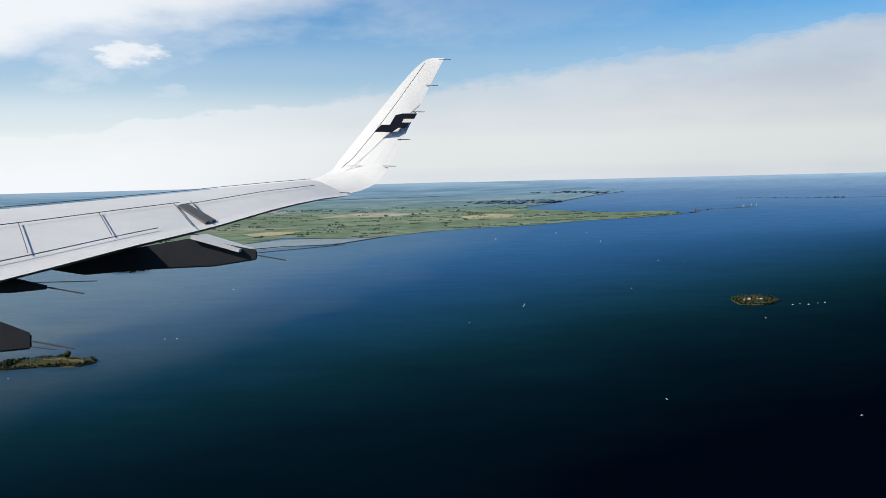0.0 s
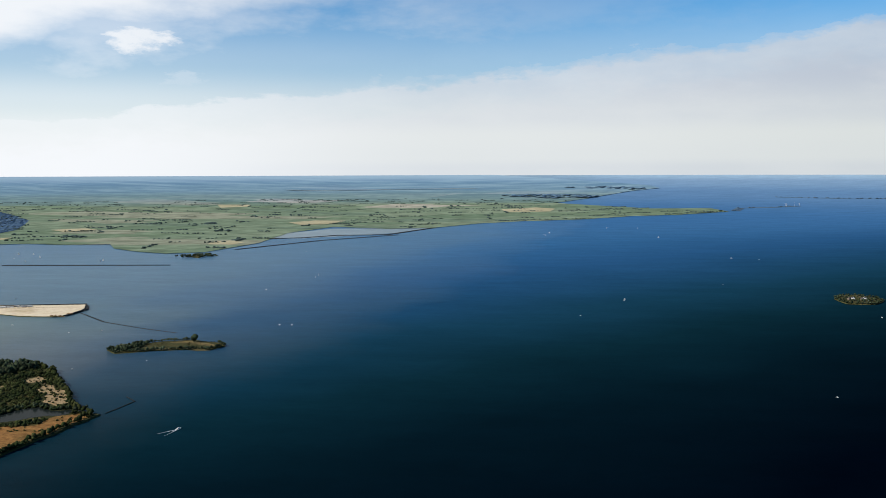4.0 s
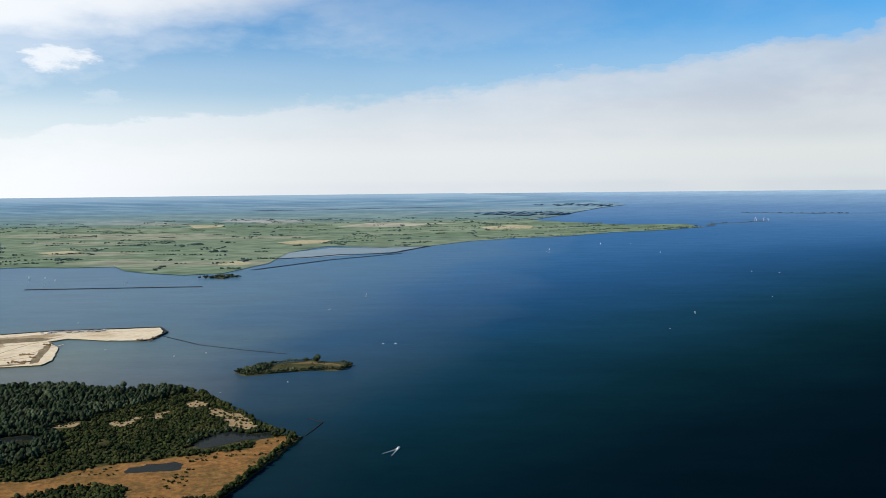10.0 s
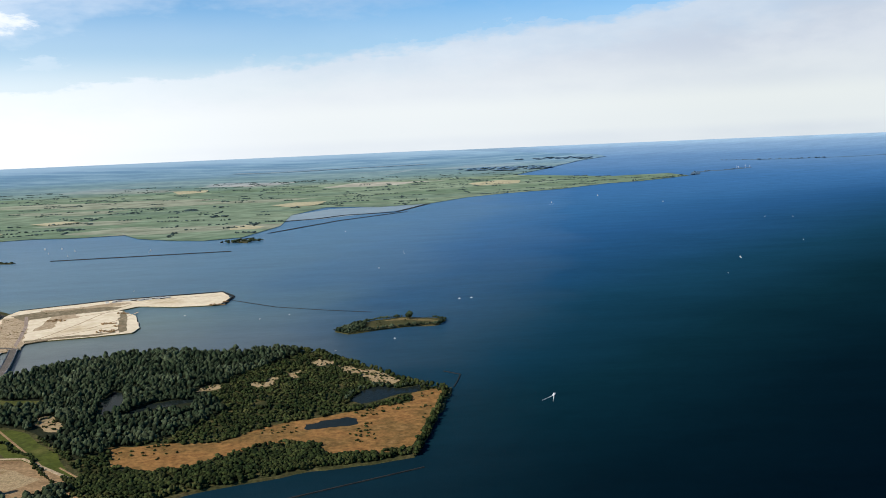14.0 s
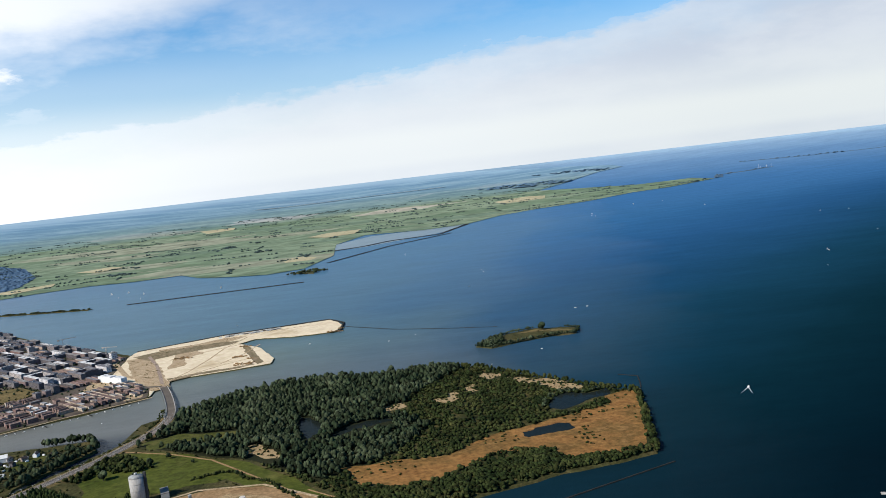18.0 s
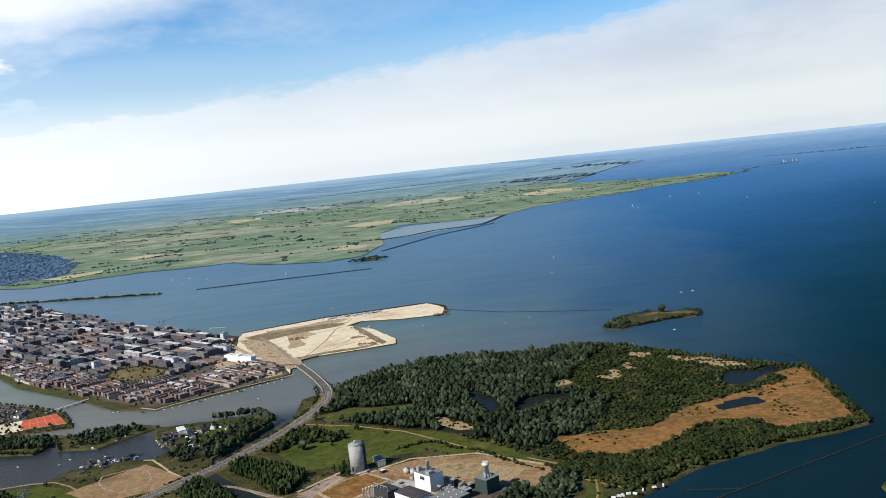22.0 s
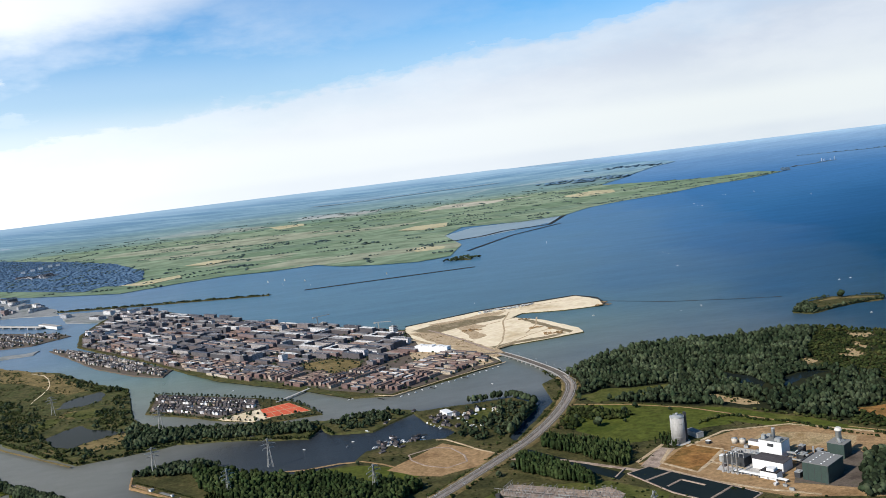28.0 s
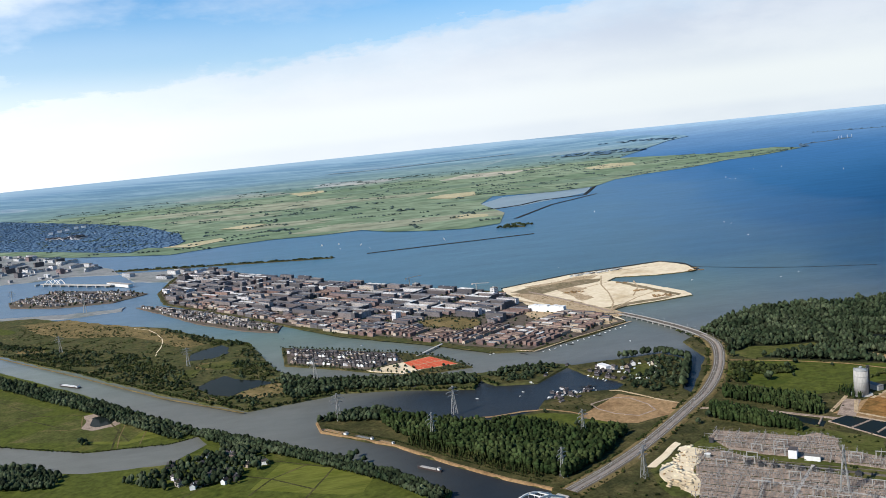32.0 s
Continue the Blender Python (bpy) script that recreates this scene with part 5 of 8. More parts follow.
wood("bushes", grown(scatter([(-457, 768), (-439, 793), (-428, 797), (-432, 775), (-445, 760)], 2.6, 61), 2.4, 4.8, 1.0, 40, 1.0), SHAPES["round"], FOREST, "grove on the western end of the islet", "trees")
PAMPUS = [(323, 1090), (342, 1118), (361, 1120), (376, 1102), (375, 1073), (354, 1048), (337, 1046), (322, 1052)]
wood("bushes", grown(along(PAMPUS + PAMPUS[:1], 2.2, 62, 1.5) + scatter(PAMPUS, 4.5, 63, [], 0.5), 1.4, 2.8, 1.2, 41, 1.5), SHAPES["round"], FOREST, "bushes covering the fort island", "bushes")
wood("bushes", grown(scatter([(-690, 1610), (-674, 1650), (-640, 1668), (-610, 1620), (-640, 1590)], 7.0, 64, [], 0.3), 3.0, 5.0, 1.5, 42, 0.8), SHAPES["bush"], FOREST, "bushes of the marsh islet", "bushes")
wood("trees", grown(along([(-1397, 1629), (-1258, 1567), (-1000, 1461)], 6.0, 65, 2.0), 2.0, 4.5, 1.6, 43, 0.8), SHAPES["bush"], FOREST, "bushes along the island dam", "bushes")


def single_tree(h, seed):
    """A free-standing broadleaf tree: trunk, limbs and clumped crown."""
    tree = thing("tree", "free-standing broadleaf tree with a dark rounded crown", "tree", group="free-standing trees")
    bm = bmesh.new()
    tube(bm, [(0.045 * h, 0), (0.032 * h, 0.2 * h), (0.018 * h, 0.5 * h)], 7)
    r = random.Random(seed)
    for k in range(4):
        a = k * 1.6 + r.random()
        beam(bm, (0, 0, h * (0.25 + 0.05 * k)), (0.2 * h * math.cos(a), 0.2 * h * math.sin(a), h * (0.48 + 0.05 * k)), 0.02 * h)
    part("trunk", bm, BARK, tree)
    vs, fs = crown_shape(seed + 80, 7)
    me = bpy.data.meshes.new("crown")
    me.from_pydata((vs * np.array([h * 0.95, h * 0.95, h])).tolist(), [], fs.tolist())
    me.polygons.foreach_set("use_smooth", [True] * len(fs))
    me.materials.append(FOREST)
    part("crown", me, None, tree)
    return tree


TREES = [single_tree(5.5, i) for i in range(4)]
TREE_SPOTS = [(-388, 806, 1.5), (-538, 715, 1.1), (-866, 495, 0.8), (-712, 560, 0.7), (-700, 548, 0.6), (-690, 556, 0.7), (-672, 540, 0.6), (-706, 530, 0.7),
              (-724, 530, 0.8), (-733, 548, 0.8), (-640, 505, 0.6), (-878, 528, 0.8), (-1182, 596, 0.7), (-1180, 599, 0.6), (-1178, 594, 0.7),
              (-1010, 500, 0.9), (-1004, 492, 0.8), (-1000, 500, 0.7), (-996, 488, 0.9), (-1052, 506, 0.9), (-1058, 500, 0.8), (-790, 478, 0.8), (-800, 470, 0.9), (-612, 420, 0.9), (-608, 412, 0.8), (-618, 408, 1.0)]
for i, (x, y, k) in enumerate(TREE_SPOTS):
    m = pose(x, y, 1.0 if i == 0 else Z, 0, 0, i * 47) @ Matrix.Scale(k, 4)
    if i < 4:
        TREES[i].matrix_basis = m
    else:
        copy_thing(TREES[i % 4], m)

# hedges, farms and villages of the far polder
rng = random.Random(77)
far_trees = []
for i in range(800):
    a, r = rng.uniform(-0.62, 0.62), 1750 + 2900 * rng.random() ** 0.8
    x, y = CX + r * math.sin(a), r * math.cos(a)
    if not inside(x, y, MAINLAND) or y < 1720:
        continue
    n, t = rng.choice((3, 4, 5, 6, 8, 10, 14)), rng.choice((0.1, 0.15, 1.6, -0.2))
    s = rng.uniform(5, 9)
    for k in range(n):
        far_trees.append((x + k * s * math.cos(t) + rng.uniform(-4, 4), y + k * s * math.sin(t) * 1.2 + rng.uniform(-5, 5), 0.5, rng.uniform(2.4, 5.5), rng.uniform(6, 11)))
far_trees = [p for p in far_trees if inside(p[0], p[1], MAINLAND)]
wood("trees", far_trees, SIMPLE["round"], HAZE_WOOD, "hedgerows, farm trees and village groves of the polder", "trees", far=True)
NOORD = [(-1969, 2467), (-1735, 2273), (-1601, 2128), (-1436, 1954), (-1414, 2031), (-1354, 1969), (-1339, 2070), (-1389, 2334), (-1572, 2768), (-1848, 3185), (-2134, 3556), (-2628, 4197)]
far_sheet("ground", NOORD, 1.4, HAZE_BLUEWOOD, "dark wooded ground of the suburb", "ground", CUTS, [-2600 + 150 * i for i in range(9)])
noord_trees = [(x, y, 1.2 + max(0.0, math.hypot(x - CX, y - CY) - R0) / 1500, h, w) for x, y, z, h, w in grown(scatter(NOORD, 12.5, 78, [], 0.1), 1.0, 2.2, 9.0, 44)]
wood("trees", noord_trees, SIMPLE["round"], HAZE_BLUEWOOD, "dark wooded suburb across the water", "wood", far=True)
dark_belts = []
for x0, x1, y0, y1, n in ((-950, -915, 2560, 2630, 14), (-830, -780, 2270, 2310, 16), (-860, -830, 2650, 2690, 8), (-800, -640, 4380, 4520, 26), (-1130, -1080, 2080, 2110, 10)):
    dark_belts += [(rng.uniform(x0, x1), rng.uniform(y0, y1), 0.5, rng.uniform(3, 6), rng.uniform(10, 18)) for _ in range(n)]
blue_belts = scatter([(130, 5050), (314, 4620), (560, 4640), (690, 4880), (625, 5250), (320, 5300)], 42, 81, [], 0.3, 0.75) + scatter([(850, 7150), (1180, 6250), (1380, 6500), (1560, 6900), (1250, 7300)], 90, 82, [], 0.3, 0.75)
# crowns coloured blue for the haze over the far shore
wood("trees", [(x, y, 6.0, rng.uniform(2, 4), rng.uniform(26, 44)) for x, y in blue_belts], SIMPLE["round"], material("hazed_shore_wood", [(0.092, 0.160, 0.235), (0.125, 0.200, 0.275)], 0.01, 0.95, 0.0, 1.0, island=0.3), "wooded villages of the far shore in blue haze", "wood", far=True)
dark_belts += [(x + rng.uniform(-26, 26), y + rng.uniform(-14, 14), 0.8, rng.uniform(2.5, 4.5), rng.uniform(9, 15)) for x, y in [(514, 3629), (682, 3673), (396, 3136), (468, 3194), (506, 3180), (539, 2980), (619, 3010), (644, 3149), (830, 3310), (780, 3118), (648, 2980), (1129, 3657), (283, 2978), (136, 2920), (-70, 3028), (-27, 2698), (69, 3761), (172, 3717)] for _ in range(6)]
wood("trees", [p for p in dark_belts if inside(p[0], p[1], MAINLAND)], SIMPLE["round"], HAZE_WOOD, "dark distant woods and villages tinted by haze", "wood", far=True)
wood("trees", grown(along([(1640, 4760), (1900, 4480), (2100, 4440)], 26, 79, 8), 3, 6, 3.0, 45, 1.0) + grown(along([(880, 3300), (973, 3512), (1117, 3568), (1281, 3685)], 34, 80, 8), 2.5, 5, 3.0, 46, 1.0), SIMPLE["round"], HAZE_SHORE, "trees on the far dike in blue-grey haze", "trees", far=True)


# ---- building surfaces ----
def facade_material(name, palette, bay=0.95, storey=1.12, glass=0.5, island=False):
    """Masonry in a colour of its own for each house, with rows of dark windows."""
    m = bpy.data.materials.new(name)
    m.use_nodes = True
    nt = m.node_tree
    b = nt.nodes["Principled BSDF"]
    info = node(nt, "ShaderNodeObjectInfo")
    r = node(nt, "ShaderNodeValToRGB")
    r.color_ramp.interpolation = "CONSTANT"
    els = r.color_ramp.elements
    while len(els) < len(palette):
        els.new(0.5)
    for i, (e, c) in enumerate(zip(els, palette)):
        e.position, e.color = i / len(palette), (*c, 1)
    nt.links.new(node(nt, "ShaderNodeNewGeometry").outputs["Random Per Island"] if island else info.outputs["Random"], r.inputs[0])
    tc = node(nt, "ShaderNodeTexCoord")
    sep = node(nt, "ShaderNodeSeparateXYZ")
    nt.links.new(tc.outputs["Object"], sep.inputs[0])
    along_wall = math_node(nt, "ADD", sep.outputs[0], sep.outputs[1])
    fu = math_node(nt, "FRACT", math_node(nt, "DIVIDE", math_node(nt, "ADD", along_wall, 500.0), bay))
    fz = math_node(nt, "FRACT", math_node(nt, "DIVIDE", math_node(nt, "ADD", sep.outputs[2], 0.1), storey))
    inside_u = math_node(nt, "MULTIPLY", math_node(nt, "GREATER_THAN", fu, 0.5 - glass / 2), math_node(nt, "LESS_THAN", fu, 0.5 + glass / 2))
    inside_z = math_node(nt, "MULTIPLY", math_node(nt, "GREATER_THAN", fz, 0.35), math_node(nt, "LESS_THAN", fz, 0.80))
    win = math_node(nt, "MULTIPLY", inside_u, inside_z)
    n = node(nt, "ShaderNodeTexNoise")
    n.inputs["Scale"].default_value, n.inputs["Detail"].default_value = 1.3, 5.0
    nt.links.new(tc.outputs["Object"], n.inputs["Vector"])
    wall = mix_rgb(nt, 0.3, r.outputs[0], ramp_grey(nt, n.outputs["Fac"]), "OVERLAY")
    nt.links.new(mix_rgb(nt, win, wall, (0.05, 0.055, 0.065)), b.inputs["Base Color"])
    nt.links.new(math_node(nt, "MULTIPLY_ADD", win, -0.6, 0.85), b.inputs["Roughness"])
    return m


def painted(name, color, rough=0.6, metal=0.0, scale=0.6, random=0.0):
    return material(name, [tuple(c * 0.88 for c in color), color], scale, rough, 0.05, 5.0, random, 0.0, metal, fine=0.12)


TOWN_TONES = [(0.0717, 0.0579, 0.0582), (0.1042, 0.0818, 0.0792), (0.0596, 0.0551, 0.0584), (0.1732, 0.1427, 0.1362), (0.0809, 0.0692, 0.0712), (0.3257, 0.2952, 0.2806), (0.0672, 0.0611, 0.0648), (0.1792, 0.1233, 0.1156), (0.0971, 0.0859, 0.0868), (0.5441, 0.5238, 0.5282), (0.0742, 0.0655, 0.0684), (0.1314, 0.1152, 0.115)]
BRICK_WALL = facade_material("town_brick", TOWN_TONES)
PINK_WALL = facade_material("row_house_brick", [(0.246, 0.155, 0.123), (0.334, 0.253, 0.204), (0.163, 0.092, 0.076), (0.407, 0.344, 0.287), (0.214, 0.141, 0.116), (0.139, 0.083, 0.070)])
PALE_WALL = facade_material("pale_render", [(0.401, 0.329, 0.245), (0.323, 0.255, 0.191), (0.462, 0.398, 0.314), (0.247, 0.191, 0.148), (0.180, 0.134, 0.108)])
FAR_WALL = facade_material("distant_town_brick", TOWN_TONES, island=True)
FAR_HOUSE = facade_material("distant_house_brick", [(0.3936, 0.3526, 0.3116), (0.1312, 0.1025, 0.0902), (0.2788, 0.2132, 0.1804), (0.5084, 0.4838, 0.451), (0.1148, 0.09676, 0.0902)], island=True)
SLAB_WALL = facade_material("white_slab", [(0.451, 0.451, 0.451), (0.369, 0.369, 0.3772), (0.5084, 0.5002, 0.492)], 2.2, 2.0, 0.5)
FLAT_ROOF = material("bitumen_roof", [(0.0369, 0.03362, 0.03526), (0.0738, 0.06724, 0.06724)], 0.10, 0.9, 0.1, 4.0, random=0.6)
LIGHT_ROOF = material("gravel_roof", [(0.1722, 0.1599, 0.1492), (0.2378, 0.223, 0.2091)], 0.10, 0.9, 0.1, 4.0, random=0.40)
FAR_ROOF = material("distant_roofs", [(0.0492, 0.0451, 0.04592), (0.1968, 0.182, 0.1763)], 0.05, 0.9, 0.1, 4.0, island=0.9)
TILE_ROOF = material("clay_tile_roof", [(0.099, 0.072, 0.064), (0.171, 0.122, 0.104), (0.069, 0.058, 0.056)], 0.12, 0.9, 0.3, 5.0, random=0.5)
WHITE = painted("white_paint", (0.6396, 0.6396, 0.6232), 0.5)
WHITE_SHEET = painted("white_sheeting", (0.656, 0.656, 0.6478), 0.6)
GREY_METAL = painted("grey_cladding", (0.3444, 0.3526, 0.3444), 0.5, 0.3)
GALVANISED = painted("galvanised_steel", (0.300, 0.295, 0.280), 0.7, 0.1)
DARK_METAL = painted("dark_plant_steel", (0.0574, 0.05904, 0.0615), 0.6, 0.3)
GREEN_CLAD = painted("dark_green_cladding", (0.05084, 0.0738, 0.06396), 0.55, 0.2)
GREY_ROOF = painted("grey_sheet_roof", (0.1804, 0.1804, 0.1722), 0.8)
RED_HULL = painted("dark_hull", (0.0615, 0.0492, 0.04756), 0.6)


def roof_material(name, palette, island=False):
    """Flat roofs: bitumen, gravel or white sheet, one tone for each building, with patches and puddle marks."""
    m = bpy.data.materials.new(name)
    m.use_nodes = True
    nt = m.node_tree
    b = nt.nodes["Principled BSDF"]
    geo = node(nt, "ShaderNodeNewGeometry")
    r = node(nt, "ShaderNodeValToRGB")
    r.color_ramp.interpolation = "CONSTANT"
    els = r.color_ramp.elements
    while len(els) < len(palette):
        els.new(0.5)
    for i, (e, c) in enumerate(zip(els, palette)):
        e.position, e.color = i / len(palette), (*c, 1)
    nt.links.new(geo.outputs["Random Per Island"] if island else node(nt, "ShaderNodeObjectInfo").outputs["Random"], r.inputs[0])
    n = node(nt, "ShaderNodeTexNoise")
    n.inputs["Scale"].default_value, n.inputs["Detail"].default_value = 0.35, 5.0
    nt.links.new(geo.outputs["Position"], n.inputs["Vector"])
    nt.links.new(mix_rgb(nt, 0.35, r.outputs[0], ramp_grey(nt, n.outputs["Fac"]), "OVERLAY"), b.inputs["Base Color"])
    b.inputs["Roughness"].default_value = 0.9
    b.inputs["Specular IOR Level"].default_value = 0.1
    return m


CITY_ROOFS = [(0.078, 0.079, 0.094), (0.165, 0.162, 0.172), (0.066, 0.067, 0.080), (0.270, 0.264, 0.262), (0.090, 0.090, 0.104), (0.130, 0.122, 0.124), (0.500, 0.495, 0.485), (0.074, 0.080, 0.100), (0.200, 0.186, 0.178)]
CITY_ROOF, FAR_CITY_ROOF = roof_material("city_roofs", CITY_ROOFS), roof_material("further_city_roofs", CITY_ROOFS, True)


def rim_roof(bm, x0, x1, y0, y1, h):
    """A roof slab with a raised parapet round it."""
    box(bm, x0 - 0.06, x1 + 0.06, y0 - 0.06, y1 + 0.06, h + 0.004, h + 0.10)
    for a0, a1, b0, b1 in ((x0 - 0.06, x1 + 0.06, y0 - 0.06, y0 + 0.12), (x0 - 0.06, x1 + 0.06, y1 - 0.12, y1 + 0.06),
                           (x0 - 0.06, x0 + 0.12, y0 + 0.13, y1 - 0.13), (x1 - 0.12, x1 + 0.06, y0 + 0.13, y1 - 0.13)):
        box(bm, a0, a1, b0, b1, h + 0.104, h + 0.30)


def block(w, d, h, wall, roof, unit=True, name="building"):
    """A flat-roofed building with a parapet and a row of stair huts."""
    b = thing(name, "flat-roofed brick apartment block with rows of dark windows", "building", group="town blocks")
    bm = bmesh.new()
    box(bm, -w / 2, w / 2, -d / 2, d / 2, -0.1, h)
    part("wall", bm, wall, b)
    bm = bmesh.new()
    rim_roof(bm, -w / 2, w / 2, -d / 2, d / 2, h)
    part("roof", bm, roof, b)
    if unit:
        n = max(1, int(w / 12))
        for k in range(n):
            bm = bmesh.new()
            x = -w / 2 + (k + 0.5) * w / n
            box(bm, x - 0.7, x + 0.7, -d * 0.16, d * 0.16, h + 0.101, h + 0.65)
            part("stair_hut", bm, GREY_METAL, b)
    return b


def courtyard(w, d, t, hs, wall, roof):
    """Four wings of an apartment block round an inner court, each with its own height."""
    b = thing("apartment_block", "perimeter apartment block round an inner court", "building", group="courtyard blocks")
    for (x0, x1, y0, y1), h in zip(((-w / 2, w / 2, -d / 2, -d / 2 + t), (-w / 2, w / 2, d / 2 - t, d / 2), (-w / 2, -w / 2 + t, -d / 2 + t, d / 2 - t), (w / 2 - t, w / 2, -d / 2 + t, d / 2 - t)), hs):
        if h <= 0:
            continue
        bm = bmesh.new()
        box(bm, x0, x1, y0, y1, -0.1, h)
        wing_part = part("wing", bm, wall, b)
        bm = bmesh.new()
        rim_roof(bm, x0 + 0.07, x1 - 0.07, y0 + 0.07, y1 - 0.07, h)
        cx, cy = (x0 + x1) / 2, (y0 + y1) / 2
        box(bm, cx - 0.8, cx + 0.8, cy - 0.6, cy + 0.6, h + 0.101, h + 0.75)
        part("roof", bm, roof, wing_part)
    return b


def house(w, d, h, pitch, wall, roof):
    """A small gabled house with a chimney."""
    b = thing("house", "small brick house with a pitched roof", "house", group="island houses")
    bm = bmesh.new()
    v = [bm.verts.new(p) for p in ((-w / 2, -d / 2, -0.1), (w / 2, -d / 2, -0.1), (w / 2, d / 2, -0.1), (-w / 2, d / 2, -0.1),
                                   (-w / 2, -d / 2, h), (w / 2, -d / 2, h), (w / 2, d / 2, h), (-w / 2, d / 2, h), (0, -d / 2, h + pitch), (0, d / 2, h + pitch))]
    for q in ((3, 2, 1, 0), (0, 1, 5, 8, 4), (2, 3, 7, 9, 6), (1, 2, 6, 5), (3, 0, 4, 7)):
        bm.faces.new([v[i] for i in q])
    part("wall", bm, wall, b)
    bm = bmesh.new()
    e = 0.12
    for s in (-1, 1):
        k = pitch / (w / 2)
        p = [(0, -d / 2 - e, h + pitch + 0.01), (0, d / 2 + e, h + pitch + 0.01), (s * (w / 2 + e), d / 2 + e, h - e * k + 0.01), (s * (w / 2 + e), -d / 2 - e, h - e * k + 0.01)]
        a = [bm.verts.new(q) for q in p]
        c = [bm.verts.new((x, y, z + 0.12)) for x, y, z in p]
        bm.faces.new(c)
        bm.faces.new(a[::-1])
        for i in range(4):
            bm.faces.new((a[i], a[(i + 1) % 4], c[(i + 1) % 4], c[i]))
    bmesh.ops.recalc_face_normals(bm, faces=bm.faces[:])
    part("roof", bm, roof, b)
    bm = bmesh.new()
    box(bm, w * 0.12, w * 0.12 + 0.3, -0.2, 0.2, h + pitch * 0.4, h + pitch + 0.35)
    part("chimney", bm, wall, b)
    return b


def place(first, m, used):
    """The first copy of a kind is the original itself."""
    if first.name in used:
        return copy_thing(first, m)
    used.add(first.name)
    first.matrix_basis = m
    return first


USED = set()
LONG = [block(w, d, h, wl, CITY_ROOF) for w, d, h, wl in ((30, 4.4, 4.6, BRICK_WALL), (26, 5.0, 5.6, BRICK_WALL), (34, 4.2, 3.8, BRICK_WALL), (22, 5.6, 6.6, BRICK_WALL), (28, 4.6, 4.2, PINK_WALL))]
SHORT = [block(w, d, h, wl, CITY_ROOF) for w, d, h, wl in ((9, 5.0, 4.8, BRICK_WALL), (12, 4.4, 3.8, BRICK_WALL), (8, 6.0, 6.8, BRICK_WALL), (7, 6.4, 8.2, BRICK_WALL))]
COURTS = [courtyard(34, 22, 4.4, hs, wl, CITY_ROOF) for hs, wl in (((4.2, 5.0, 4.2, 4.2), BRICK_WALL), ((3.6, 4.8, 5.6, 3.6), BRICK_WALL), ((5.2, 5.2, 4.4, 6.4), BRICK_WALL), ((4.4, 3.6, 0, 4.4), BRICK_WALL), ((3.8, 4.4, 3.8, 0), PINK_WALL))]
ROWS = [block(w, d, h, wl, rf, False, "row_house") for w, d, h, wl, rf in ((11, 3.0, 2.5, PALE_WALL, CITY_ROOF), (10, 3.0, 2.8, PINK_WALL, TILE_ROOF), (13, 3.2, 2.5, PALE_WALL, TILE_ROOF), (9, 3.2, 2.7, PINK_WALL, CITY_ROOF), (8, 3.4, 3.4, PINK_WALL, TILE_ROOF))]
TERRACES = [block(w, d, h, wl, rf, False, "terrace") for w, d, h, wl, rf in ((25, 3.2, 3.0, PINK_WALL, CITY_ROOF), (21, 3.2, 3.4, BRICK_WALL, CITY_ROOF), (23, 3.4, 2.8, PINK_WALL, TILE_ROOF))]
for b in TERRACES:
    tagged(b, "long terrace of red brick row houses with narrow gardens", "terrace", "long terraces")
for b in ROWS:
    tagged(b, "low terrace of pale and pink brick row houses", "terrace", "row houses")
HOUSES = [house(w, d, h, p, wl, rf) for w, d, h, p, wl, rf in ((2.8, 3.6, 2.0, 1.0, WHITE, FLAT_ROOF), (3.2, 4.2, 2.4, 0.8, BRICK_WALL, FLAT_ROOF), (2.6, 3.2, 2.4, 0.5, BRICK_WALL, FLAT_ROOF), (3.4, 3.4, 1.8, 1.0, PALE_WALL, FLAT_ROOF))]
TU, TV, T0 = Vector((-0.637, 0.771)), Vector((0.771, 0.637)), Vector((-848, 690))
TURN = math.degrees(math.atan2(TU.y, TU.x))
LAWN = [(-924, 856), (-894, 863), (-865, 829), (-871, 795), (-898, 796), (-921, 832)]


def town_spot(u, v):
    p = T0 + TU * u + TV * v
    return p.x, p.y


def fits(u, v, w, d, margin=2.5):
    for a, b in ((-1, -1), (1, -1), (1, 1), (-1, 1), (0, 0)):
        x, y = town_spot(u + a * (w / 2 + margin), v + b * (d / 2 + margin))
        if not inside(x, y, TOWN) or inside(x, y, LAWN):
            return False
    return True


patch("ground", [(-764, 742), (-752, 748), (-756, 780), (-806, 850), (-822, 842), (-818, 800), (-800, 760)], 1.30, SITE, "sandy building ground round the new houses", step=6, wobble=1.0)
ribbon("quay", [(-860, 694), (-846, 683), (-800, 712), (-742, 742)], 1.2, 1.36, SITE, "pale paved quay along the town edge", "quay", deep=0.3)
FAR_BLOCKS = []
NEAR_BLOCKS = collections.Counter()


def town_block(kinds, u, v, w, d, turn):
    """The blocks nearest to the flight are things of their own; the far ones stand joined."""
    b = kinds[rng.randrange(len(kinds))]
    x, y = town_spot(u, v)
    group = b["group"]
    if NEAR_BLOCKS[group] < 290 and y + 0.45 * x < 760:
        place(b, pose(x, y, 1.26, 0, 0, TURN + turn), USED)
        NEAR_BLOCKS[group] += 1
    elif kinds is COURTS:
        for dv in (-8.6, 8.6):
            xx, yy = town_spot(u, v + dv)
            FAR_BLOCKS.append((xx, yy, 1.26, radians(TURN), 33.0, 4.6, rng.choice((3.6, 4.2, 5.0, 5.8))))
        for du in (-14.6, 14.6):
            if rng.random() < 0.8:
                xx, yy = town_spot(u + du, v)
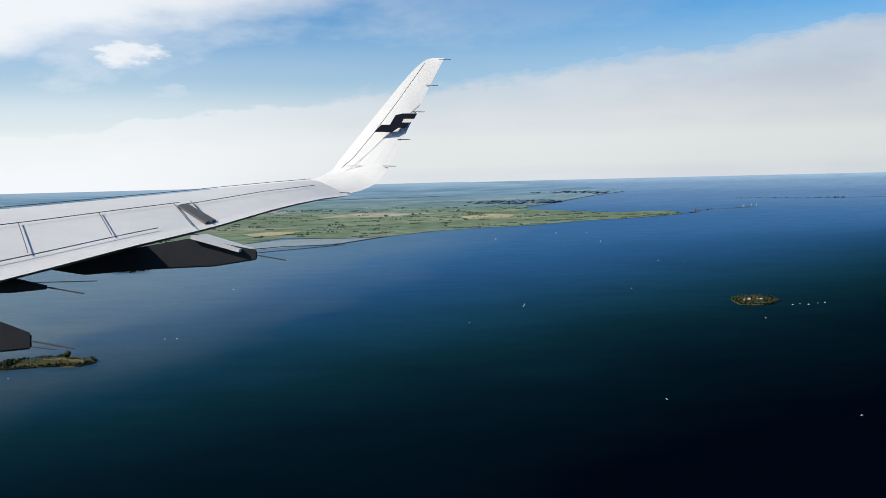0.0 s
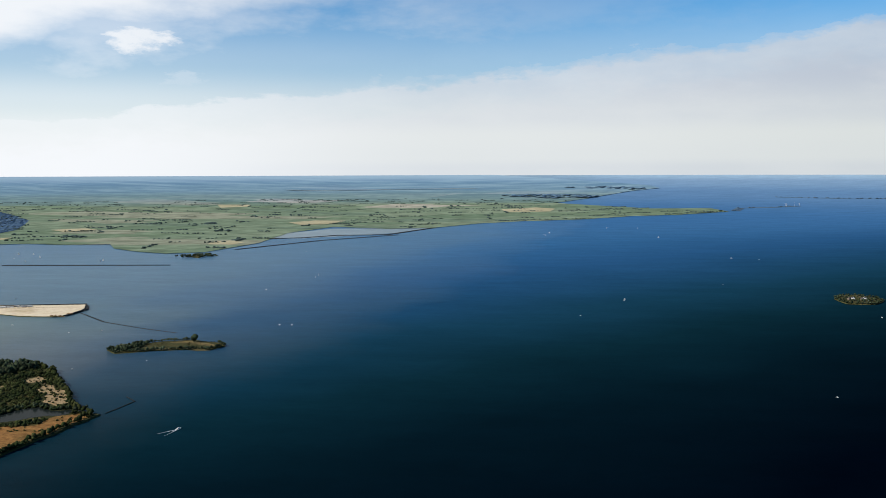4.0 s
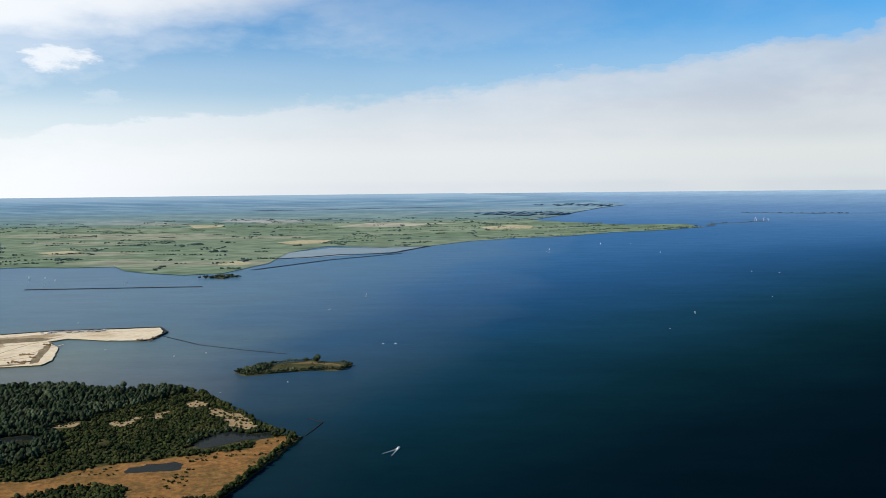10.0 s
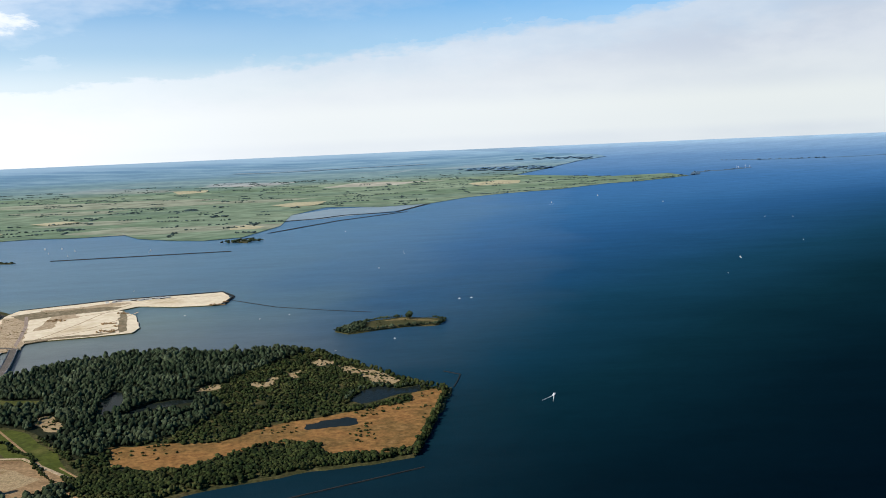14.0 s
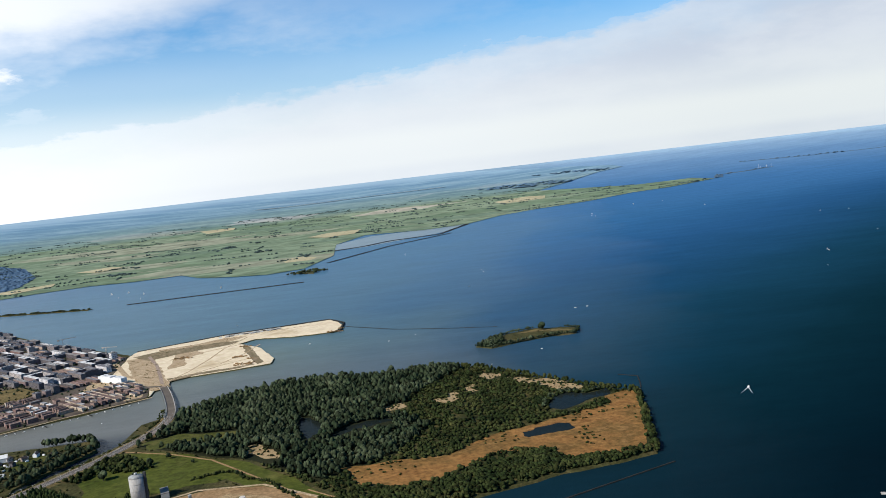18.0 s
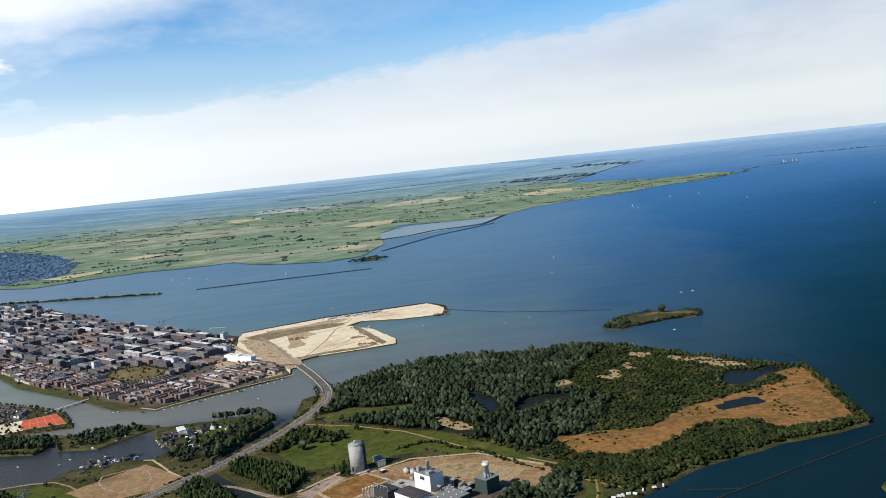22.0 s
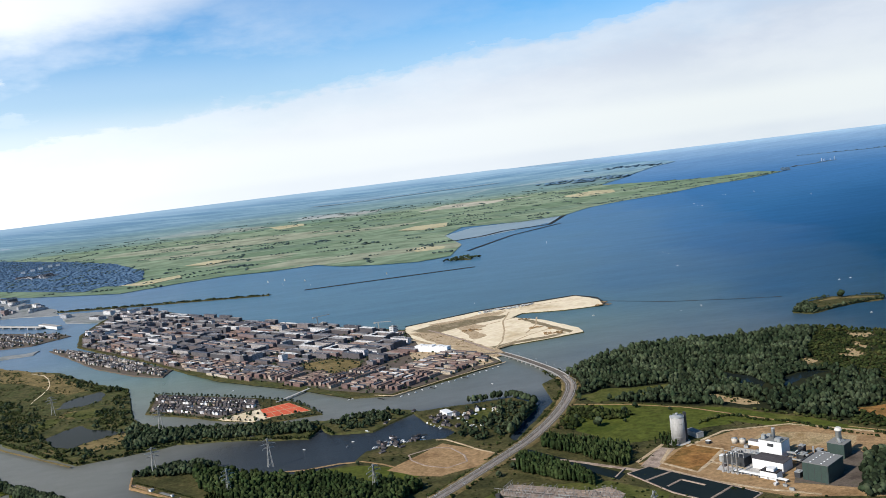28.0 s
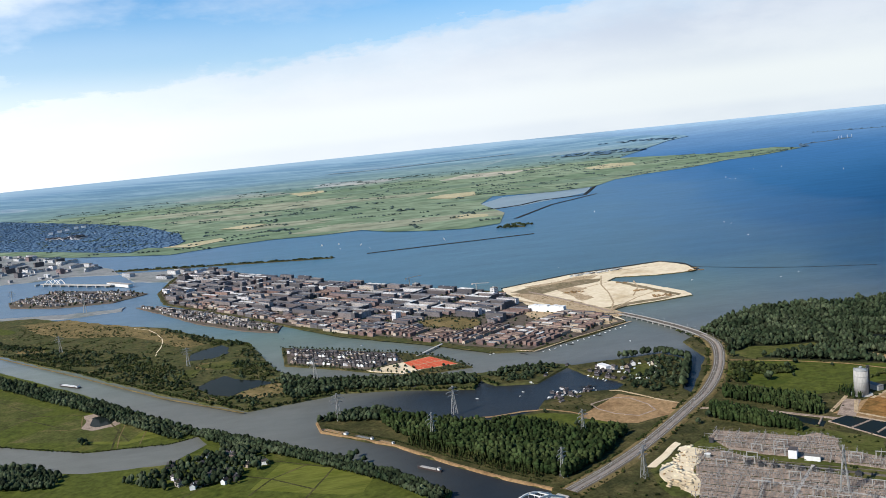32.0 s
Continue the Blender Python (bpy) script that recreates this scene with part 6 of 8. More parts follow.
                FAR_BLOCKS.append((xx, yy, 1.26, radians(TURN + 90), 12.4, 4.4, rng.choice((3.4, 4.2, 4.8, 6.8))))
    else:
        FAR_BLOCKS.append((x, y, 1.26, radians(TURN + turn), w * rng.uniform(0.85, 1.0), d * rng.uniform(0.9, 1.1), rng.choice((2.6, 3.0, 3.6)) if d < 4 else rng.choice((4.2, 4.8, 5.6, 6.8))))


def row_houses(u0, u1, v0, v1, across, pitch, kinds):
    """Parallel rows of small houses, along the quay or across to it."""
    if across:
        uu = u0 + 2.5
        while uu < u1 - 1.5:
            vv = v0 + 7
            while vv < v1 - 3:
                if fits(uu, vv, 3.2, 12, 0.1):
                    town_block(kinds, uu, vv, 12, 3.2, rng.choice((90, 270)))
                vv += 13.4
            uu += pitch
    else:
        vv = v0 + 2.5
        while vv < v1 - 1.5:
            uu = u0 + 7 + rng.uniform(-1, 1)
            while uu < u1 - 3:
                if rng.random() > 0.06 and fits(uu, vv, 12, 3.2, 0.1):
                    town_block(kinds, uu, vv + rng.uniform(-0.3, 0.3), 12, 3.2, rng.choice((0, 180)))
                uu += 12.8
            vv += pitch


rng = random.Random(31)
# small houses along the south-west quay, brick rows in the near corner, pale new rows at the east end
row_houses(-22, 62, 62, 134, False, 5.8, ROWS[:1] + ROWS[2:])
for u0, across in ((0, True), (33, False), (66, True), (100, False), (136, True)):
    row_houses(u0, u0 + 33, -20, 62, across, 5.6, ROWS[1:] if rng.random() < 0.6 else ROWS[1:2] + ROWS[3:])
u = 170.0
while u < 860:
    row_houses(u, u + 64, -24, 32, False, 5.8, ROWS + SHORT[1:2])
    u += 66
v = 34.0
while v < 330:
    u = 4.0 if v > 60 else 170.0
    while u < 860:
        cu, cv = u + 18, v + 12
        if not (u < 62 and v < 130):
            k = rng.random()
            if k < 0.46 and fits(cu, cv, 34, 22, 0.2):
                town_block(COURTS, cu, cv, 34, 22, rng.choice((0, 180)))
            elif k < 0.80:
                for dv in (2.6, 11.4, 20.4):
                    if fits(cu, v + dv, 28, 5, 0.2):
                        town_block(LONG, cu + rng.uniform(-2, 2), v + dv, 30, 4.6, rng.choice((0, 180)))
                    else:
                        for s in (-9, 9):
                            if fits(cu + s, v + dv, 10, 5, 0.2):
                                town_block(SHORT[:2], cu + s, v + dv, 10, 5, 0)
            else:
                for dv in (2.0, 8.2, 14.4, 20.6):
                    if fits(cu, v + dv, 24, 3.2, 0.2):
                        town_block(TERRACES, cu, v + dv, 24, 3.2, rng.choice((0, 180)))
                if rng.random() < 0.5 and fits(u + 35, cv, 7, 7, 0.2):
                    town_block(SHORT[2:], u + 35.5, cv, 7, 6, 90)
        u += 40.0
    v += 28.0


def joined_blocks(name, rows, wall, roof, label, category, pitched=False):
    """Distant buildings as one stretch: walls, roofs and roof huts."""
    bm = bmesh.new()
    for x, y, z, a, w, d, h in rows:
        c, s = math.cos(a), math.sin(a)
        v = box(bm, -w / 2, w / 2, -d / 2, d / 2, -0.1, h, 0)
        if pitched:
            q = box(bm, -w / 2 - 0.1, w / 2 + 0.1, -d / 2 - 0.1, d / 2 + 0.1, h + 0.01, h + d * 0.3, 1, 0.0)
            for k in (4, 5, 6, 7):
                q[k].co.y *= 0.05
            v = v + q
        else:
            v = v + box(bm, -w / 2 - 0.08, w / 2 + 0.08, -d / 2 - 0.08, d / 2 + 0.08, h + 0.01, h + 0.3, 1)
            v = v + box(bm, -w * 0.1, -w * 0.1 + 1.6, -d * 0.16, d * 0.16, h + 0.31, h + 0.8, 1)
        for p in v:
            p.co = Vector((x + p.co.x * c - p.co.y * s, y + p.co.x * s + p.co.y * c, z + p.co.z))
    return tagged(part(name, bm, [wall, roof]), label, category, "", "stuff")


joined_blocks("buildings", FAR_BLOCKS, FAR_WALL, FAR_CITY_ROOF, "dense brick apartment blocks of the further town", "buildings")
for x, y, h, w, nm in ((-827, 946, 9.0, 6.5, "white tower block at the edge of the sand"), (-905, 1040, 8.5, 7.0, "grey tower block above the lake front"), (-985, 905, 8.0, 6.0, "brick tower block among the town blocks"), (-1150, 1330, 10.0, 7.0, "dark tower block at the lake end")):
    t = thing("tower_block", nm, "tower block", (x, y, 1.26), TURN)
    bm = bmesh.new()
    box(bm, -w / 2, w / 2, -w / 2, w / 2, -0.1, h)
    part("wall", bm, SLAB_WALL if h == 9.0 else BRICK_WALL, t)
    bm = bmesh.new()
    box(bm, -w / 2 - 0.1, w / 2 + 0.1, -w / 2 - 0.1, w / 2 + 0.1, h + 0.004, h + 0.3)
    part("roof", bm, LIGHT_ROOF, t)
    bm = bmesh.new()
    box(bm, -w / 5, w / 5, -w / 5, w / 5, h + 0.31, h + 1.3)
    part("plant_room", bm, GREY_METAL, t)
hall = thing("building_hall", "long building shell wrapped in bright white sheeting", "hall", (-797, 828, 1.26), -44)
bm = bmesh.new()
box(bm, -20, 20, -3, 3, -0.1, 4.6)
part("sheeted_wall", bm, WHITE_SHEET, hall)
for k in range(9):
    bm = bmesh.new()
    h = 5.4 + 1.2 * abs(math.sin(k * 1.9))
    box(bm, -20 + k * 4.45, -20 + k * 4.45 + 4.2, -3.05, 3.05, 4.61, h)
    part("bay", bm, WHITE_SHEET, hall)


def scatter_houses(poly, step, seed, z, turn, thin=0.1, jitter=0.25, join=""):
    rows = []
    r = random.Random(seed)
    c, s = math.cos(radians(turn)), math.sin(radians(turn))
    cx, cy = sum(p[0] for p in poly) / len(poly), sum(p[1] for p in poly) / len(poly)
    for i in range(-40, 41):
        for k in range(-40, 41):
            if k % 4 == 3 or r.random() < thin:
                continue
            a, b = i * step * 0.82 + r.uniform(-jitter, jitter), k * step + r.uniform(-jitter, jitter)
            x, y = cx + a * c - b * s, cy + a * s + b * c
            if all(inside(x + dx, y + dy, poly) for dx, dy in ((3, 0), (-3, 0), (0, 3), (0, -3))):
                if join:
                    rows.append((x, y, z, radians(turn + r.choice((0, 90))), r.uniform(2.6, 5.0), r.uniform(2.6, 3.4), r.uniform(1.8, 2.8)))
                else:
                    place(HOUSES[r.randrange(4)], pose(x, y, z, 0, 0, turn + r.choice((0, 90, 180, 270))), USED)
    if join:
        joined_blocks("houses", rows, FAR_HOUSE, FAR_ROOF, join, "houses", True)


RIET_O_BUILT = [(-1054, 812), (-1026, 790), (-985, 762), (-958, 740), (-952, 706), (-984, 696), (-1024, 731), (-1050, 752)]
patch("pavement", RIET_O_BUILT, 1.03, PAVING, "paved lanes between the island houses", "pavement", wobble=0.5)
scatter_houses(RIET_O_BUILT, 5.4, 41, 1.0, -38)
scatter_houses([(-1264, 1173), (-1214, 1134), (-1132, 1026), (-1062, 926), (-1066, 894), (-1104, 926), (-1160, 998), (-1223, 1106)], 5.6, 42, 1.0, TURN, join="rows of small houses on the narrow island")
scatter_houses([(-1480, 1366), (-1440, 1430), (-1302, 1328), (-1278, 1290), (-1309, 1250), (-1388, 1262), (-1460, 1312)], 7.6, 43, 1.0, TURN, 0.15, 1.0, "crowded dark houses on the distant island")
wood("trees", grown(scatter([(-1058, 819), (-1026, 794), (-956, 742), (-923, 710), (-902, 663), (-945, 662), (-984, 691), (-1025, 726), (-1052, 747)], 6.0, 90, [[(-953, 703), (-930, 712), (-911, 676), (-945, 674)]], 0.45) + along([(-1058, 819), (-1026, 794), (-956, 742), (-923, 710), (-902, 663), (-945, 662), (-984, 691), (-1025, 726), (-1052, 747)], 4.5, 91, 1.0), 1.4, 2.8, 1.0, 50, 1.0), SHAPES["round"], FOREST, "garden and quay trees of the small island", "trees")
wood("trees", grown(scatter([(-1264, 1173), (-1214, 1134), (-1132, 1026), (-1062, 926), (-1066, 894), (-1104, 926), (-1160, 998), (-1223, 1106)], 7.0, 92, [], 0.4), 1.4, 2.8, 1.0, 51, 1.0), SHAPES["round"], FOREST, "garden trees of the house island", "trees")
wood("trees", grown(along(LAWN + LAWN[:1], 2.6, 95, 0.8), 1.4, 2.4, 1.0, 58, 1.3), SHAPES["round"], FOREST, "trees round the town lawn", "trees")
wood("trees", grown(scatter(TOWN, 8.0, 93, [], 0.30), 1.4, 2.6, 1.4, 52, 1.26), SIMPLE["round"], FOREST, "street and courtyard trees of the town", "trees")
wood("trees", grown(scatter([(-1489, 1366), (-1441, 1440), (-1302, 1335), (-1271, 1291), (-1309, 1243), (-1388, 1254), (-1466, 1307)], 13.0, 94, [], 0.3), 2.4, 4.2, 1.2, 53, 1.0), SIMPLE["round"], FOREST, "trees among the distant houses", "trees")

# far town, sheds and slabs
rng = random.Random(51)
BIG = [block(w, d, h, wl, rf) for w, d, h, wl, rf in ((26, 9, 6, SLAB_WALL, LIGHT_ROOF), (18, 8, 9, BRICK_WALL, FLAT_ROOF), (34, 12, 4.5, SLAB_WALL, FLAT_ROOF))]
for b in BIG:
    tagged(b, "large pale block in the distant town", "building", "distant blocks")
for poly, n, z in (([(-2842, 3501), (-1910, 2348), (-1694, 2141), (-1406, 1667), (-1373, 1573), (-1477, 1631), (-1529, 1612), (-1589, 1620), (-2272, 2398)], 70, 1.0), ([(-2279, 3279), (-1995, 3109), (-1768, 2874), (-1673, 2506), (-1841, 2615), (-2102, 2816)], 34, 0.5), ([(-1375, 1581), (-1261, 1527), (-1155, 1409), (-1229, 1372), (-1320, 1445)], 12, 1.0)):
    xs, ys = [p[0] for p in poly], [p[1] for p in poly]
    for _ in range(n * 4):
        x, y = rng.uniform(max(min(xs), -1900), max(xs)), rng.uniform(min(ys), min(max(ys), 2600))
        if n > 0 and inside(x, y, poly):
            place(BIG[rng.randrange(3)] if poly[0][0] < -1300 or n > 12 else LONG[rng.randrange(5)], pose(x, y, z, 0, 0, rng.choice((TURN, TURN + 90))), USED)
            n -= 1


rows = []
for poly, n in (([(-2842, 3501), (-1910, 2348), (-1694, 2141), (-1406, 1667), (-1373, 1573), (-1477, 1631), (-1529, 1612), (-1589, 1620), (-2272, 2398)], 260), ([(-1282, 1441), (-1260, 1498), (-1188, 1452), (-1151, 1402), (-1203, 1402), (-1237, 1386)], 26)):
    for _ in range(n):
        x, y = rng.uniform(max(-1950, min(p[0] for p in poly)), max(p[0] for p in poly)), rng.uniform(min(p[1] for p in poly), min(2500, max(p[1] for p in poly)))
        if inside(x, y, poly):
            rows.append((x, y, 1.0, radians(TURN + rng.choice((0, 90))), rng.uniform(6, 20), rng.uniform(4, 8), rng.uniform(2.0, 5.5)))
# walls and roofs carry the haze as a pale blue-grey colour
joined_blocks("buildings", rows, facade_material("hazy_facades", [(0.30, 0.31, 0.33), (0.20, 0.21, 0.24), (0.42, 0.42, 0.43), (0.25, 0.23, 0.23)], 2.2, 2.0, 0.5, True), roof_material("hazy_roofs", [(0.16, 0.17, 0.20), (0.30, 0.30, 0.31), (0.22, 0.23, 0.25), (0.48, 0.48, 0.48)], True), "crowded grey buildings of the distant islands", "buildings")
long_hall = thing("hall", "long low white hall on the distant quay", "hall", (-1337, 1412, 1.0), math.degrees(math.atan2(1384 - 1441, 46)))
bm = bmesh.new()
box(bm, -36, 36, -4, 4, -0.1, 4.5)
part("wall", bm, WHITE, long_hall)
bm = bmesh.new()
box(bm, -36.3, 36.3, -4.3, 4.3, 4.504, 4.9)
part("roof", bm, LIGHT_ROOF, long_hall)
for x, y in ((-1885, 2853), (-1879, 2915), (-1872, 2964), (-1867, 3035), (-1845, 3043)):
    px, py, pz = lay(x, y, 1.0)
    t = thing("tower_block", "white tower block rising from the wooded suburb", "tower block", (px, py, pz), 20, group="suburb towers")
    bm = bmesh.new()
    box(bm, -6, 6, -3, 3, -0.5, 8)
    part("wall", bm, WHITE, t)
    bm = bmesh.new()
    box(bm, -6.2, 6.2, -3.2, 3.2, 8.004, 8.4)
    part("roof", bm, LIGHT_ROOF, t)

# ---- road and bridges ----
LINE = [(-739, 775), (-727, 735), (-715, 688), (-711, 659), (-715, 626), (-737, 576), (-766, 530), (-793, 499), (-836, 454), (-870, 424), (-897, 404)]


def smooth_line(line, n=6):
    out = []
    for i in range(len(line) - 1):
        p0, p1, p2, p3 = (Vector(line[max(0, min(len(line) - 1, i + k))]) for k in (-1, 0, 1, 2))
        for k in range(n):
            t = k / n
            out.append(tuple(0.5 * ((2 * p1) + (p2 - p0) * t + (2 * p0 - 5 * p1 + 4 * p2 - p3) * t * t + (3 * p1 - p0 - 3 * p2 + p3) * t ** 3)))
    return out + [tuple(line[-1])]


ROAD = smooth_line(LINE)
LAND_ROAD = ROAD[17:]
ribbon("embankment", LAND_ROAD, 11.5, 1.75, DRY, "grassy embankment under the main road", "embankment", deep=0.9, n_sub=1)
ribbon("road", LAND_ROAD, 6.6, 1.95, ASPHALT, "grey dual carriageway with tram tracks", "road", deep=0.25, n_sub=1)
ribbon("road", offset_line(LAND_ROAD, 0.8), 1.7, 2.02, GRAVEL, "pale ballast bed of the tramway", "tramway", deep=0.1, n_sub=1)
for d in (-3.15, -1.75, 2.1, 3.15):
    ribbon("road_marking", offset_line(LAND_ROAD, d), 0.22 if abs(d) > 3 else 0.13, 1.99, CONCRETE, "white painted lane line", "marking", deep=0.02, n_sub=1)
for d in (0.25, 0.62, 0.98, 1.35):
    ribbon("rail", offset_line(LAND_ROAD, d), 0.12, 2.10, GALVANISED, "steel tram rail", "rail", deep=0.06, n_sub=1)
ribbon("road", [(-741, 782), (-760, 812), (-790, 850), (-812, 905), (-830, 950)], 4.4, 1.36, SITE, "new asphalt road on the sand island", "road", deep=0.2)
ribbon("road", [(-742, 781), (-765, 790), (-800, 800)], 4.0, 1.37, ASPHALT, "short link road into the town", "road", deep=0.2)
ribbon("track", [(-793, 499), (-760, 480), (-735, 455), (-716, 436)], 2.6, Z + 0.2, GRAVEL, "service road to the power station", "track", deep=0.2)
ribbon("track", [(-826, 554), (-820, 552), (-810, 535), (-803, 522), (-792, 507)], 1.1, Z + 0.2, SITE, "pale lane to the harbour", "track", deep=0.2)
ribbon("track", [(-735, 592), (-690, 565), (-660, 540), (-610, 470), (-585, 430), (-560, 400)], 1.1, Z + 0.14, DIRT, "pale path along the grassy dike", "track", deep=0.1)

bridge = thing("bridge", "low concrete road bridge on many piers", "bridge", (0, 0, 0))
SPAN = ROAD[:19]
bm = bmesh.new()
prev = None
for i, (x, y) in enumerate(SPAN):
    t = Vector(SPAN[min(i + 1, 18)]) - Vector(SPAN[max(i - 1, 0)])
    t.normalize()
    z = 1.9 + 0.5 * math.sin(math.pi * i / 18)
    row = [bm.verts.new((x - t.y * a, y + t.x * a, z + b)) for a, b in ((-3.4, -0.55), (3.4, -0.55), (3.6, 0.0), (-3.6, 0.0))]
    if prev:
        for k in range(4):
            bm.faces.new((prev[k], prev[(k + 1) % 4], row[(k + 1) % 4], row[k]))
    prev = row
bmesh.ops.recalc_face_normals(bm, faces=bm.faces[:])
part("deck", bm, CONCRETE, bridge)
for side in (-3.4, 3.4):
    bm = bmesh.new()
    sweep(bm, [(x, y, 2.25 + 0.5 * math.sin(math.pi * i / 18)) for i, (x, y) in enumerate(offset_line(SPAN, side))], 0.12, 0.5)
    part("railing", bm, GALVANISED, bridge)
bm = bmesh.new()
prev = None
for i, (x, y) in enumerate(SPAN):
    t = (Vector(SPAN[min(i + 1, 18)]) - Vector(SPAN[max(i - 1, 0)])).normalized()
    z = 1.91 + 0.5 * math.sin(math.pi * i / 18)
    row = [bm.verts.new((x - t.y * a, y + t.x * a, z)) for a in (-2.9, 2.9)]
    if prev:
        bm.faces.new((prev[0], prev[1], row[1], row[0]))
    prev = row
bmesh.ops.recalc_face_normals(bm, faces=bm.faces[:])
part("carriageway", bm, ASPHALT, bridge)
for i in range(1, 18):
    x, y = SPAN[i]
    t = (Vector(SPAN[i + 1]) - Vector(SPAN[i - 1])).normalized()
    bm = bmesh.new()
    beam(bm, (x + t.y * 2.8, y - t.x * 2.8, 0.55), (x - t.y * 2.8, y + t.x * 2.8, 0.55), 0.7, 2.1)
    part("pier", bm, CONCRETE, bridge)

lamp = thing("street_lamp", "slim grey street lamp beside the road", "street lamp", group="road lamps")
bm = bmesh.new()
tube(bm, [(0.09, 0), (0.05, 3.4)], 6)
part("pole", bm, GALVANISED, lamp)
bm = bmesh.new()
beam(bm, (0, 0, 3.4), (0.9, 0, 3.5), 0.07)
part("arm", bm, GALVANISED, lamp)
bm = bmesh.new()
box(bm, 0.7, 1.2, -0.12, 0.12, 3.42, 3.52)
part("lamp_head", bm, GREY_METAL, lamp)
for i, (x, y) in enumerate(ROAD[2::2]):
    j = min(len(ROAD) - 2, 2 + 2 * i)
    t = (Vector(ROAD[j + 1]) - Vector(ROAD[j])).normalized()
    m = pose(x - t.y * 4.1, y + t.x * 4.1, 1.9, 0, 0, math.degrees(math.atan2(-t.x, t.y)))
    place(lamp, m, USED)

mast = thing("tram_mast", "slim grey mast holding the tram wire over the road", "mast", group="tram masts")
bm = bmesh.new()
tube(bm, [(0.10, -0.05), (0.07, 3.0)], 6)
part("pole", bm, GALVANISED, mast)
bm = bmesh.new()
beam(bm, (-1.5, 0, 2.8), (1.5, 0, 2.8), 0.08)
part("arm", bm, GALVANISED, mast)
for i in range(19, len(ROAD) - 1):
    t = (Vector(ROAD[i + 1]) - Vector(ROAD[i])).normalized()
    place(mast, pose(ROAD[i][0] - t.y * 0.8, ROAD[i][1] + t.x * 0.8, 2.0, 0, 0, math.degrees(math.atan2(-t.x, t.y))), USED)
arch_bridge = thing("arch_bridge", "white steel arch bridge carrying the road over the canal", "bridge", (-905, 398, 0), 40)
bm = bmesh.new()
box(bm, -46, 0, -4.2, 4.2, 2.4, 3.0)
part("deck", bm, CONCRETE, arch_bridge)
for s in (-4.0, 4.0):
    bm = bmesh.new()
    pts = [(-45 + 45 * k / 20, s, 3.0 + 7.5 * math.sin(math.pi * k / 20)) for k in range(21)]
    sweep(bm, pts, 0.7, 0.8)
    arch = part("arch", bm, WHITE, arch_bridge)
    for k in range(2, 19, 2):
        bm = bmesh.new()
        beam(bm, (pts[k][0], s, 3.0), pts[k], 0.12)
        part("hanger", bm, WHITE, arch)
for k in range(3, 18, 3):
    bm = bmesh.new()
    z = 3.0 + 7.5 * math.sin(math.pi * k / 20)
    beam(bm, (-45 + 45 * k / 20, -4, z), (-45 + 45 * k / 20, 4, z), 0.4)
    part("cross_brace", bm, WHITE, arch_bridge)
for x in (4, 14, 24):
    bm = bmesh.new()
    box(bm, x - 0.8, x + 0.8, -3.6, 3.6, 0.8, 1.7)
    part("pier", bm, CONCRETE, arch_bridge)

foot = thing("footbridge", "slim grey bridge from the town to the small island", "bridge", (0, 0, 0))
FA, FB = [(-940, 718), (-914, 748)]
bm = bmesh.new()
beam(bm, (*FA, 1.5), (*FB, 1.7), 2.4, 0.35)
part("deck", bm, CONCRETE, foot)
for k in range(1, 6):
    x, y = FA[0] + (FB[0] - FA[0]) * k / 6, FA[1] + (FB[1] - FA[1]) * k / 6
    bm = bmesh.new()
    box(bm, x - 0.4, x + 0.4, y - 0.4, y + 0.4, -0.6, 1.45)
    part("pier", bm, CONCRETE, foot)

white_bridge = thing("arch_bridge", "white double-arched bridge between distant islands", "bridge", (-1462, 1512, 0), -41)
bm = bmesh.new()
box(bm, -40, 150, -4, 4, 3.0, 4.2)
part("deck", bm, CONCRETE, white_bridge)
for x0 in (-24, -2):
    for s in (-4, 4):
        bm = bmesh.new()
        pts = [(x0 + 21 * k / 12, s, 4.2 + 6.5 * math.sin(math.pi * k / 12)) for k in range(13)]
        sweep(bm, pts, 1.0)
        part("arch", bm, WHITE, white_bridge)
for x in range(-55, 150, 24):
    bm = bmesh.new()
    box(bm, x - 1, x + 1, -4, 4, -0.5, 2.99)
    part("pier", bm, CONCRETE, white_bridge)


# ---- power station ----
# apron in the dark paving tone, for the shadow beside the hall
patch("ground", [(-664, 398), (-640, 380), (-618, 398), (-612, 424), (-632, 432), (-648, 424)], Z + 0.10, PAVING, "paved apron of the turbine hall, toned dark for shade", step=8, wobble=0.4)
patch("ground", [(-690, 430), (-668, 404), (-650, 440), (-668, 456)], Z + 0.11, CONCRETE, "pale concrete floor between the halls", step=8, wobble=0.4)
patch("ground", [(-662, 462), (-640, 474), (-600, 446), (-612, 432), (-640, 446)], Z + 0.09, CLEARING, "dug-over sandy back lot of the station", step=6, wobble=2.0)
patch("ground", [(-704, 476), (-697, 470), (-716, 446), (-724, 452)], Z + 0.10, GRAVEL, "pinkish gravel loading strip", step=8, wobble=0.3)
for ln in ([(-700, 470), (-712, 452), (-700, 431), (-688, 442), (-674, 457), (-684, 470)], [(-688, 442), (-676, 425)], [(-690, 470), (-660, 486), (-622, 480), (-586, 444)], [(-716, 446), (-698, 416), (-680, 396), (-660, 380)], [(-724, 458), (-700, 480)]):
    ribbon("track", ln, 1.7, Z + 0.2, SITE, "pale sandy lane in the station yard", "track", deep=0.1)

def plain_building(name, label, category, at, size, turn, wall, roof, extra=()):
    w, d, h = size
    t = thing(name, label, category, (at[0], at[1], Z), turn)
    bm = bmesh.new()
    box(bm, -w / 2, w / 2, -d / 2, d / 2, -0.1, h)
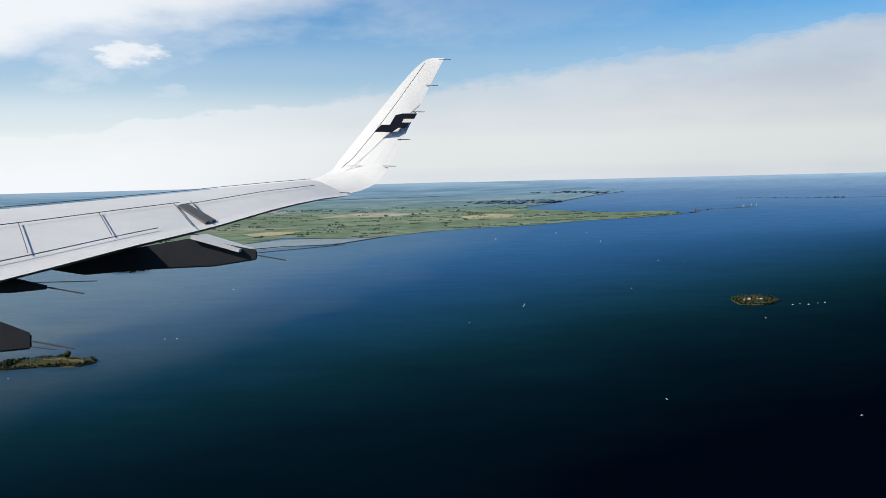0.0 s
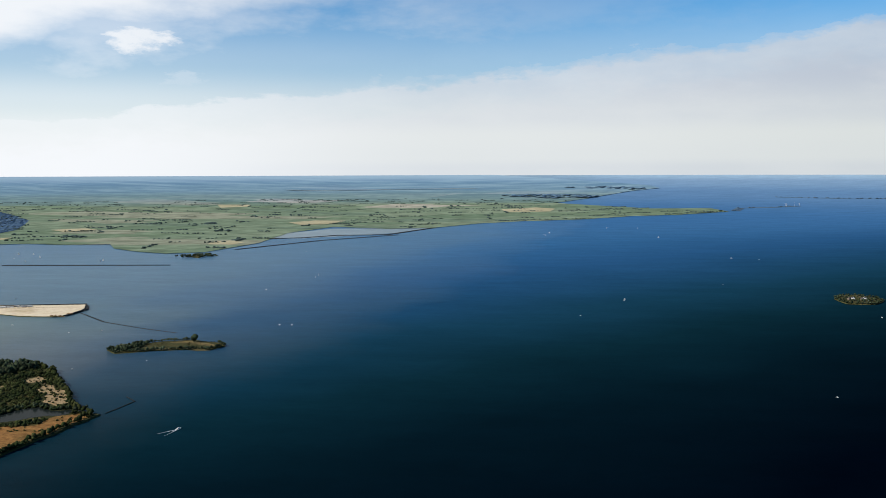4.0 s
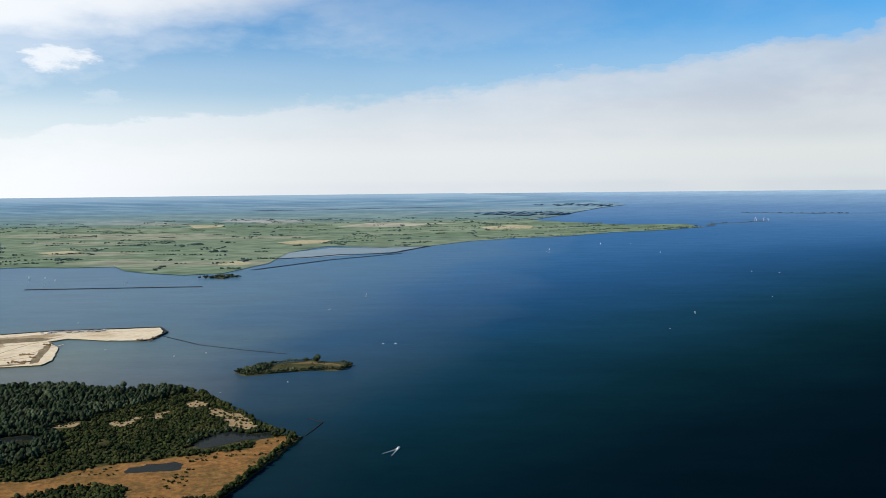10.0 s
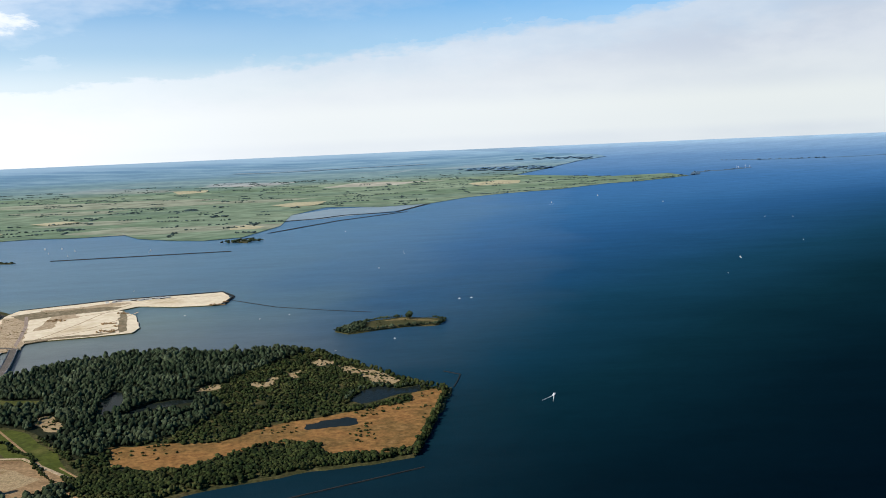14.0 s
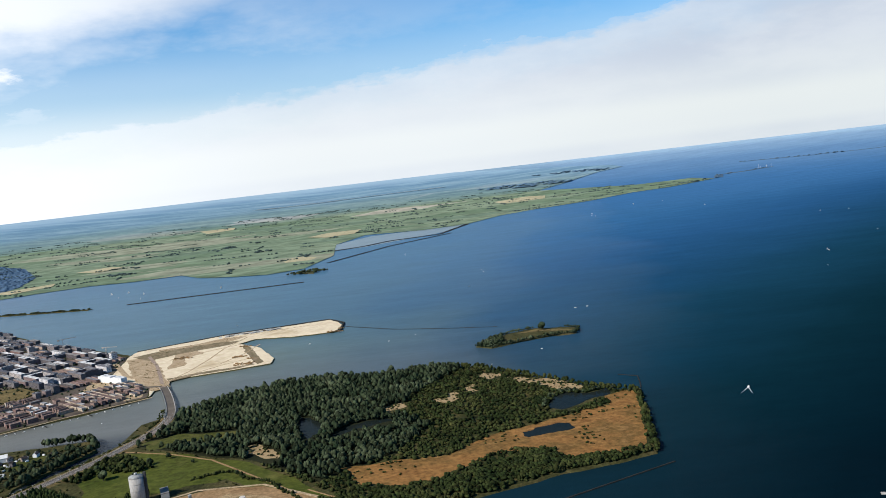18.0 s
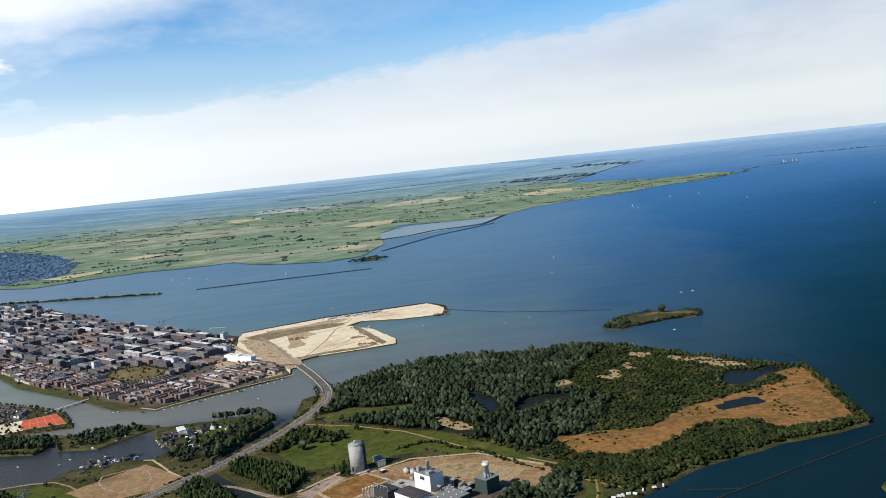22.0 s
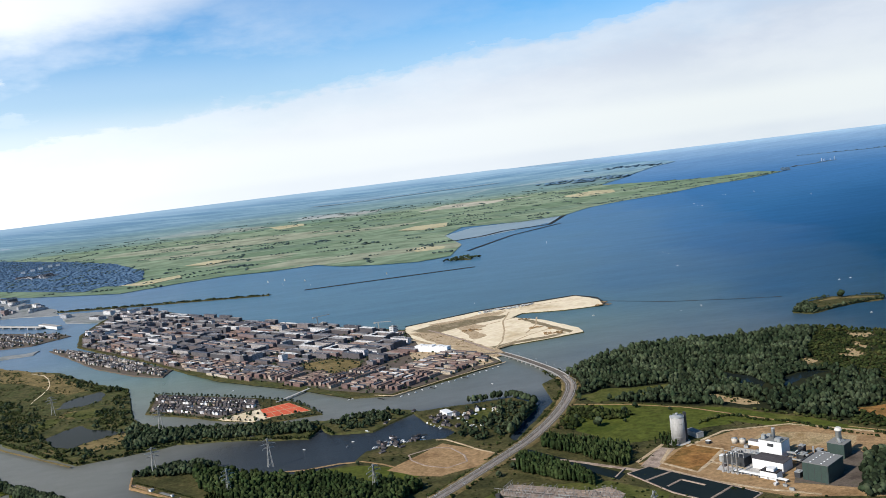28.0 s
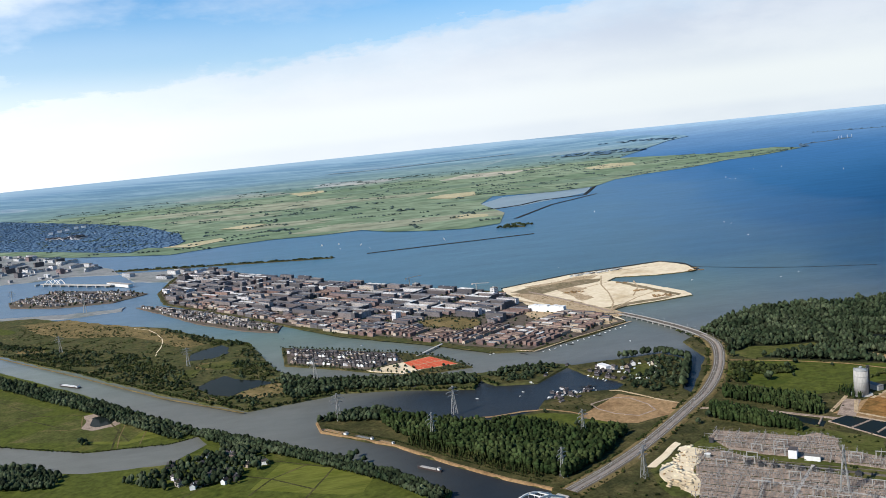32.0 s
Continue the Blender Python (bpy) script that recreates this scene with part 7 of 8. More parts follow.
    bmesh.ops.bevel(bm, geom=[e for e in bm.edges if abs(e.verts[0].co.z - e.verts[1].co.z) > 0.5], offset=0.06, segments=1, affect="EDGES")
    part("wall", bm, wall, t)
    bm = bmesh.new()
    box(bm, -w / 2 - 0.1, w / 2 + 0.1, -d / 2 - 0.1, d / 2 + 0.1, h + 0.004, h + 0.22)
    part("roof", bm, roof, t)
    return t


PT = 35.0
silo = thing("silo", "tall pale grey concrete heat-storage silo", "silo", (-690.5, 479.5, Z))
bm = bmesh.new()
tube(bm, [(4.1, -0.1), (4.1, 15.2)], 40)
part("shell", bm, material("silo_panels", [(0.290, 0.280, 0.262), (0.350, 0.340, 0.320)], 0.25, 0.6, 0.1, 2.0, stretch=(1, 1, 0.15)), silo)
bm = bmesh.new()
tube(bm, [(4.2, 15.21), (4.2, 15.5), (1.2, 16.3), (0.6, 16.35)], 40)
part("roof", bm, GREY_METAL, silo)
bm = bmesh.new()
tube(bm, [(0.8, 16.36), (0.8, 17.4)], 12)
part("vent", bm, GREY_METAL, silo)
for z in (3.9, 7.7, 11.5):
    bm = bmesh.new()
    tube(bm, [(4.13, z), (4.18, z + 0.04), (4.18, z + 0.22), (4.13, z + 0.26)], 40, cap=False)
    part("band", bm, GALVANISED, silo)
bm = bmesh.new()
box(bm, 4.0, 5.4, -0.8, 0.8, 0, 17.4)
part("stair_tower", bm, DARK_METAL, silo)
bm = bmesh.new()
for k in range(24):
    a, b2 = 2 * math.pi * k / 24, 2 * math.pi * (k + 1) / 24
    beam(bm, (4.1 * math.cos(a), 4.1 * math.sin(a), 16.0), (4.1 * math.cos(b2), 4.1 * math.sin(b2), 16.0), 0.08)
    beam(bm, (4.1 * math.cos(a), 4.1 * math.sin(a), 15.4), (4.1 * math.cos(a), 4.1 * math.sin(a), 16.0), 0.06)
part("railing", bm, GALVANISED, silo)
bm = bmesh.new()
tube(bm, [(6.6, -0.1), (6.6, 0.12)], 32)
tagged(new("plinth", mesh_of("plinth", bm, CONCRETE)), "round concrete apron under the silo", "apron", "", "structure").location = (-690.5, 479.5, Z)

green = plain_building("turbine_hall", "dark green turbine hall with a grey sheet roof", "turbine hall", (-647.5, 399.5), (17, 13, 9.0), PT, GREEN_CLAD, GREY_ROOF)
for k in range(10):
    bm = bmesh.new()
    box(bm, -7.5 + (k % 5) * 3.5, -6.9 + (k % 5) * 3.5, -3 + (k // 5) * 5.5, -2.4 + (k // 5) * 5.5, 9.23, 9.55)
    part("roof_light", bm, WHITE, green)
for k in range(4):
    bm = bmesh.new()
    box(bm, -8.56, -8.51, -6.3 + k * 3.3, -6.1 + k * 3.3, 0, 9.0)
    part("cladding_joint", bm, DARK_METAL, green)
boiler = plain_building("boiler_house", "square dark green boiler house with pipework", "boiler house", (-625, 422), (9, 9, 7.5), PT, GREEN_CLAD, GREY_ROOF)
for k in range(3):
    bm = bmesh.new()
    beam(bm, (-3 + 2.2 * k, -2, 7.7), (-0.6 + 0.4 * k, 0.6, 10.2), 1.0)
    part("duct", bm, GREY_METAL, boiler)
bm = bmesh.new()
tube(bm, [(1.5, 7.7), (1.5, 13.4), (1.9, 13.5), (1.9, 14.2), (1.5, 14.3), (1.5, 15.2)], 20)
part("stack", bm, painted("pale_stack", (0.5084, 0.492, 0.451)), boiler)
low = plain_building("machine_hall", "white machine hall with a dark flat roof", "machine hall", (-663.5, 420.5), (10, 17, 5.2), PT, WHITE, FLAT_ROOF)
tower = plain_building("boiler_house", "tall white boiler house with a chimney", "boiler house", (-653.5, 437), (9, 13, 9.0), PT, WHITE, GREY_ROOF)
bm = bmesh.new()
tube(bm, [(1.0, 9.23), (0.85, 14.5), (0.95, 14.6), (0.95, 15.0)], 16)
part("chimney", bm, GREY_METAL, tower)
for k, (x, y, w, h) in enumerate(((-2.4, -4, 3.0, 1.6), (2.2, 3.6, 2.4, 1.2), (-2.6, 4.2, 2.0, 2.4))):
    bm = bmesh.new()
    box(bm, x - w / 2, x + w / 2, y - w / 2, y + w / 2, 9.23, 9.23 + h)
    part("roof_unit", bm, GREY_METAL, tower)
bm = bmesh.new()
box(bm, -4.56, -4.51, -2, 1.5, 6.0, 7.6)
part("louvre", bm, DARK_METAL, tower)
step_hall = plain_building("annexe", "stepped white annexe of the power station", "annexe", (-670.5, 408.5), (6, 9, 3.8), PT, WHITE, FLAT_ROOF)
bm = bmesh.new()
box(bm, -2, 2, -2.5, 1.5, 4.03, 5.4)
part("roof_unit", bm, WHITE, step_hall)
frame_block = plain_building("steel_structure", "dark open steelwork with pipes and vessels", "plant", (-676, 434), (8, 12, 4.6), PT, DARK_METAL, DARK_METAL)
for k in range(5):
    for j in range(2):
        bm = bmesh.new()
        beam(bm, (-3.6 + 7.2 * j, -5.5 + 2.75 * k, 4.8), (-3.6 + 7.2 * j, -5.5 + 2.75 * k, 7.2), 0.25)
        part("column", bm, GALVANISED, frame_block)
for j in range(2):
    bm = bmesh.new()
    beam(bm, (-3.6 + 7.2 * j, -5.7, 7.2), (-3.6 + 7.2 * j, 5.7, 7.2), 0.3)
    part("girder", bm, GALVANISED, frame_block)
plain_building("workshop", "long low white workshop", "workshop", (-654, 454), (3.4, 11, 2.6), PT, WHITE, LIGHT_ROOF)
plain_building("workshop", "grey low workshop behind the silo", "workshop", (-678, 486), (4.5, 11, 3.0), PT - 20, GREY_METAL, GREY_ROOF)
plain_building("shed", "small white roofed shed in the yard", "shed", (-681, 439), (3, 5, 3.4), PT, GREY_METAL, WHITE)
for k in range(4):
    f = thing("vent_stack", "slender white exhaust stack", "stack", (-688 + 1.6 * k, 425.5 - 1.9 * k, Z), group="exhaust stacks")
    bm = bmesh.new()
    tube(bm, [(0.34, -0.05), (0.34, 8.5 + 1.1 * k), (0.5, 8.55 + 1.1 * k), (0.5, 8.9 + 1.1 * k)], 12)
    part("flue", bm, WHITE, f)
    bm = bmesh.new()
    box(bm, -0.7, 0.7, -0.7, 0.7, -0.05, 0.6)
    part("base", bm, CONCRETE, f)
for x, y in ((-663.7, 463.6), (-660.2, 460.8)):
    t = thing("tank", "squat pale storage tank", "tank", (x, y, Z), group="storage tanks")
    bm = bmesh.new()
    tube(bm, [(1.7, -0.05), (1.7, 2.9)], 20)
    part("shell", bm, painted("tank_paint", (0.451, 0.41, 0.3444)), t)
    bm = bmesh.new()
    tube(bm, [(1.75, 2.91), (0.4, 3.3), (0.2, 3.32)], 20)
    part("lid", bm, GREY_METAL, t)
pipes = thing("pipe_rack", "white pipe rack along the station front", "pipe rack", (-676, 412, Z), PT - 90)
for k in range(4):
    bm = bmesh.new()
    beam(bm, (-14, -0.9 + 0.6 * k, 1.5), (16, -0.9 + 0.6 * k, 1.5), 0.32)
    part("pipe", bm, WHITE, pipes)
for k in range(7):
    bm = bmesh.new()
    beam(bm, (-13 + 4.7 * k, -1.1, 0.65), (-13 + 4.7 * k, 1.3, 0.65), 0.25, 1.35)
    part("trestle", bm, GALVANISED, pipes)
ducts = thing("duct_bridge", "grey gas ducts and pipes between the halls", "ductwork", (-652, 418, Z), PT)
for k, (x0, y0, x1, y1, z, w) in enumerate(((-6, -8, 6, -8, 3.4, 1.1), (-4, -5, 10, -5, 4.6, 0.8), (2, -12, 2, 6, 2.6, 0.7), (9, -9, 9, 9, 3.2, 0.9), (5, 2, 14, 2, 5.0, 0.7), (12, -4, 20, 0, 4.0, 0.8))):
    bm = bmesh.new()
    beam(bm, (x0, y0, z), (x1, y1, z), w)
    part("duct", bm, (GREY_METAL, DARK_METAL, GALVANISED)[k % 3], ducts)
    for f in (0.08, 0.5, 0.92):
        bm = bmesh.new()
        x, y = x0 + (x1 - x0) * f, y0 + (y1 - y0) * f
        box(bm, x - 0.16, x + 0.16, y - 0.16, y + 0.16, -0.05, z - w / 2)
        part("support", bm, DARK_METAL, ducts)
for x, y, w, d, h in ((-645, 424, 5, 4, 3.6), (-637, 418, 4, 6, 4.4), (-633, 428, 4, 3, 2.6), (-658, 404, 4, 3, 2.8), (-641, 431, 3, 3, 5.2), (-668, 430, 3, 4, 5.6)):
    c = plain_building("cooler_unit", "dark cooler unit with a fan deck", "cooler", (x, y), (w, d, h), PT, DARK_METAL, GREY_METAL)
    bm = bmesh.new()
    tube(bm, [(0.9, h + 0.23), (0.9, h + 0.7)], 14)
    part("fan_cowl", bm, GALVANISED, c)
rng = random.Random(17)
for k in range(30):
    x, y = rng.uniform(-685, -640), rng.uniform(385, 470)
    if not inside(x, y, PLANT_YARD) or (abs(x + 660) < 16 and abs(y - 425) < 20 and rng.random() < 0.7):
        continue
    if inside(x, y, [(-712, 450), (-688, 474), (-674, 456), (-700, 432)]) or math.hypot(x + 690, y - 479) < 8:
        continue
    w, d, h = rng.uniform(0.8, 2.6), rng.uniform(0.8, 3.2), rng.uniform(0.6, 1.8)
    t = thing("yard_container", "pale container or crate in the station yard", "container", (x, y, Z), PT + rng.choice((0, 90)), group="yard containers")
    bm = bmesh.new()
    box(bm, -w / 2, w / 2, -d / 2, d / 2, -0.02, h)
    part("body", bm, (GREY_METAL, CONCRETE, RED_HULL, DARK_METAL)[k % 4], t)
    bm = bmesh.new()
    box(bm, -w / 2 - 0.05, w / 2 + 0.05, -d / 2 - 0.05, d / 2 + 0.05, h + 0.004, h + 0.1)
    part("lid", bm, (GREY_ROOF, WHITE)[k % 2], t)
BASIN = [(-734, 444), (-720, 449), (-694, 409), (-684, 392), (-702, 380), (-722, 410)]
patch("water", BASIN, Z + 0.30, POND, "dark cooling water basin", "basin", 10, 0.0)
for a, b2 in zip(BASIN, BASIN[1:] + BASIN[:1]):
    ribbon("kerb", [a, b2], 0.7, Z + 0.42, GRAVEL, "weathered concrete rim of the cooling basin", "kerb", deep=0.4, n_sub=1)
for a, b2 in (((-729, 430), (-712, 437)), ((-712, 393), (-692, 406)), ((-722, 418), (-712, 424)), ((-712, 424), (-704, 412)), ((-742, 441), (-733, 452))):
    ribbon("weir", [a, b2], 1.0, Z + 0.62, GRAVEL, "concrete walkway across the basin", "walkway", deep=0.4, n_sub=1)


# ---- pylons ----
def pylon(h, label="grey lattice power pylon with three cross-arms"):
    p = thing("pylon", label, "pylon", group="power pylons")
    w0, w1 = h * 0.085, h * 0.018
    half = lambda z: w0 + (w1 - w0) * min(1.0, z / (h * 0.8))
    for i, (sx, sy) in enumerate(((1, 1), (-1, 1), (-1, -1), (1, -1))):
        bm = bmesh.new()
        sweep(bm, [(sx * half(a * h), sy * half(a * h), a * h) for a in (0, 0.3, 0.55, 0.8, 1.0)], 0.013 * h)
        part("leg", bm, GALVANISED, p)
    for sx, sy, tx, ty in ((1, 1, -1, 1), (-1, 1, -1, -1), (-1, -1, 1, -1), (1, -1, 1, 1)):
        bm = bmesh.new()
        n = 10
        sweep(bm, [((sx if k % 2 else tx) * half(h * k / n), (sy if k % 2 else ty) * half(h * k / n), h * k / n) for k in range(n + 1)], 0.008 * h)
        part("bracing", bm, GALVANISED, p)
    for z, w in ((0.66, 0.20), (0.79, 0.26), (0.92, 0.17)):
        bm = bmesh.new()
        for s in (-1, 1):
            beam(bm, (0, 0, z * h), (s * w * h, 0, z * h), 0.014 * h)
            beam(bm, (0, 0, (z + 0.05) * h), (s * w * h, 0, z * h), 0.010 * h)
            beam(bm, (s * w * h, 0, z * h), (s * w * h, 0, (z - 0.05) * h), 0.008 * h)
        part("cross_arm", bm, GALVANISED, p)
    return p


BASE_PYLON = pylon(14.0)
for x, y, h, turn in ((-933, 552, 19.0, 20), (-869, 472, 13.5, 35), (-953, 505, 13.5, 35), (-895, 424, 12.0, 35), (-1009, 572, 14.0, 20), (-1025, 676, 15.0, 20), (-857, 408, 13.0, 35),
                      (-779, 358, 17.0, 50), (-745, 372, 14.0, 50), (-1140, 790, 13.0, 20), (-1290, 930, 13.0, 20), (-1330, 1180, 16.0, 20), (-1470, 1330, 16.0, 20)):
    place(BASE_PYLON, pose(x, y, Z - 0.1 if y < 1000 else 0.9, 0, 0, turn) @ Matrix.Scale(h / 14.0, 4), USED)

# ---- switchyard ----
SUB_TURN = -37.0
SA, SB, S0 = Vector((0.8, -0.6)), Vector((0.6, 0.8)), Vector((-828, 414))


def yard(a, b):
    p = S0 + SA * a + SB * b
    return p.x, p.y


gantry = thing("gantry", "grey steel switchyard gantry", "gantry", group="switchyard gantries")
for s in (-2.6, 2.6):
    bm = bmesh.new()
    beam(bm, (s - 0.25, 0, -0.05), (s, 0, 3.8), 0.26)
    beam(bm, (s + 0.25, 0, -0.05), (s, 0, 3.8), 0.26)
    part("post", bm, GALVANISED, gantry)
bm = bmesh.new()
beam(bm, (-2.9, 0, 3.7), (2.9, 0, 3.7), 0.32)
part("crossbeam", bm, GALVANISED, gantry)
for s in (-1.6, 0, 1.6):
    bm = bmesh.new()
    beam(bm, (s, 0, 3.6), (s, 0, 2.7), 0.12)
    part("insulator", bm, RED_HULL, gantry)
trafo = thing("transformer", "dark grey power transformer with bushings", "transformer", group="transformers")
bm = bmesh.new()
box(bm, -1.3, 1.3, -0.9, 0.9, -0.05, 1.9)
part("tank", bm, DARK_METAL, trafo)
for s in (-1, 1):
    bm = bmesh.new()
    for k in range(6):
        box(bm, -1.1 + k * 0.38, -0.9 + k * 0.38, s * 1.2 - 0.28, s * 1.2 + 0.28, 0.2, 1.6)
    part("radiator", bm, DARK_METAL, trafo)
for k in range(3):
    bm = bmesh.new()
    tube(bm, [(0.14, 1.9), (0.08, 3.3)], 8)
    b = part("bushing", bm, RED_HULL, trafo)
    b.location = (-0.7 + 0.7 * k, 0, 0)
bay = thing("switch_bay", "row of slim steel supports and insulators", "switchgear", group="switch bays")
for k in range(6):
    bm = bmesh.new()
    beam(bm, (-5 + 2 * k, 0, -0.05), (-5 + 2 * k, 0, 1.5), 0.16)
    sp = part("support", bm, GALVANISED, bay)
    bm = bmesh.new()
    beam(bm, (-5 + 2 * k, 0, 1.5), (-5 + 2 * k, 0, 2.3), 0.2)
    part("insulator", bm, RED_HULL, sp)
bm = bmesh.new()
beam(bm, (-5.4, 0, 2.36), (5.4, 0, 2.36), 0.12)
part("busbar", bm, GALVANISED, bay)
rng = random.Random(8)
AREAS = ([(-804, 448), (-796, 456), (-778, 444), (-760, 430), (-749, 431), (-744, 419), (-752, 405), (-737, 386), (-725, 370), (-713, 354), (-724, 341), (-735, 355), (-749, 377), (-775, 402), (-790, 414), (-802, 428)], [(-830, 407), (-819, 429), (-808, 430), (-802, 420), (-791, 402), (-776, 382), (-762, 368), (-741, 345), (-729, 331), (-739, 317), (-846, 363)])
for b in [-60 + 3.6 * k for k in range(31)]:
    for a in range(-10, 110, 12):
        x, y = yard(a + rng.uniform(-1.5, 1.5), b + rng.uniform(-0.8, 0.8))
        if rng.random() < 0.85 and any(inside(x, y, q) for q in AREAS) and not inside(x, y, [(-846, 415), (-827, 433), (-820, 440), (-811, 431), (-821, 426), (-830, 408), (-838, 380), (-846, 387), (-850, 395)]) and math.hypot(x + 775, y - 401) > 7:
            k = rng.random()
            place(gantry if k < 0.16 else bay, pose(x, y, Z + 0.12, 0, 0, SUB_TURN + (0 if k < 0.75 else 90)), USED)
for k in range(9):
    x, y = yard(26 + 6.4 * k, 6.5)
    place(trafo, pose(x, y, Z + 0.12, 0, 0, SUB_TURN + 90), USED)
for k in range(14):
    ends = [p for p in (yard(a, -52 + 7.4 * k) for a in range(-14, 112, 3)) if any(inside(*p, q) for q in AREAS) and not inside(*p, [(-846, 415), (-827, 433), (-820, 440), (-811, 431), (-821, 426), (-830, 408), (-838, 380), (-846, 387), (-850, 395)])]
    if len(ends) > 2:
        ribbon("trench", [ends[0], ends[-1]], 0.7, Z + 0.17, (ROUGH, PAVING)[k % 2], "dark cable trench strip in the gravel", "trench", deep=0.1, n_sub=3)
ribbon("track", [yard(14, 12), yard(60, 11), yard(100, 8)], 2.0, Z + 0.2, ASPHALT, "service lane through the switchyard", "track", deep=0.2)
ribbon("track", [yard(30, -12), yard(62, -13), yard(100, -18)], 1.4, Z + 0.2, CONCRETE, "pale concrete cable path", "track", deep=0.2)
ribbon("track", [yard(52, -30), yard(54, -5), yard(56, 14)], 1.4, Z + 0.22, CONCRETE, "pale concrete cross path", "track", deep=0.2)
SAND_CORNER = [(-846, 415), (-827, 433), (-820, 440), (-811, 431), (-821, 426), (-830, 408), (-838, 380), (-846, 387), (-850, 395)]
wood("sand_heaps", [(x, y, Z + 0.1, rng.uniform(0.25, 0.7), rng.uniform(1.6, 4.2)) for x, y in scatter(SAND_CORNER, 3.4, 74, [], 0.35)], SHAPES["bush"], SAND, "dumped heaps of pale sand beside the switchyard", "sand heaps", smooth=False)
wood("rubble", [(x, y, Z + 0.1, rng.uniform(0.3, 0.8), rng.uniform(0.8, 2.0)) for x, y in scatter(SAND_CORNER, 5.0, 75, [], 0.5)], SHAPES["bush"], DIRT, "dark rubble and clods on the dug sand", "rubble")
bm = bmesh.new()
for q in AREAS:
    for x, y in scatter(q, 2.1, 76, [SAND_CORNER], 0.25):
        h = rng.uniform(0.9, 2.4)
        box(bm, x - 0.07, x + 0.07, y - 0.07, y + 0.07, Z, Z + h)
        box(bm, x - 0.55 * SA.x - 0.07, x + 0.55 * SA.x + 0.07, y - 0.08, y + 0.08, Z + h + 0.01, Z + h + 0.14)
tagged(part("support_posts", bm, painted("weathered_steel", (0.190, 0.178, 0.165), 0.8)), "many slim steel posts carrying busbars over the gravel", "switchgear", "", "stuff")
plain_building("control_building", "tall white control building with a dark roof", "control building", (-778, 404.5), (4.2, 5.0, 4.6), SUB_TURN, WHITE, FLAT_ROOF)
plain_building("relay_building", "long low white relay building", "relay building", (-771.5, 397.5), (7.6, 2.8, 2.5), SUB_TURN, WHITE, LIGHT_ROOF)
plain_building("shed", "small grey shed at the edge of the sand", "shed", (-817, 421), (3.0, 2.2, 1.8), SUB_TURN, GREY_METAL, WHITE)
plain_building("shed", "dark hut on the grass by the switchyard", "shed", (-806, 440), (2.4, 2.2, 2.0), SUB_TURN, DARK_METAL, FLAT_ROOF)


# ---- ships and boats ----
def hull(bm, length, beam_w, h, mat=0, bow=0.22):
    """A boat's hull along x, bow at +x."""
    secs = [(-0.5, 0.80), (-0.42, 0.95), (0.0, 1.0), (0.5 - bow, 0.98), (0.5 - bow * 0.45, 0.70), (0.5, 0.06)]
    prev = None
    for f, w in secs:
        x, y = f * length, w * beam_w / 2
        rise = 0.25 * h * max(0, f * 2) ** 3
        row = [bm.verts.new(q) for q in ((x, -y * 0.75, -0.3 * h), (x, y * 0.75, -0.3 * h), (x, y, h + rise), (x, -y, h + rise))]
        if prev:
            for k in range(4):
                bm.faces.new((prev[k], prev[(k + 1) % 4], row[(k + 1) % 4], row[k])).material_index = mat
        else:
            bm.faces.new(row[::-1]).material_index = mat
        prev = row
    bm.faces.new(prev).material_index = mat
    bmesh.ops.recalc_face_normals(bm, faces=bm.faces[:])


def barge(label, at, turn, length, cargo):
    b = thing("barge", label, "barge", (at[0], at[1], 0.25), turn)
    bm = bmesh.new()
    hull(bm, length, length * 0.13, 0.8, 0, 0.12)
    part("hull", bm, RED_HULL, b)
    bm = bmesh.new()
    box(bm, -length * 0.30, length * 0.36, -length * 0.05, length * 0.05, 0.81, 1.25)
    part("hatch_cover", bm, cargo, b)
    for k in range(9):
        bm = bmesh.new()
        x = -length * 0.29 + k * length * 0.078
        box(bm, x, x + 0.12, -length * 0.052, length * 0.052, 1.25, 1.34)
        part("hatch_rib", bm, GALVANISED, b)
    bm = bmesh.new()
    box(bm, -length * 0.45, -length * 0.35, -length * 0.045, length * 0.045, 0.81, 2.0)
    house_part = part("wheelhouse", bm, WHITE, b)
    bm = bmesh.new()
    box(bm, -length * 0.455, -length * 0.345, -length * 0.05, length * 0.05, 2.004, 2.15)
    part("wheelhouse_roof", bm, GREY_ROOF, house_part)
    return b


barge("dark cargo barge with pale hatch covers under way", (-961, 463.5), 135, 17, CONCRETE)
barge("white and grey motor ship under way on the canal", (-1239, 775), 138, 30, WHITE)
barge("rusty empty barge moored at the canal head", (-1012, 549), 132, 26, DIRT)
barge("dark barge moored along the quay", (-994, 530), 132, 17, GREY_ROOF)
barge("long dark barge moored along the quay", (-981, 515.5), 131, 14, DIRT)

boat = thing("motor_boat", "small white motor boat on the water", "boat", group="small boats")
bm = bmesh.new()
hull(bm, 3.6, 1.3, 0.4, 0, 0.3)
part("hull", bm, WHITE, boat)
bm = bmesh.new()
box(bm, -0.7, 0.7, -0.42, 0.42, 0.41, 0.95, 0, 0.08)
part("cabin", bm, WHITE, boat)
bm = bmesh.new()
box(bm, 0.45, 0.74, -0.36, 0.36, 0.55, 0.85)
part("windscreen", bm, DARK_METAL, boat)
yacht = thing("sailing_boat", "small sailing boat with white sails", "sailing boat", group="sailing boats")
bm = bmesh.new()
hull(bm, 4.2, 1.2, 0.4, 0, 0.35)
part("hull", bm, WHITE, yacht)
bm = bmesh.new()
beam(bm, (0.3, 0, 0.3), (0.3, 0, 5.6), 0.08)
part("mast", bm, GALVANISED, yacht)
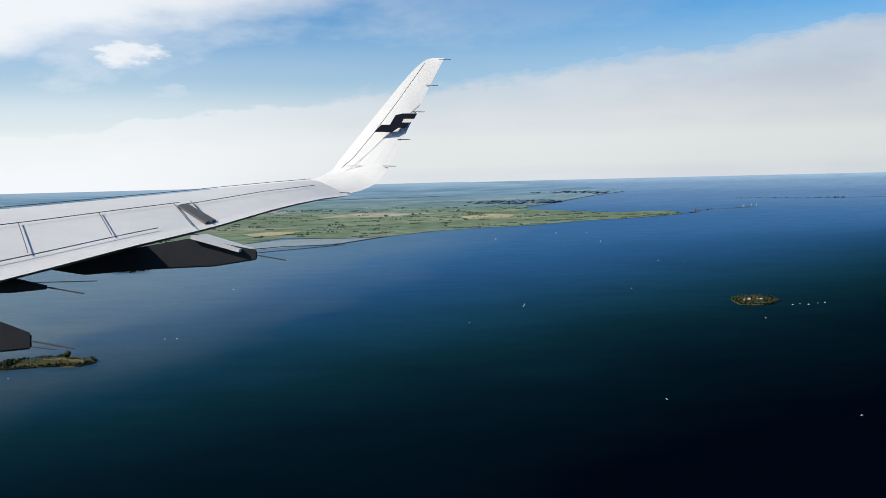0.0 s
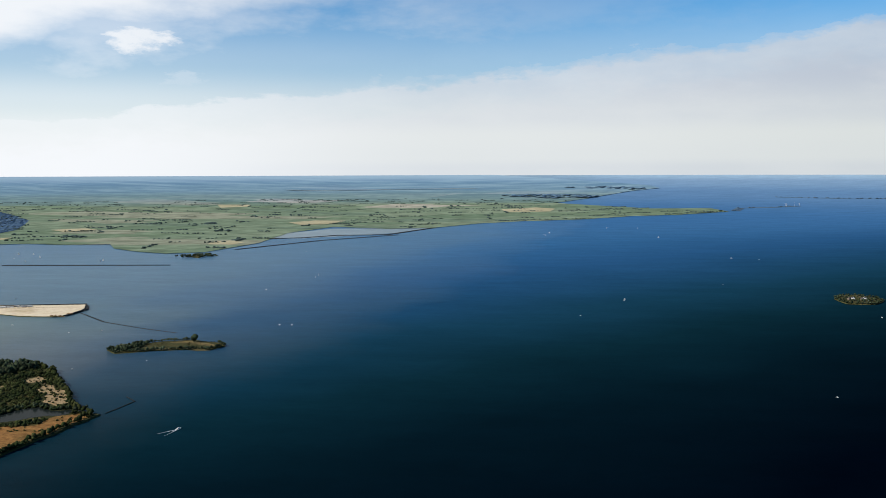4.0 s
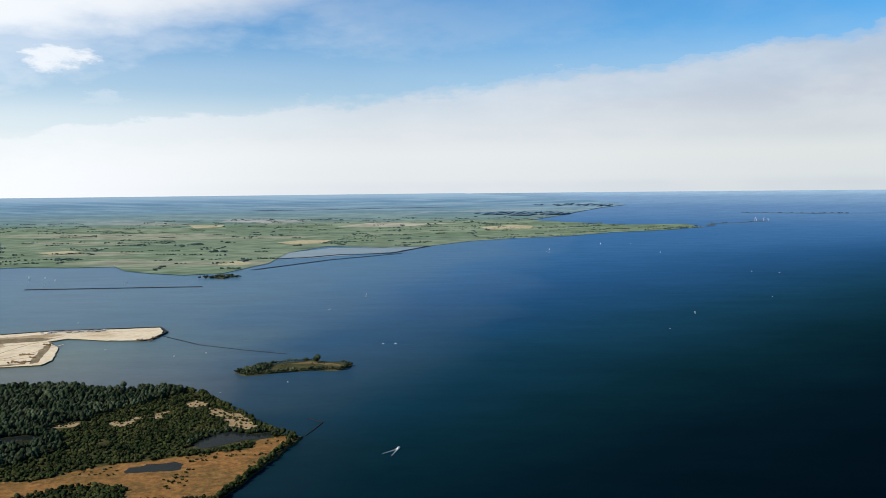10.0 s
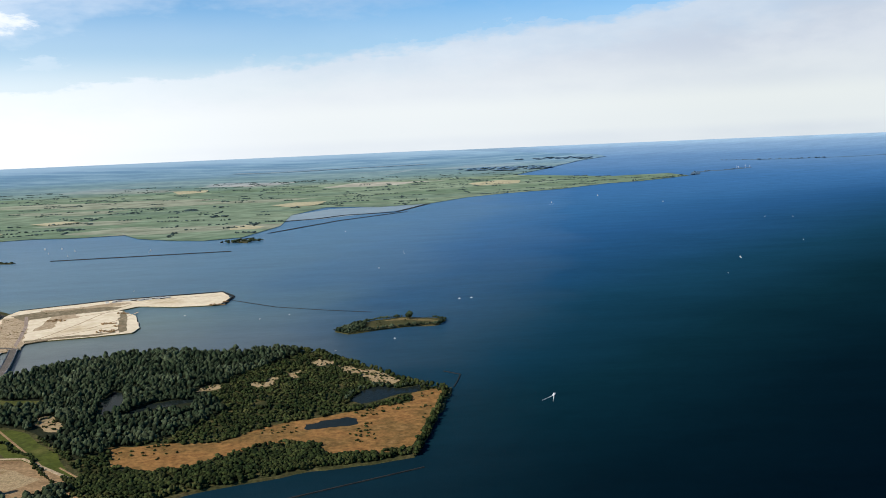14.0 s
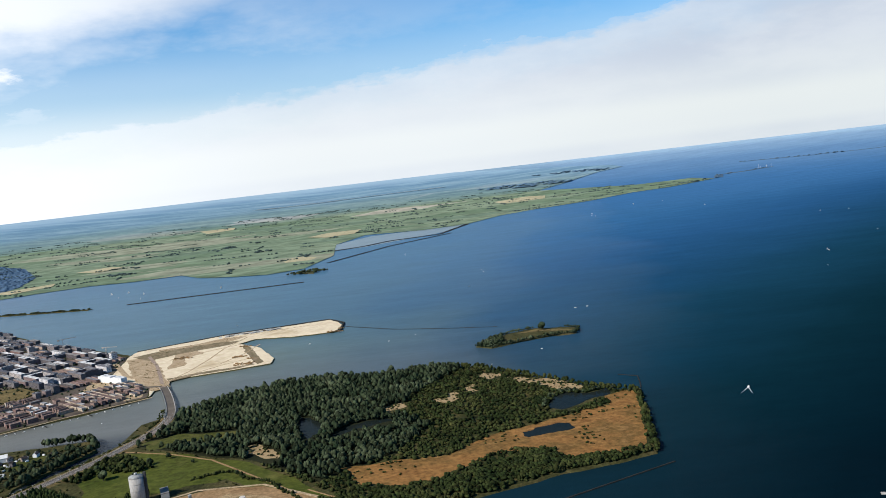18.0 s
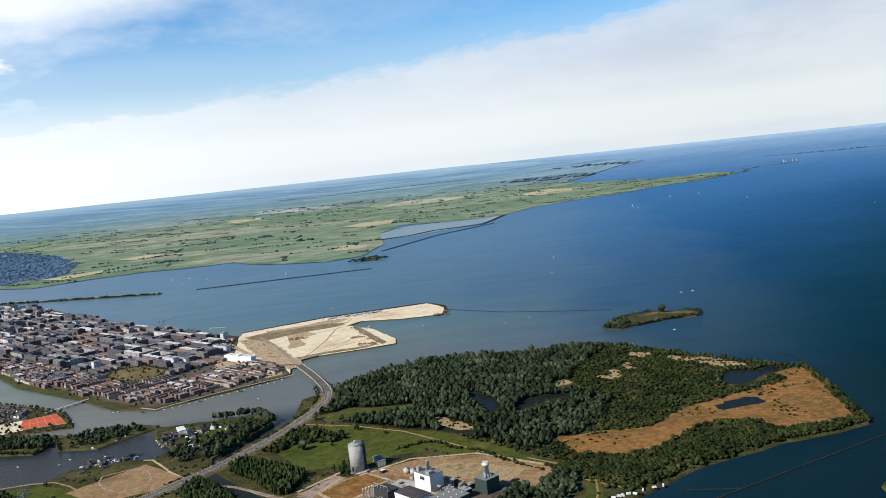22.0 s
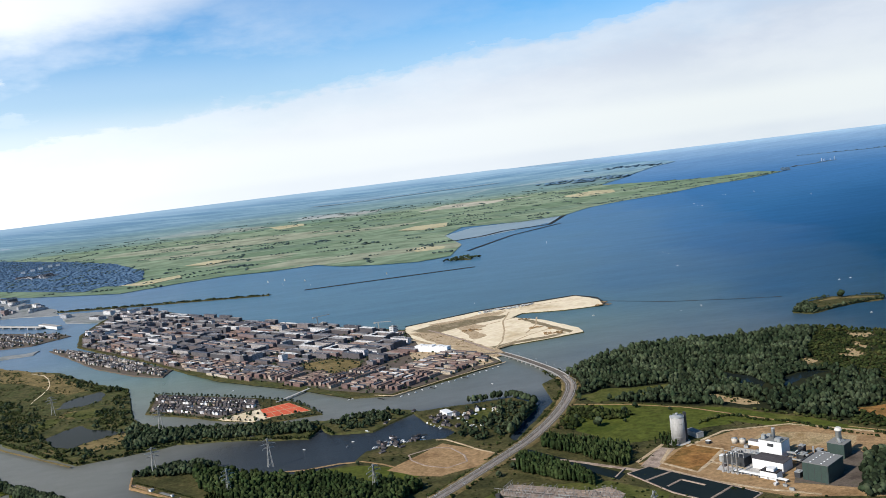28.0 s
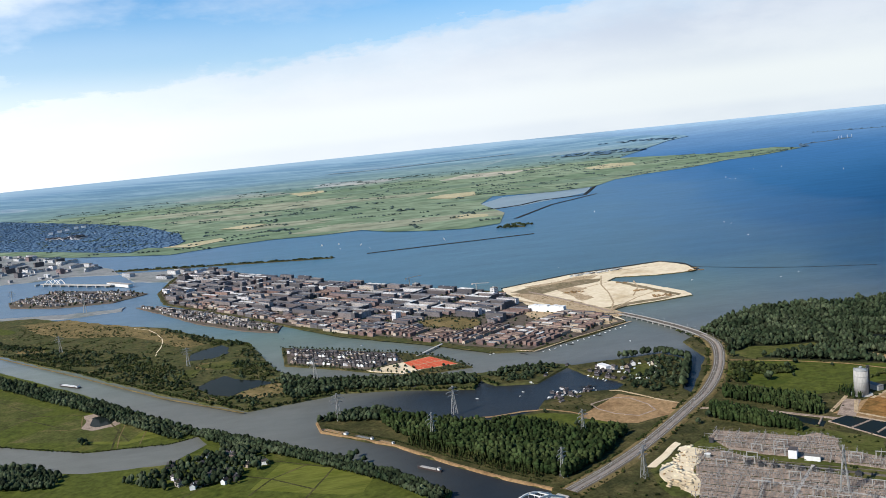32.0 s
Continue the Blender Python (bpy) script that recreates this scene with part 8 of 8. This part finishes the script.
for nm, pts in (("mainsail", ((0.2, 0, 0.9), (-1.9, 0.25, 0.9), (0.2, 0, 5.4))), ("jib", ((2.0, 0, 0.7), (0.5, 0.3, 0.8), (0.35, 0, 4.6)))):
    bm = bmesh.new()
    v = [bm.verts.new(p) for p in pts]
    w = [bm.verts.new((p[0], p[1] + 0.03, p[2])) for p in pts]
    bm.faces.new(v)
    bm.faces.new(w[::-1])
    for k in range(3):
        bm.faces.new((v[k], w[k], w[(k + 1) % 3], v[(k + 1) % 3]))
    part(nm, bm, WHITE, yacht)
BOATS = [(-615, 898), (-534, 856), (-880, 581), (-772, 522), (-860, 727), (-878, 696), (-934, 883), (-913, 580), (-884, 572), (-766, 678), (-881, 695), (-1007, 680), (-970, 632), (-1059, 863), (-1026, 794), (-984, 788), (-506, 870), (-316, 904), (-455, 697), (-405, 730), (-409, 1171), (223, 1223), (-329, 904), (-5, 965), (138, 622), (255, 572), (321, 957), (382, 1044), (393, 1051), (401, 1045), (415, 1052), (425, 1056), (339, 1589), (-367, 1310), (43, 2149), (242, 2428), (62, 1079), (379, 1559), (-714, 1088)]
for i, (x, y) in enumerate(BOATS):
    place(boat, pose(x, y, 0.08, 0, 0, (i * 73) % 360) @ Matrix.Scale(0.75 if y < 900 else 0.95, 4), USED)
for i, (x, y) in enumerate([(-1019, 1662), (-935, 1528), (-987, 1658), (-800, 1534), (-947, 1604), (-942, 1910), (60, 2208), (-367, 1334), (64, 1086), (45, 2122), (231, 2384), (313, 2376), (304, 2058), (-986, 1584), (-800, 1546), (-463, 1717)]):
    place(yacht, pose(*lay(x, y, 0.08), 0, 0, (i * 91) % 360) @ Matrix.Scale(0.6 if y < 1500 else 0.85, 4), USED)
FOAM = material("wake_foam", [(0.369, 0.41, 0.4264), (0.615, 0.6396, 0.656)], 0.8, 0.7, 0.3, 4.0)
SPEED = thing("speed_boat", "white speedboat throwing a forked wake", "boat", (-309, 534, 0.1), 60)
bm = bmesh.new()
hull(bm, 4.4, 1.5, 0.5, 0, 0.35)
part("hull", bm, WHITE, SPEED)
bm = bmesh.new()
box(bm, -0.9, 0.6, -0.5, 0.5, 0.51, 1.1, 0, 0.1)
part("cabin", bm, WHITE, SPEED)
for s in (-1, 1):
    bm = bmesh.new()
    for k in range(5):
        x0, x1 = -2.0 - 2.4 * k, -2.0 - 2.4 * (k + 1)
        y0, y1 = s * (0.4 + 0.62 * k), s * (0.4 + 0.62 * (k + 1))
        beam(bm, (x0, y0, 0.0), (x1, y1, 0.0), 0.55 - 0.09 * k, 0.12)
    part("wake", bm, FOAM, SPEED)

# ---- harbour, camp, farms ----
rng = random.Random(23)
for i, (x, y) in enumerate(scatter([(-867, 561), (-853, 575), (-844, 562), (-833, 571), (-833, 560), (-847, 550), (-861, 544), (-867, 551)], 3.3, 71, [], 0.15) + scatter([(-828, 598), (-816, 615), (-808, 614), (-808, 575), (-812, 571), (-821, 582)], 3.0, 72, [], 0.2)):
    if i % 3 == 0:
        h = house(2.0, 4.0, 1.3, 0.4, BRICK_WALL, FLAT_ROOF) if i == 0 else None
        if h:
            tagged(h, "dark-roofed houseboat moored in the harbour", "houseboat", "houseboats")
            HOUSEBOAT = h
        place(HOUSEBOAT, pose(x, y, 0.4 if i < 18 else Z, 0, 0, 35 + rng.choice((0, 90))), USED)
    else:
        place(boat, pose(x, y, 0.12, 0, 0, 35 + rng.choice((0, 90, 180))) @ Matrix.Scale(1.15, 4), USED)
for ln in ([(-868, 549), (-856, 555), (-845, 559), (-833, 563)], [(-824, 598), (-820, 583), (-812, 571)], [(-841, 573), (-830, 571)]):
    ribbon("jetty", ln, 0.7, 0.6, STONE, "grey timber jetty in the harbour", "jetty", deep=0.3, n_sub=2)
plain_building("boat_shed", "white-roofed boat shed by the harbour", "shed", (-812, 607), (5, 11, 2.8), 20, WHITE, WHITE)
for i, (x, y) in enumerate(scatter([(-1137, 508), (-1119, 522), (-1103, 531), (-1081, 544), (-1066, 534), (-1051, 511), (-1066, 499), (-1068, 482), (-1090, 481), (-1113, 490)], 9.0, 73, [], 0.3) + [(-796, 600), (-790, 606), (-806, 602), (-800, 590), (-776, 600)]):
    place(HOUSES[i % 4], pose(x, y, Z, 0, 0, (i * 37) % 180) @ Matrix.Scale(1.1, 4), USED)
FORT = (sum(p[0] for p in PAMPUS) / len(PAMPUS), sum(p[1] for p in PAMPUS) / len(PAMPUS))
for i, (dx, dy) in enumerate(((-6, 2), (3, -3), (9, 4), (-12, -1))):
    place(HOUSES[(0, 3)[i % 2]], pose(FORT[0] + dx, FORT[1] + dy, 1.58, 0, 0, 40 * i) @ Matrix.Scale(0.9, 4), USED)
# caravans of the shore camp and cars
van = thing("caravan", "white caravan among the shore trees", "caravan", group="caravans")
bm = bmesh.new()
box(bm, -1.1, 1.1, -0.45, 0.45, 0.2, 1.1, 0, 0.05)
part("body", bm, WHITE, van)
bm = bmesh.new()
box(bm, -0.6, 0.6, -0.46, -0.451, 0.65, 0.95)
part("window", bm, DARK_METAL, van)
for s in (-1, 1):
    bm = bmesh.new()
    box(bm, -0.25, 0.25, s * 0.4 - 0.06, s * 0.4 + 0.06, -0.02, 0.3)
    part("wheel", bm, DARK_METAL, van)
for i, (x, y) in enumerate([(-569, 389), (-566, 390), (-564, 390), (-561, 391), (-558, 390), (-553, 393), (-547, 394), (-542, 395)]):
    place(van, pose(x, y, Z + 0.05, 0, 0, rng.uniform(0, 180)), USED)
for i, (x, y) in enumerate(scatter([(-812, 600), (-800, 612), (-772, 606), (-782, 566), (-800, 560)], 5.5, 78, [], 0.65)):
    place(van, pose(x, y, Z + 0.05, 0, 0, (i * 67) % 180), USED)
for i, (x, y) in enumerate([(-970, 630), (-952, 624), (-870, 598), (-856, 610), (-853, 617), (-834, 630)]):
    place(HOUSEBOAT if i % 2 else boat, pose(x, y, 0.3, 0, 0, 155) @ Matrix.Scale(1.1 if i % 2 else 1.8, 4), USED)
for i in range(16):
    f = (i + 0.5) / 16
    x, y = -842 + 94 * f, 683 + 54 * f - 3.2 - (i % 3) * 0.8
    place(boat, pose(x, y, 0.1, 0, 0, 30 + (i % 2) * 90) @ Matrix.Scale(0.8, 4), USED)
for i, (x, y) in enumerate(((-816, 697), (-786, 714), (-858, 686), (-905, 733))):
    ribbon("jetty", [(x, y), (x + 5, y - 7)], 0.8, 0.6, STONE, "short grey jetty off the town quay", "jetty", deep=0.3, n_sub=2)
car = thing("car", "small parked or passing car", "car", group="cars on the road")
bm = bmesh.new()
box(bm, -0.8, 0.8, -0.33, 0.33, 0.12, 0.36)
part("body", bm, material("car_paint", [(0.246, 0.246, 0.2542), (0.2788, 0.2788, 0.287)], 1.0, 0.35, 0.0, 1.0, random=0.9), car)
bm = bmesh.new()
box(bm, -0.45, 0.4, -0.3, 0.3, 0.364, 0.56, 0, 0.1)
part("cabin", bm, DARK_METAL, car)
for sx in (-0.5, 0.5):
    for sy in (-0.3, 0.3):
        bm = bmesh.new()
        box(bm, sx - 0.13, sx + 0.13, sy - 0.05, sy + 0.05, 0.0, 0.24)
        part("wheel", bm, DARK_METAL, car)
for i in range(16):
    j = 20 + 2 * i
    if j + 1 < len(ROAD):
        t = (Vector(ROAD[j + 1]) - Vector(ROAD[j])).normalized()
        o = 2.4 if i % 2 else -2.3
        place(car, pose(ROAD[j][0] - t.y * o, ROAD[j][1] + t.x * o, 1.99, 0, 0, math.degrees(math.atan2(t.y, t.x))), USED)
# site huts, sheds and diggers on the sand
for i in range(26):
    f = i / 25
    x, y = -720 + 62 * f + rng.uniform(-3, 3), 1004 + 10 * f + rng.uniform(-4, 3)
    t = thing("site_hut", "pale site hut or container on the sand spit", "site hut", (x, y, 1.22), 10 + rng.uniform(-8, 8), group="site huts")
    w, h = rng.uniform(2.5, 6), rng.uniform(1.0, 1.9)
    bm = bmesh.new()
    box(bm, -w / 2, w / 2, -1.0, 1.0, -0.05, h)
    part("body", bm, (WHITE, GREY_METAL, WHITE, RED_HULL)[i % 4], t)
    bm = bmesh.new()
    box(bm, -w / 2 - 0.08, w / 2 + 0.08, -1.08, 1.08, h + 0.004, h + 0.12)
    part("roof", bm, (GREY_ROOF, WHITE)[i % 2], t)


def tower_crane(x, y, h, turn):
    c = thing("tower_crane", "slim tower crane above the town", "crane", (x, y, 1.2), turn)
    bm = bmesh.new()
    for sx in (-0.4, 0.4):
        for sy in (-0.4, 0.4):
            beam(bm, (sx, sy, -0.05), (sx, sy, h), 0.2)
    for k in range(int(h)):
        beam(bm, (-0.4, -0.4, k), (0.4, 0.4, k + 1), 0.14)
    part("mast", bm, GALVANISED, c)
    bm = bmesh.new()
    beam(bm, (-5, 0, h), (16, 0, h + 0.4), 0.6)
    part("jib", bm, GALVANISED, c)
    bm = bmesh.new()
    box(bm, -5.4, -3.6, -0.6, 0.6, h - 1.4, h + 0.3)
    part("counterweight", bm, CONCRETE, c)


tower_crane(-912, 1050, 15, 20)
tower_crane(-842, 975, 11, -30)
for x, y in ((1215, 3640), (1255, 3660), (1290, 3690), (1235, 3700)):
    px, py, pz = lay(x, y, 0.5)
    t = thing("wind_turbine", "white wind turbine on the far spit", "wind turbine", (px, py, pz), 10, group="wind turbines")
    bm = bmesh.new()
    tube(bm, [(0.5, -0.5), (0.3, 9)], 8)
    part("tower", bm, WHITE, t)
    for k in range(3):
        bm = bmesh.new()
        a = 0.4 + k * 2 * math.pi / 3
        beam(bm, (0, -0.6, 9), (5 * math.sin(a), -0.6, 9 + 5 * math.cos(a)), 0.4, 0.2)
        part("blade", bm, WHITE, t)


# ---- the airliner's wing, as it stands at the start of the flight ----
W0 = pose(0.0, 0.0, 165.6, 85.17, 1.55, 1.79)
FOCAL = 784 / math.tan(radians(27.0))
WING_WHITE = material("wing_paint", [(0.60, 0.595, 0.58), (0.66, 0.655, 0.64)], 1.2, 0.42, 0.01, 8.0, fine=0.06)
# near-black colour stands for shade under the wing and on the pods
WING_SHADE = material("wing_shaded_side", [(0.022, 0.022, 0.024), (0.034, 0.034, 0.036)], 1.2, 0.5, 0.02, 8.0, fine=0.1)
WING_LINE = painted("panel_gap", (0.10, 0.10, 0.105), 0.7)
MARK_BLACK = painted("dark_blue_mark", (0.010, 0.011, 0.020), 0.5)


def at_window(sx, sy, d):
    """A place by its bearing from the window seat and its distance abeam."""
    return W0 @ Vector(((sx - 784) / FOCAL * d, (441 - sy) / FOCAL * d, -d))


def lead(sx):
    return 3.87 / ((784 - sx) / FOCAL + 0.51)


def trail(sx):
    return 1.63 / ((784 - sx) / FOCAL + 0.20)


def slab(name, corners, thick, mat, parent, label=""):
    """A thin panel with rounded edges through the corners of its upper side."""
    bm = bmesh.new()
    up = (corners[1] - corners[0]).cross(corners[2] - corners[0]).normalized()
    if up.z < 0:
        up = -up
    top = [bm.verts.new(c) for c in corners]
    low = [bm.verts.new(c - up * thick) for c in corners]
    bm.faces.new(top)
    bm.faces.new(low[::-1])
    n = len(corners)
    for i in range(n):
        bm.faces.new((top[i], low[i], low[(i + 1) % n], top[(i + 1) % n]))
    bmesh.ops.recalc_face_normals(bm, faces=bm.faces[:])
    return part(name, bm, mat, parent, label)


wing = thing("aircraft_wing", "white airliner wing with an upturned winglet, seen from the cabin", "aircraft wing")
LE = [(-40, 383), (120, 366), (280, 349), (420, 334), (545, 322)]
TE = [(-40, 507), (90, 474), (230, 437), (370, 404), (500, 366), (600, 346)]


def on_chord(sx, f):
    """A place on the upper skin, f of the way from nose to tail edge, at the wing's span by the nose's bearing."""
    t = (sx + 40) / 585.0
    ly = np.interp(sx, [p[0] for p in LE], [p[1] for p in LE])
    tx = -40 + 660 * t
    ty = np.interp(tx, [p[0] for p in TE], [p[1] for p in TE])
    a, b = at_window(sx, ly, lead(sx)), at_window(tx, ty, trail(tx))
    p = a.lerp(b, f)
    p.z += 0.05 * math.sin(math.pi * min(1.0, f * 1.1) ** 0.6) * (1 - 0.5 * t)
    return p


bm = bmesh.new()
rows = []
for i in range(15):
    sx = -40 + 585 * i / 14
    top = [on_chord(sx, k / 10) for k in range(11)]
    c = (top[-1] - top[0]).length
    low = [p - Vector((0, 0, 0.004 + 0.20 * c * (k / 10) ** 0.5 * (1 - k / 10))) for k, p in enumerate(top)]
    rows.append([bm.verts.new(p) for p in top + low[::-1][1:-1]])
for a, b in zip(rows, rows[1:]):
    n = len(a)
    for k in range(n):
        f = bm.faces.new((a[k], a[(k + 1) % n], b[(k + 1) % n], b[k]))
        # shade colour on the middle of the lower skin, white elsewhere
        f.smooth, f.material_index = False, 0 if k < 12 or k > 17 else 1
bm.faces.new(rows[0])
bm.faces.new(rows[-1][::-1])
bmesh.ops.recalc_face_normals(bm, faces=bm.faces[:])
skin = part("wing_skin", bm, [WING_WHITE, WING_SHADE], wing)
for f0, a0, a1 in ((0.14, -38, 540), (0.50, -38, 300), (0.55, 300, 520), (0.86, -38, 250)):
    bm = bmesh.new()
    sweep(bm, [on_chord(a0 + (a1 - a0) * k / 8, f0) + Vector((0, 0, 0.010)) for k in range(9)], 0.0022, 0.003)
    part("panel_gap", bm, WING_LINE, skin)
for a0, f0, f1 in ((30, 0.50, 0.84), (165, 0.50, 0.84), (290, 0.5, 0.97), (318, 0.5, 0.97)):
    bm = bmesh.new()
    sweep(bm, [on_chord(a0 + 12 * k / 4, f0 + (f1 - f0) * k / 4) + Vector((0, 0, 0.011)) for k in range(5)], 0.0020, 0.003)
    part("panel_gap", bm, WING_LINE, skin)
slab("aileron_gap", [on_chord(296, 0.56) + Vector((0, 0, 0.012)), on_chord(312, 0.56) + Vector((0, 0, 0.012)), on_chord(338, 0.93) + Vector((0, 0, 0.012)), on_chord(322, 0.93) + Vector((0, 0, 0.012))], 0.01, WING_LINE, wing)
# flap track fairings: long wedge-shaped pods under the tail edge, painted dark for shade
for profile, tail, d0, wid in ((((90, 478), (200, 446), (344, 421), (455, 443), (455, 460), (380, 472), (255, 478), (150, 487)), (455, 452), 3.0, 0.16),
                               (((-60, 492), (20, 491), (86, 506), (86, 512), (20, 519), (-60, 521)), (86, 509), 2.45, 0.09),
                               (((-90, 548), (0, 569), (56, 590), (56, 618), (0, 624), (-90, 626)), (56, 604), 2.05, 0.12)):
    bm = bmesh.new()
    near = [bm.verts.new(at_window(x, y, d0)) for x, y in profile]
    away = [bm.verts.new(at_window(x, y, d0 + wid)) for x, y in profile]
    bm.faces.new(near)
    bm.faces.new(away[::-1])
    for j in range(len(near)):
        k = (j + 1) % len(near)
        bm.faces.new((near[j], away[j], away[k], near[k]))
    bmesh.ops.recalc_face_normals(bm, faces=bm.faces[:])
    bmesh.ops.bevel(bm, geom=bm.edges[:], offset=0.004, segments=2, affect="EDGES")
    fairing = part("flap_track_fairing", bm, WING_SHADE, wing, "long shaded pod under the tail edge")
    bm = bmesh.new()
    end = at_window(tail[0], tail[1], d0)
    sweep(bm, [end, end + Vector((0.10, 0.0, -0.02))], 0.004)
    part("static_wick", bm, WING_LINE, fairing)
# white slab added for the sunlit top of the first pod
slab("fairing_cover", [at_window(338, 417, 2.98), at_window(366, 414, 3.12), at_window(452, 440, 3.10), at_window(424, 441, 2.98)], 0.012, WING_WHITE, wing)
# winglet: nose line, tail line from root to tip
NOSE = [(545, 322, 5.82), (585, 303, 5.88), (603, 281, 5.92), (660, 210, 6.02), (720, 137, 6.12), (748, 110, 6.15), (765, 103, 6.16)]
TAIL = [(600, 345, 5.30), (640, 337, 5.50), (672, 318, 5.66), (700, 272, 5.82), (740, 192, 6.0), (772, 130, 6.10), (786, 103, 6.13)]
bm = bmesh.new()
rows = []


def eased(line, i, n=5):
    """A place on a smooth line through the given ones."""
    j, f = divmod(i, n)
    p = [Vector(line[max(0, min(len(line) - 1, j + k))]) for k in (-1, 0, 1, 2)]
    f /= n
    return 0.5 * (2 * p[1] + (p[2] - p[0]) * f + (2 * p[0] - 5 * p[1] + 4 * p[2] - p[3]) * f * f + (3 * p[1] - p[0] - 3 * p[2] + p[3]) * f ** 3)


for i in range(31):
    a, b = at_window(*eased(NOSE, i)), at_window(*eased(TAIL, i))
    c = (b - a).length
    out = Vector((0, 1, -0.35)).normalized()
    near = [a.lerp(b, k / 6) - out * 0.012 * c * math.sin(math.pi * k / 6) for k in range(7)]
    away = [a.lerp(b, k / 6) + out * 0.05 * c * math.sin(math.pi * k / 6) for k in range(5, 0, -1)]
    rows.append([bm.verts.new(p) for p in near + away])
for a, b in zip(rows, rows[1:]):
    n = len(a)
    for k in range(n):
        bm.faces.new((a[k], a[(k + 1) % n], b[(k + 1) % n], b[k]))
bm.faces.new(rows[0])
bm.faces.new(rows[-1][::-1])
bmesh.ops.recalc_face_normals(bm, faces=bm.faces[:])
winglet = part("winglet", bm, WING_WHITE, wing, "white upturned winglet")
tip = lambda x, y, lift=0.03: at_window(x, y, 5.82 - lift + (300 - y) * 0.0012)
slab("mark", [tip(663, 233), tip(675, 221), tip(690, 221), tip(700, 204), tip(712, 201), tip(738, 201), tip(733, 210), tip(714, 210), tip(710, 217), tip(724, 217), tip(719, 226), tip(704, 226), tip(694, 234)], 0.006, MARK_BLACK, winglet, "dark blue airline mark")
bm = bmesh.new()
sweep(bm, [tip(752, 112), tip(705, 178), tip(660, 238), tip(625, 280), tip(604, 298)], 0.003)
part("panel_gap", bm, WING_LINE, winglet)
bm = bmesh.new()
sweep(bm, [tip(608, 294), tip(650, 294), tip(686, 299)], 0.003)
part("panel_gap", bm, WING_LINE, winglet)
for x, y, d in ((783, 105, 6.1), (760, 151, 6.06), (736, 198, 5.98), (710, 247, 5.88), (684, 294, 5.74), (600, 341, 5.35), (574, 348, 5.2), (548, 354, 5.05)):
    bm = bmesh.new()
    p = at_window(x - 6, y, d)
    sweep(bm, [p, p + Vector((0.085, 0, -0.004))], 0.0045)
    part("static_wick", bm, WING_LINE, winglet)
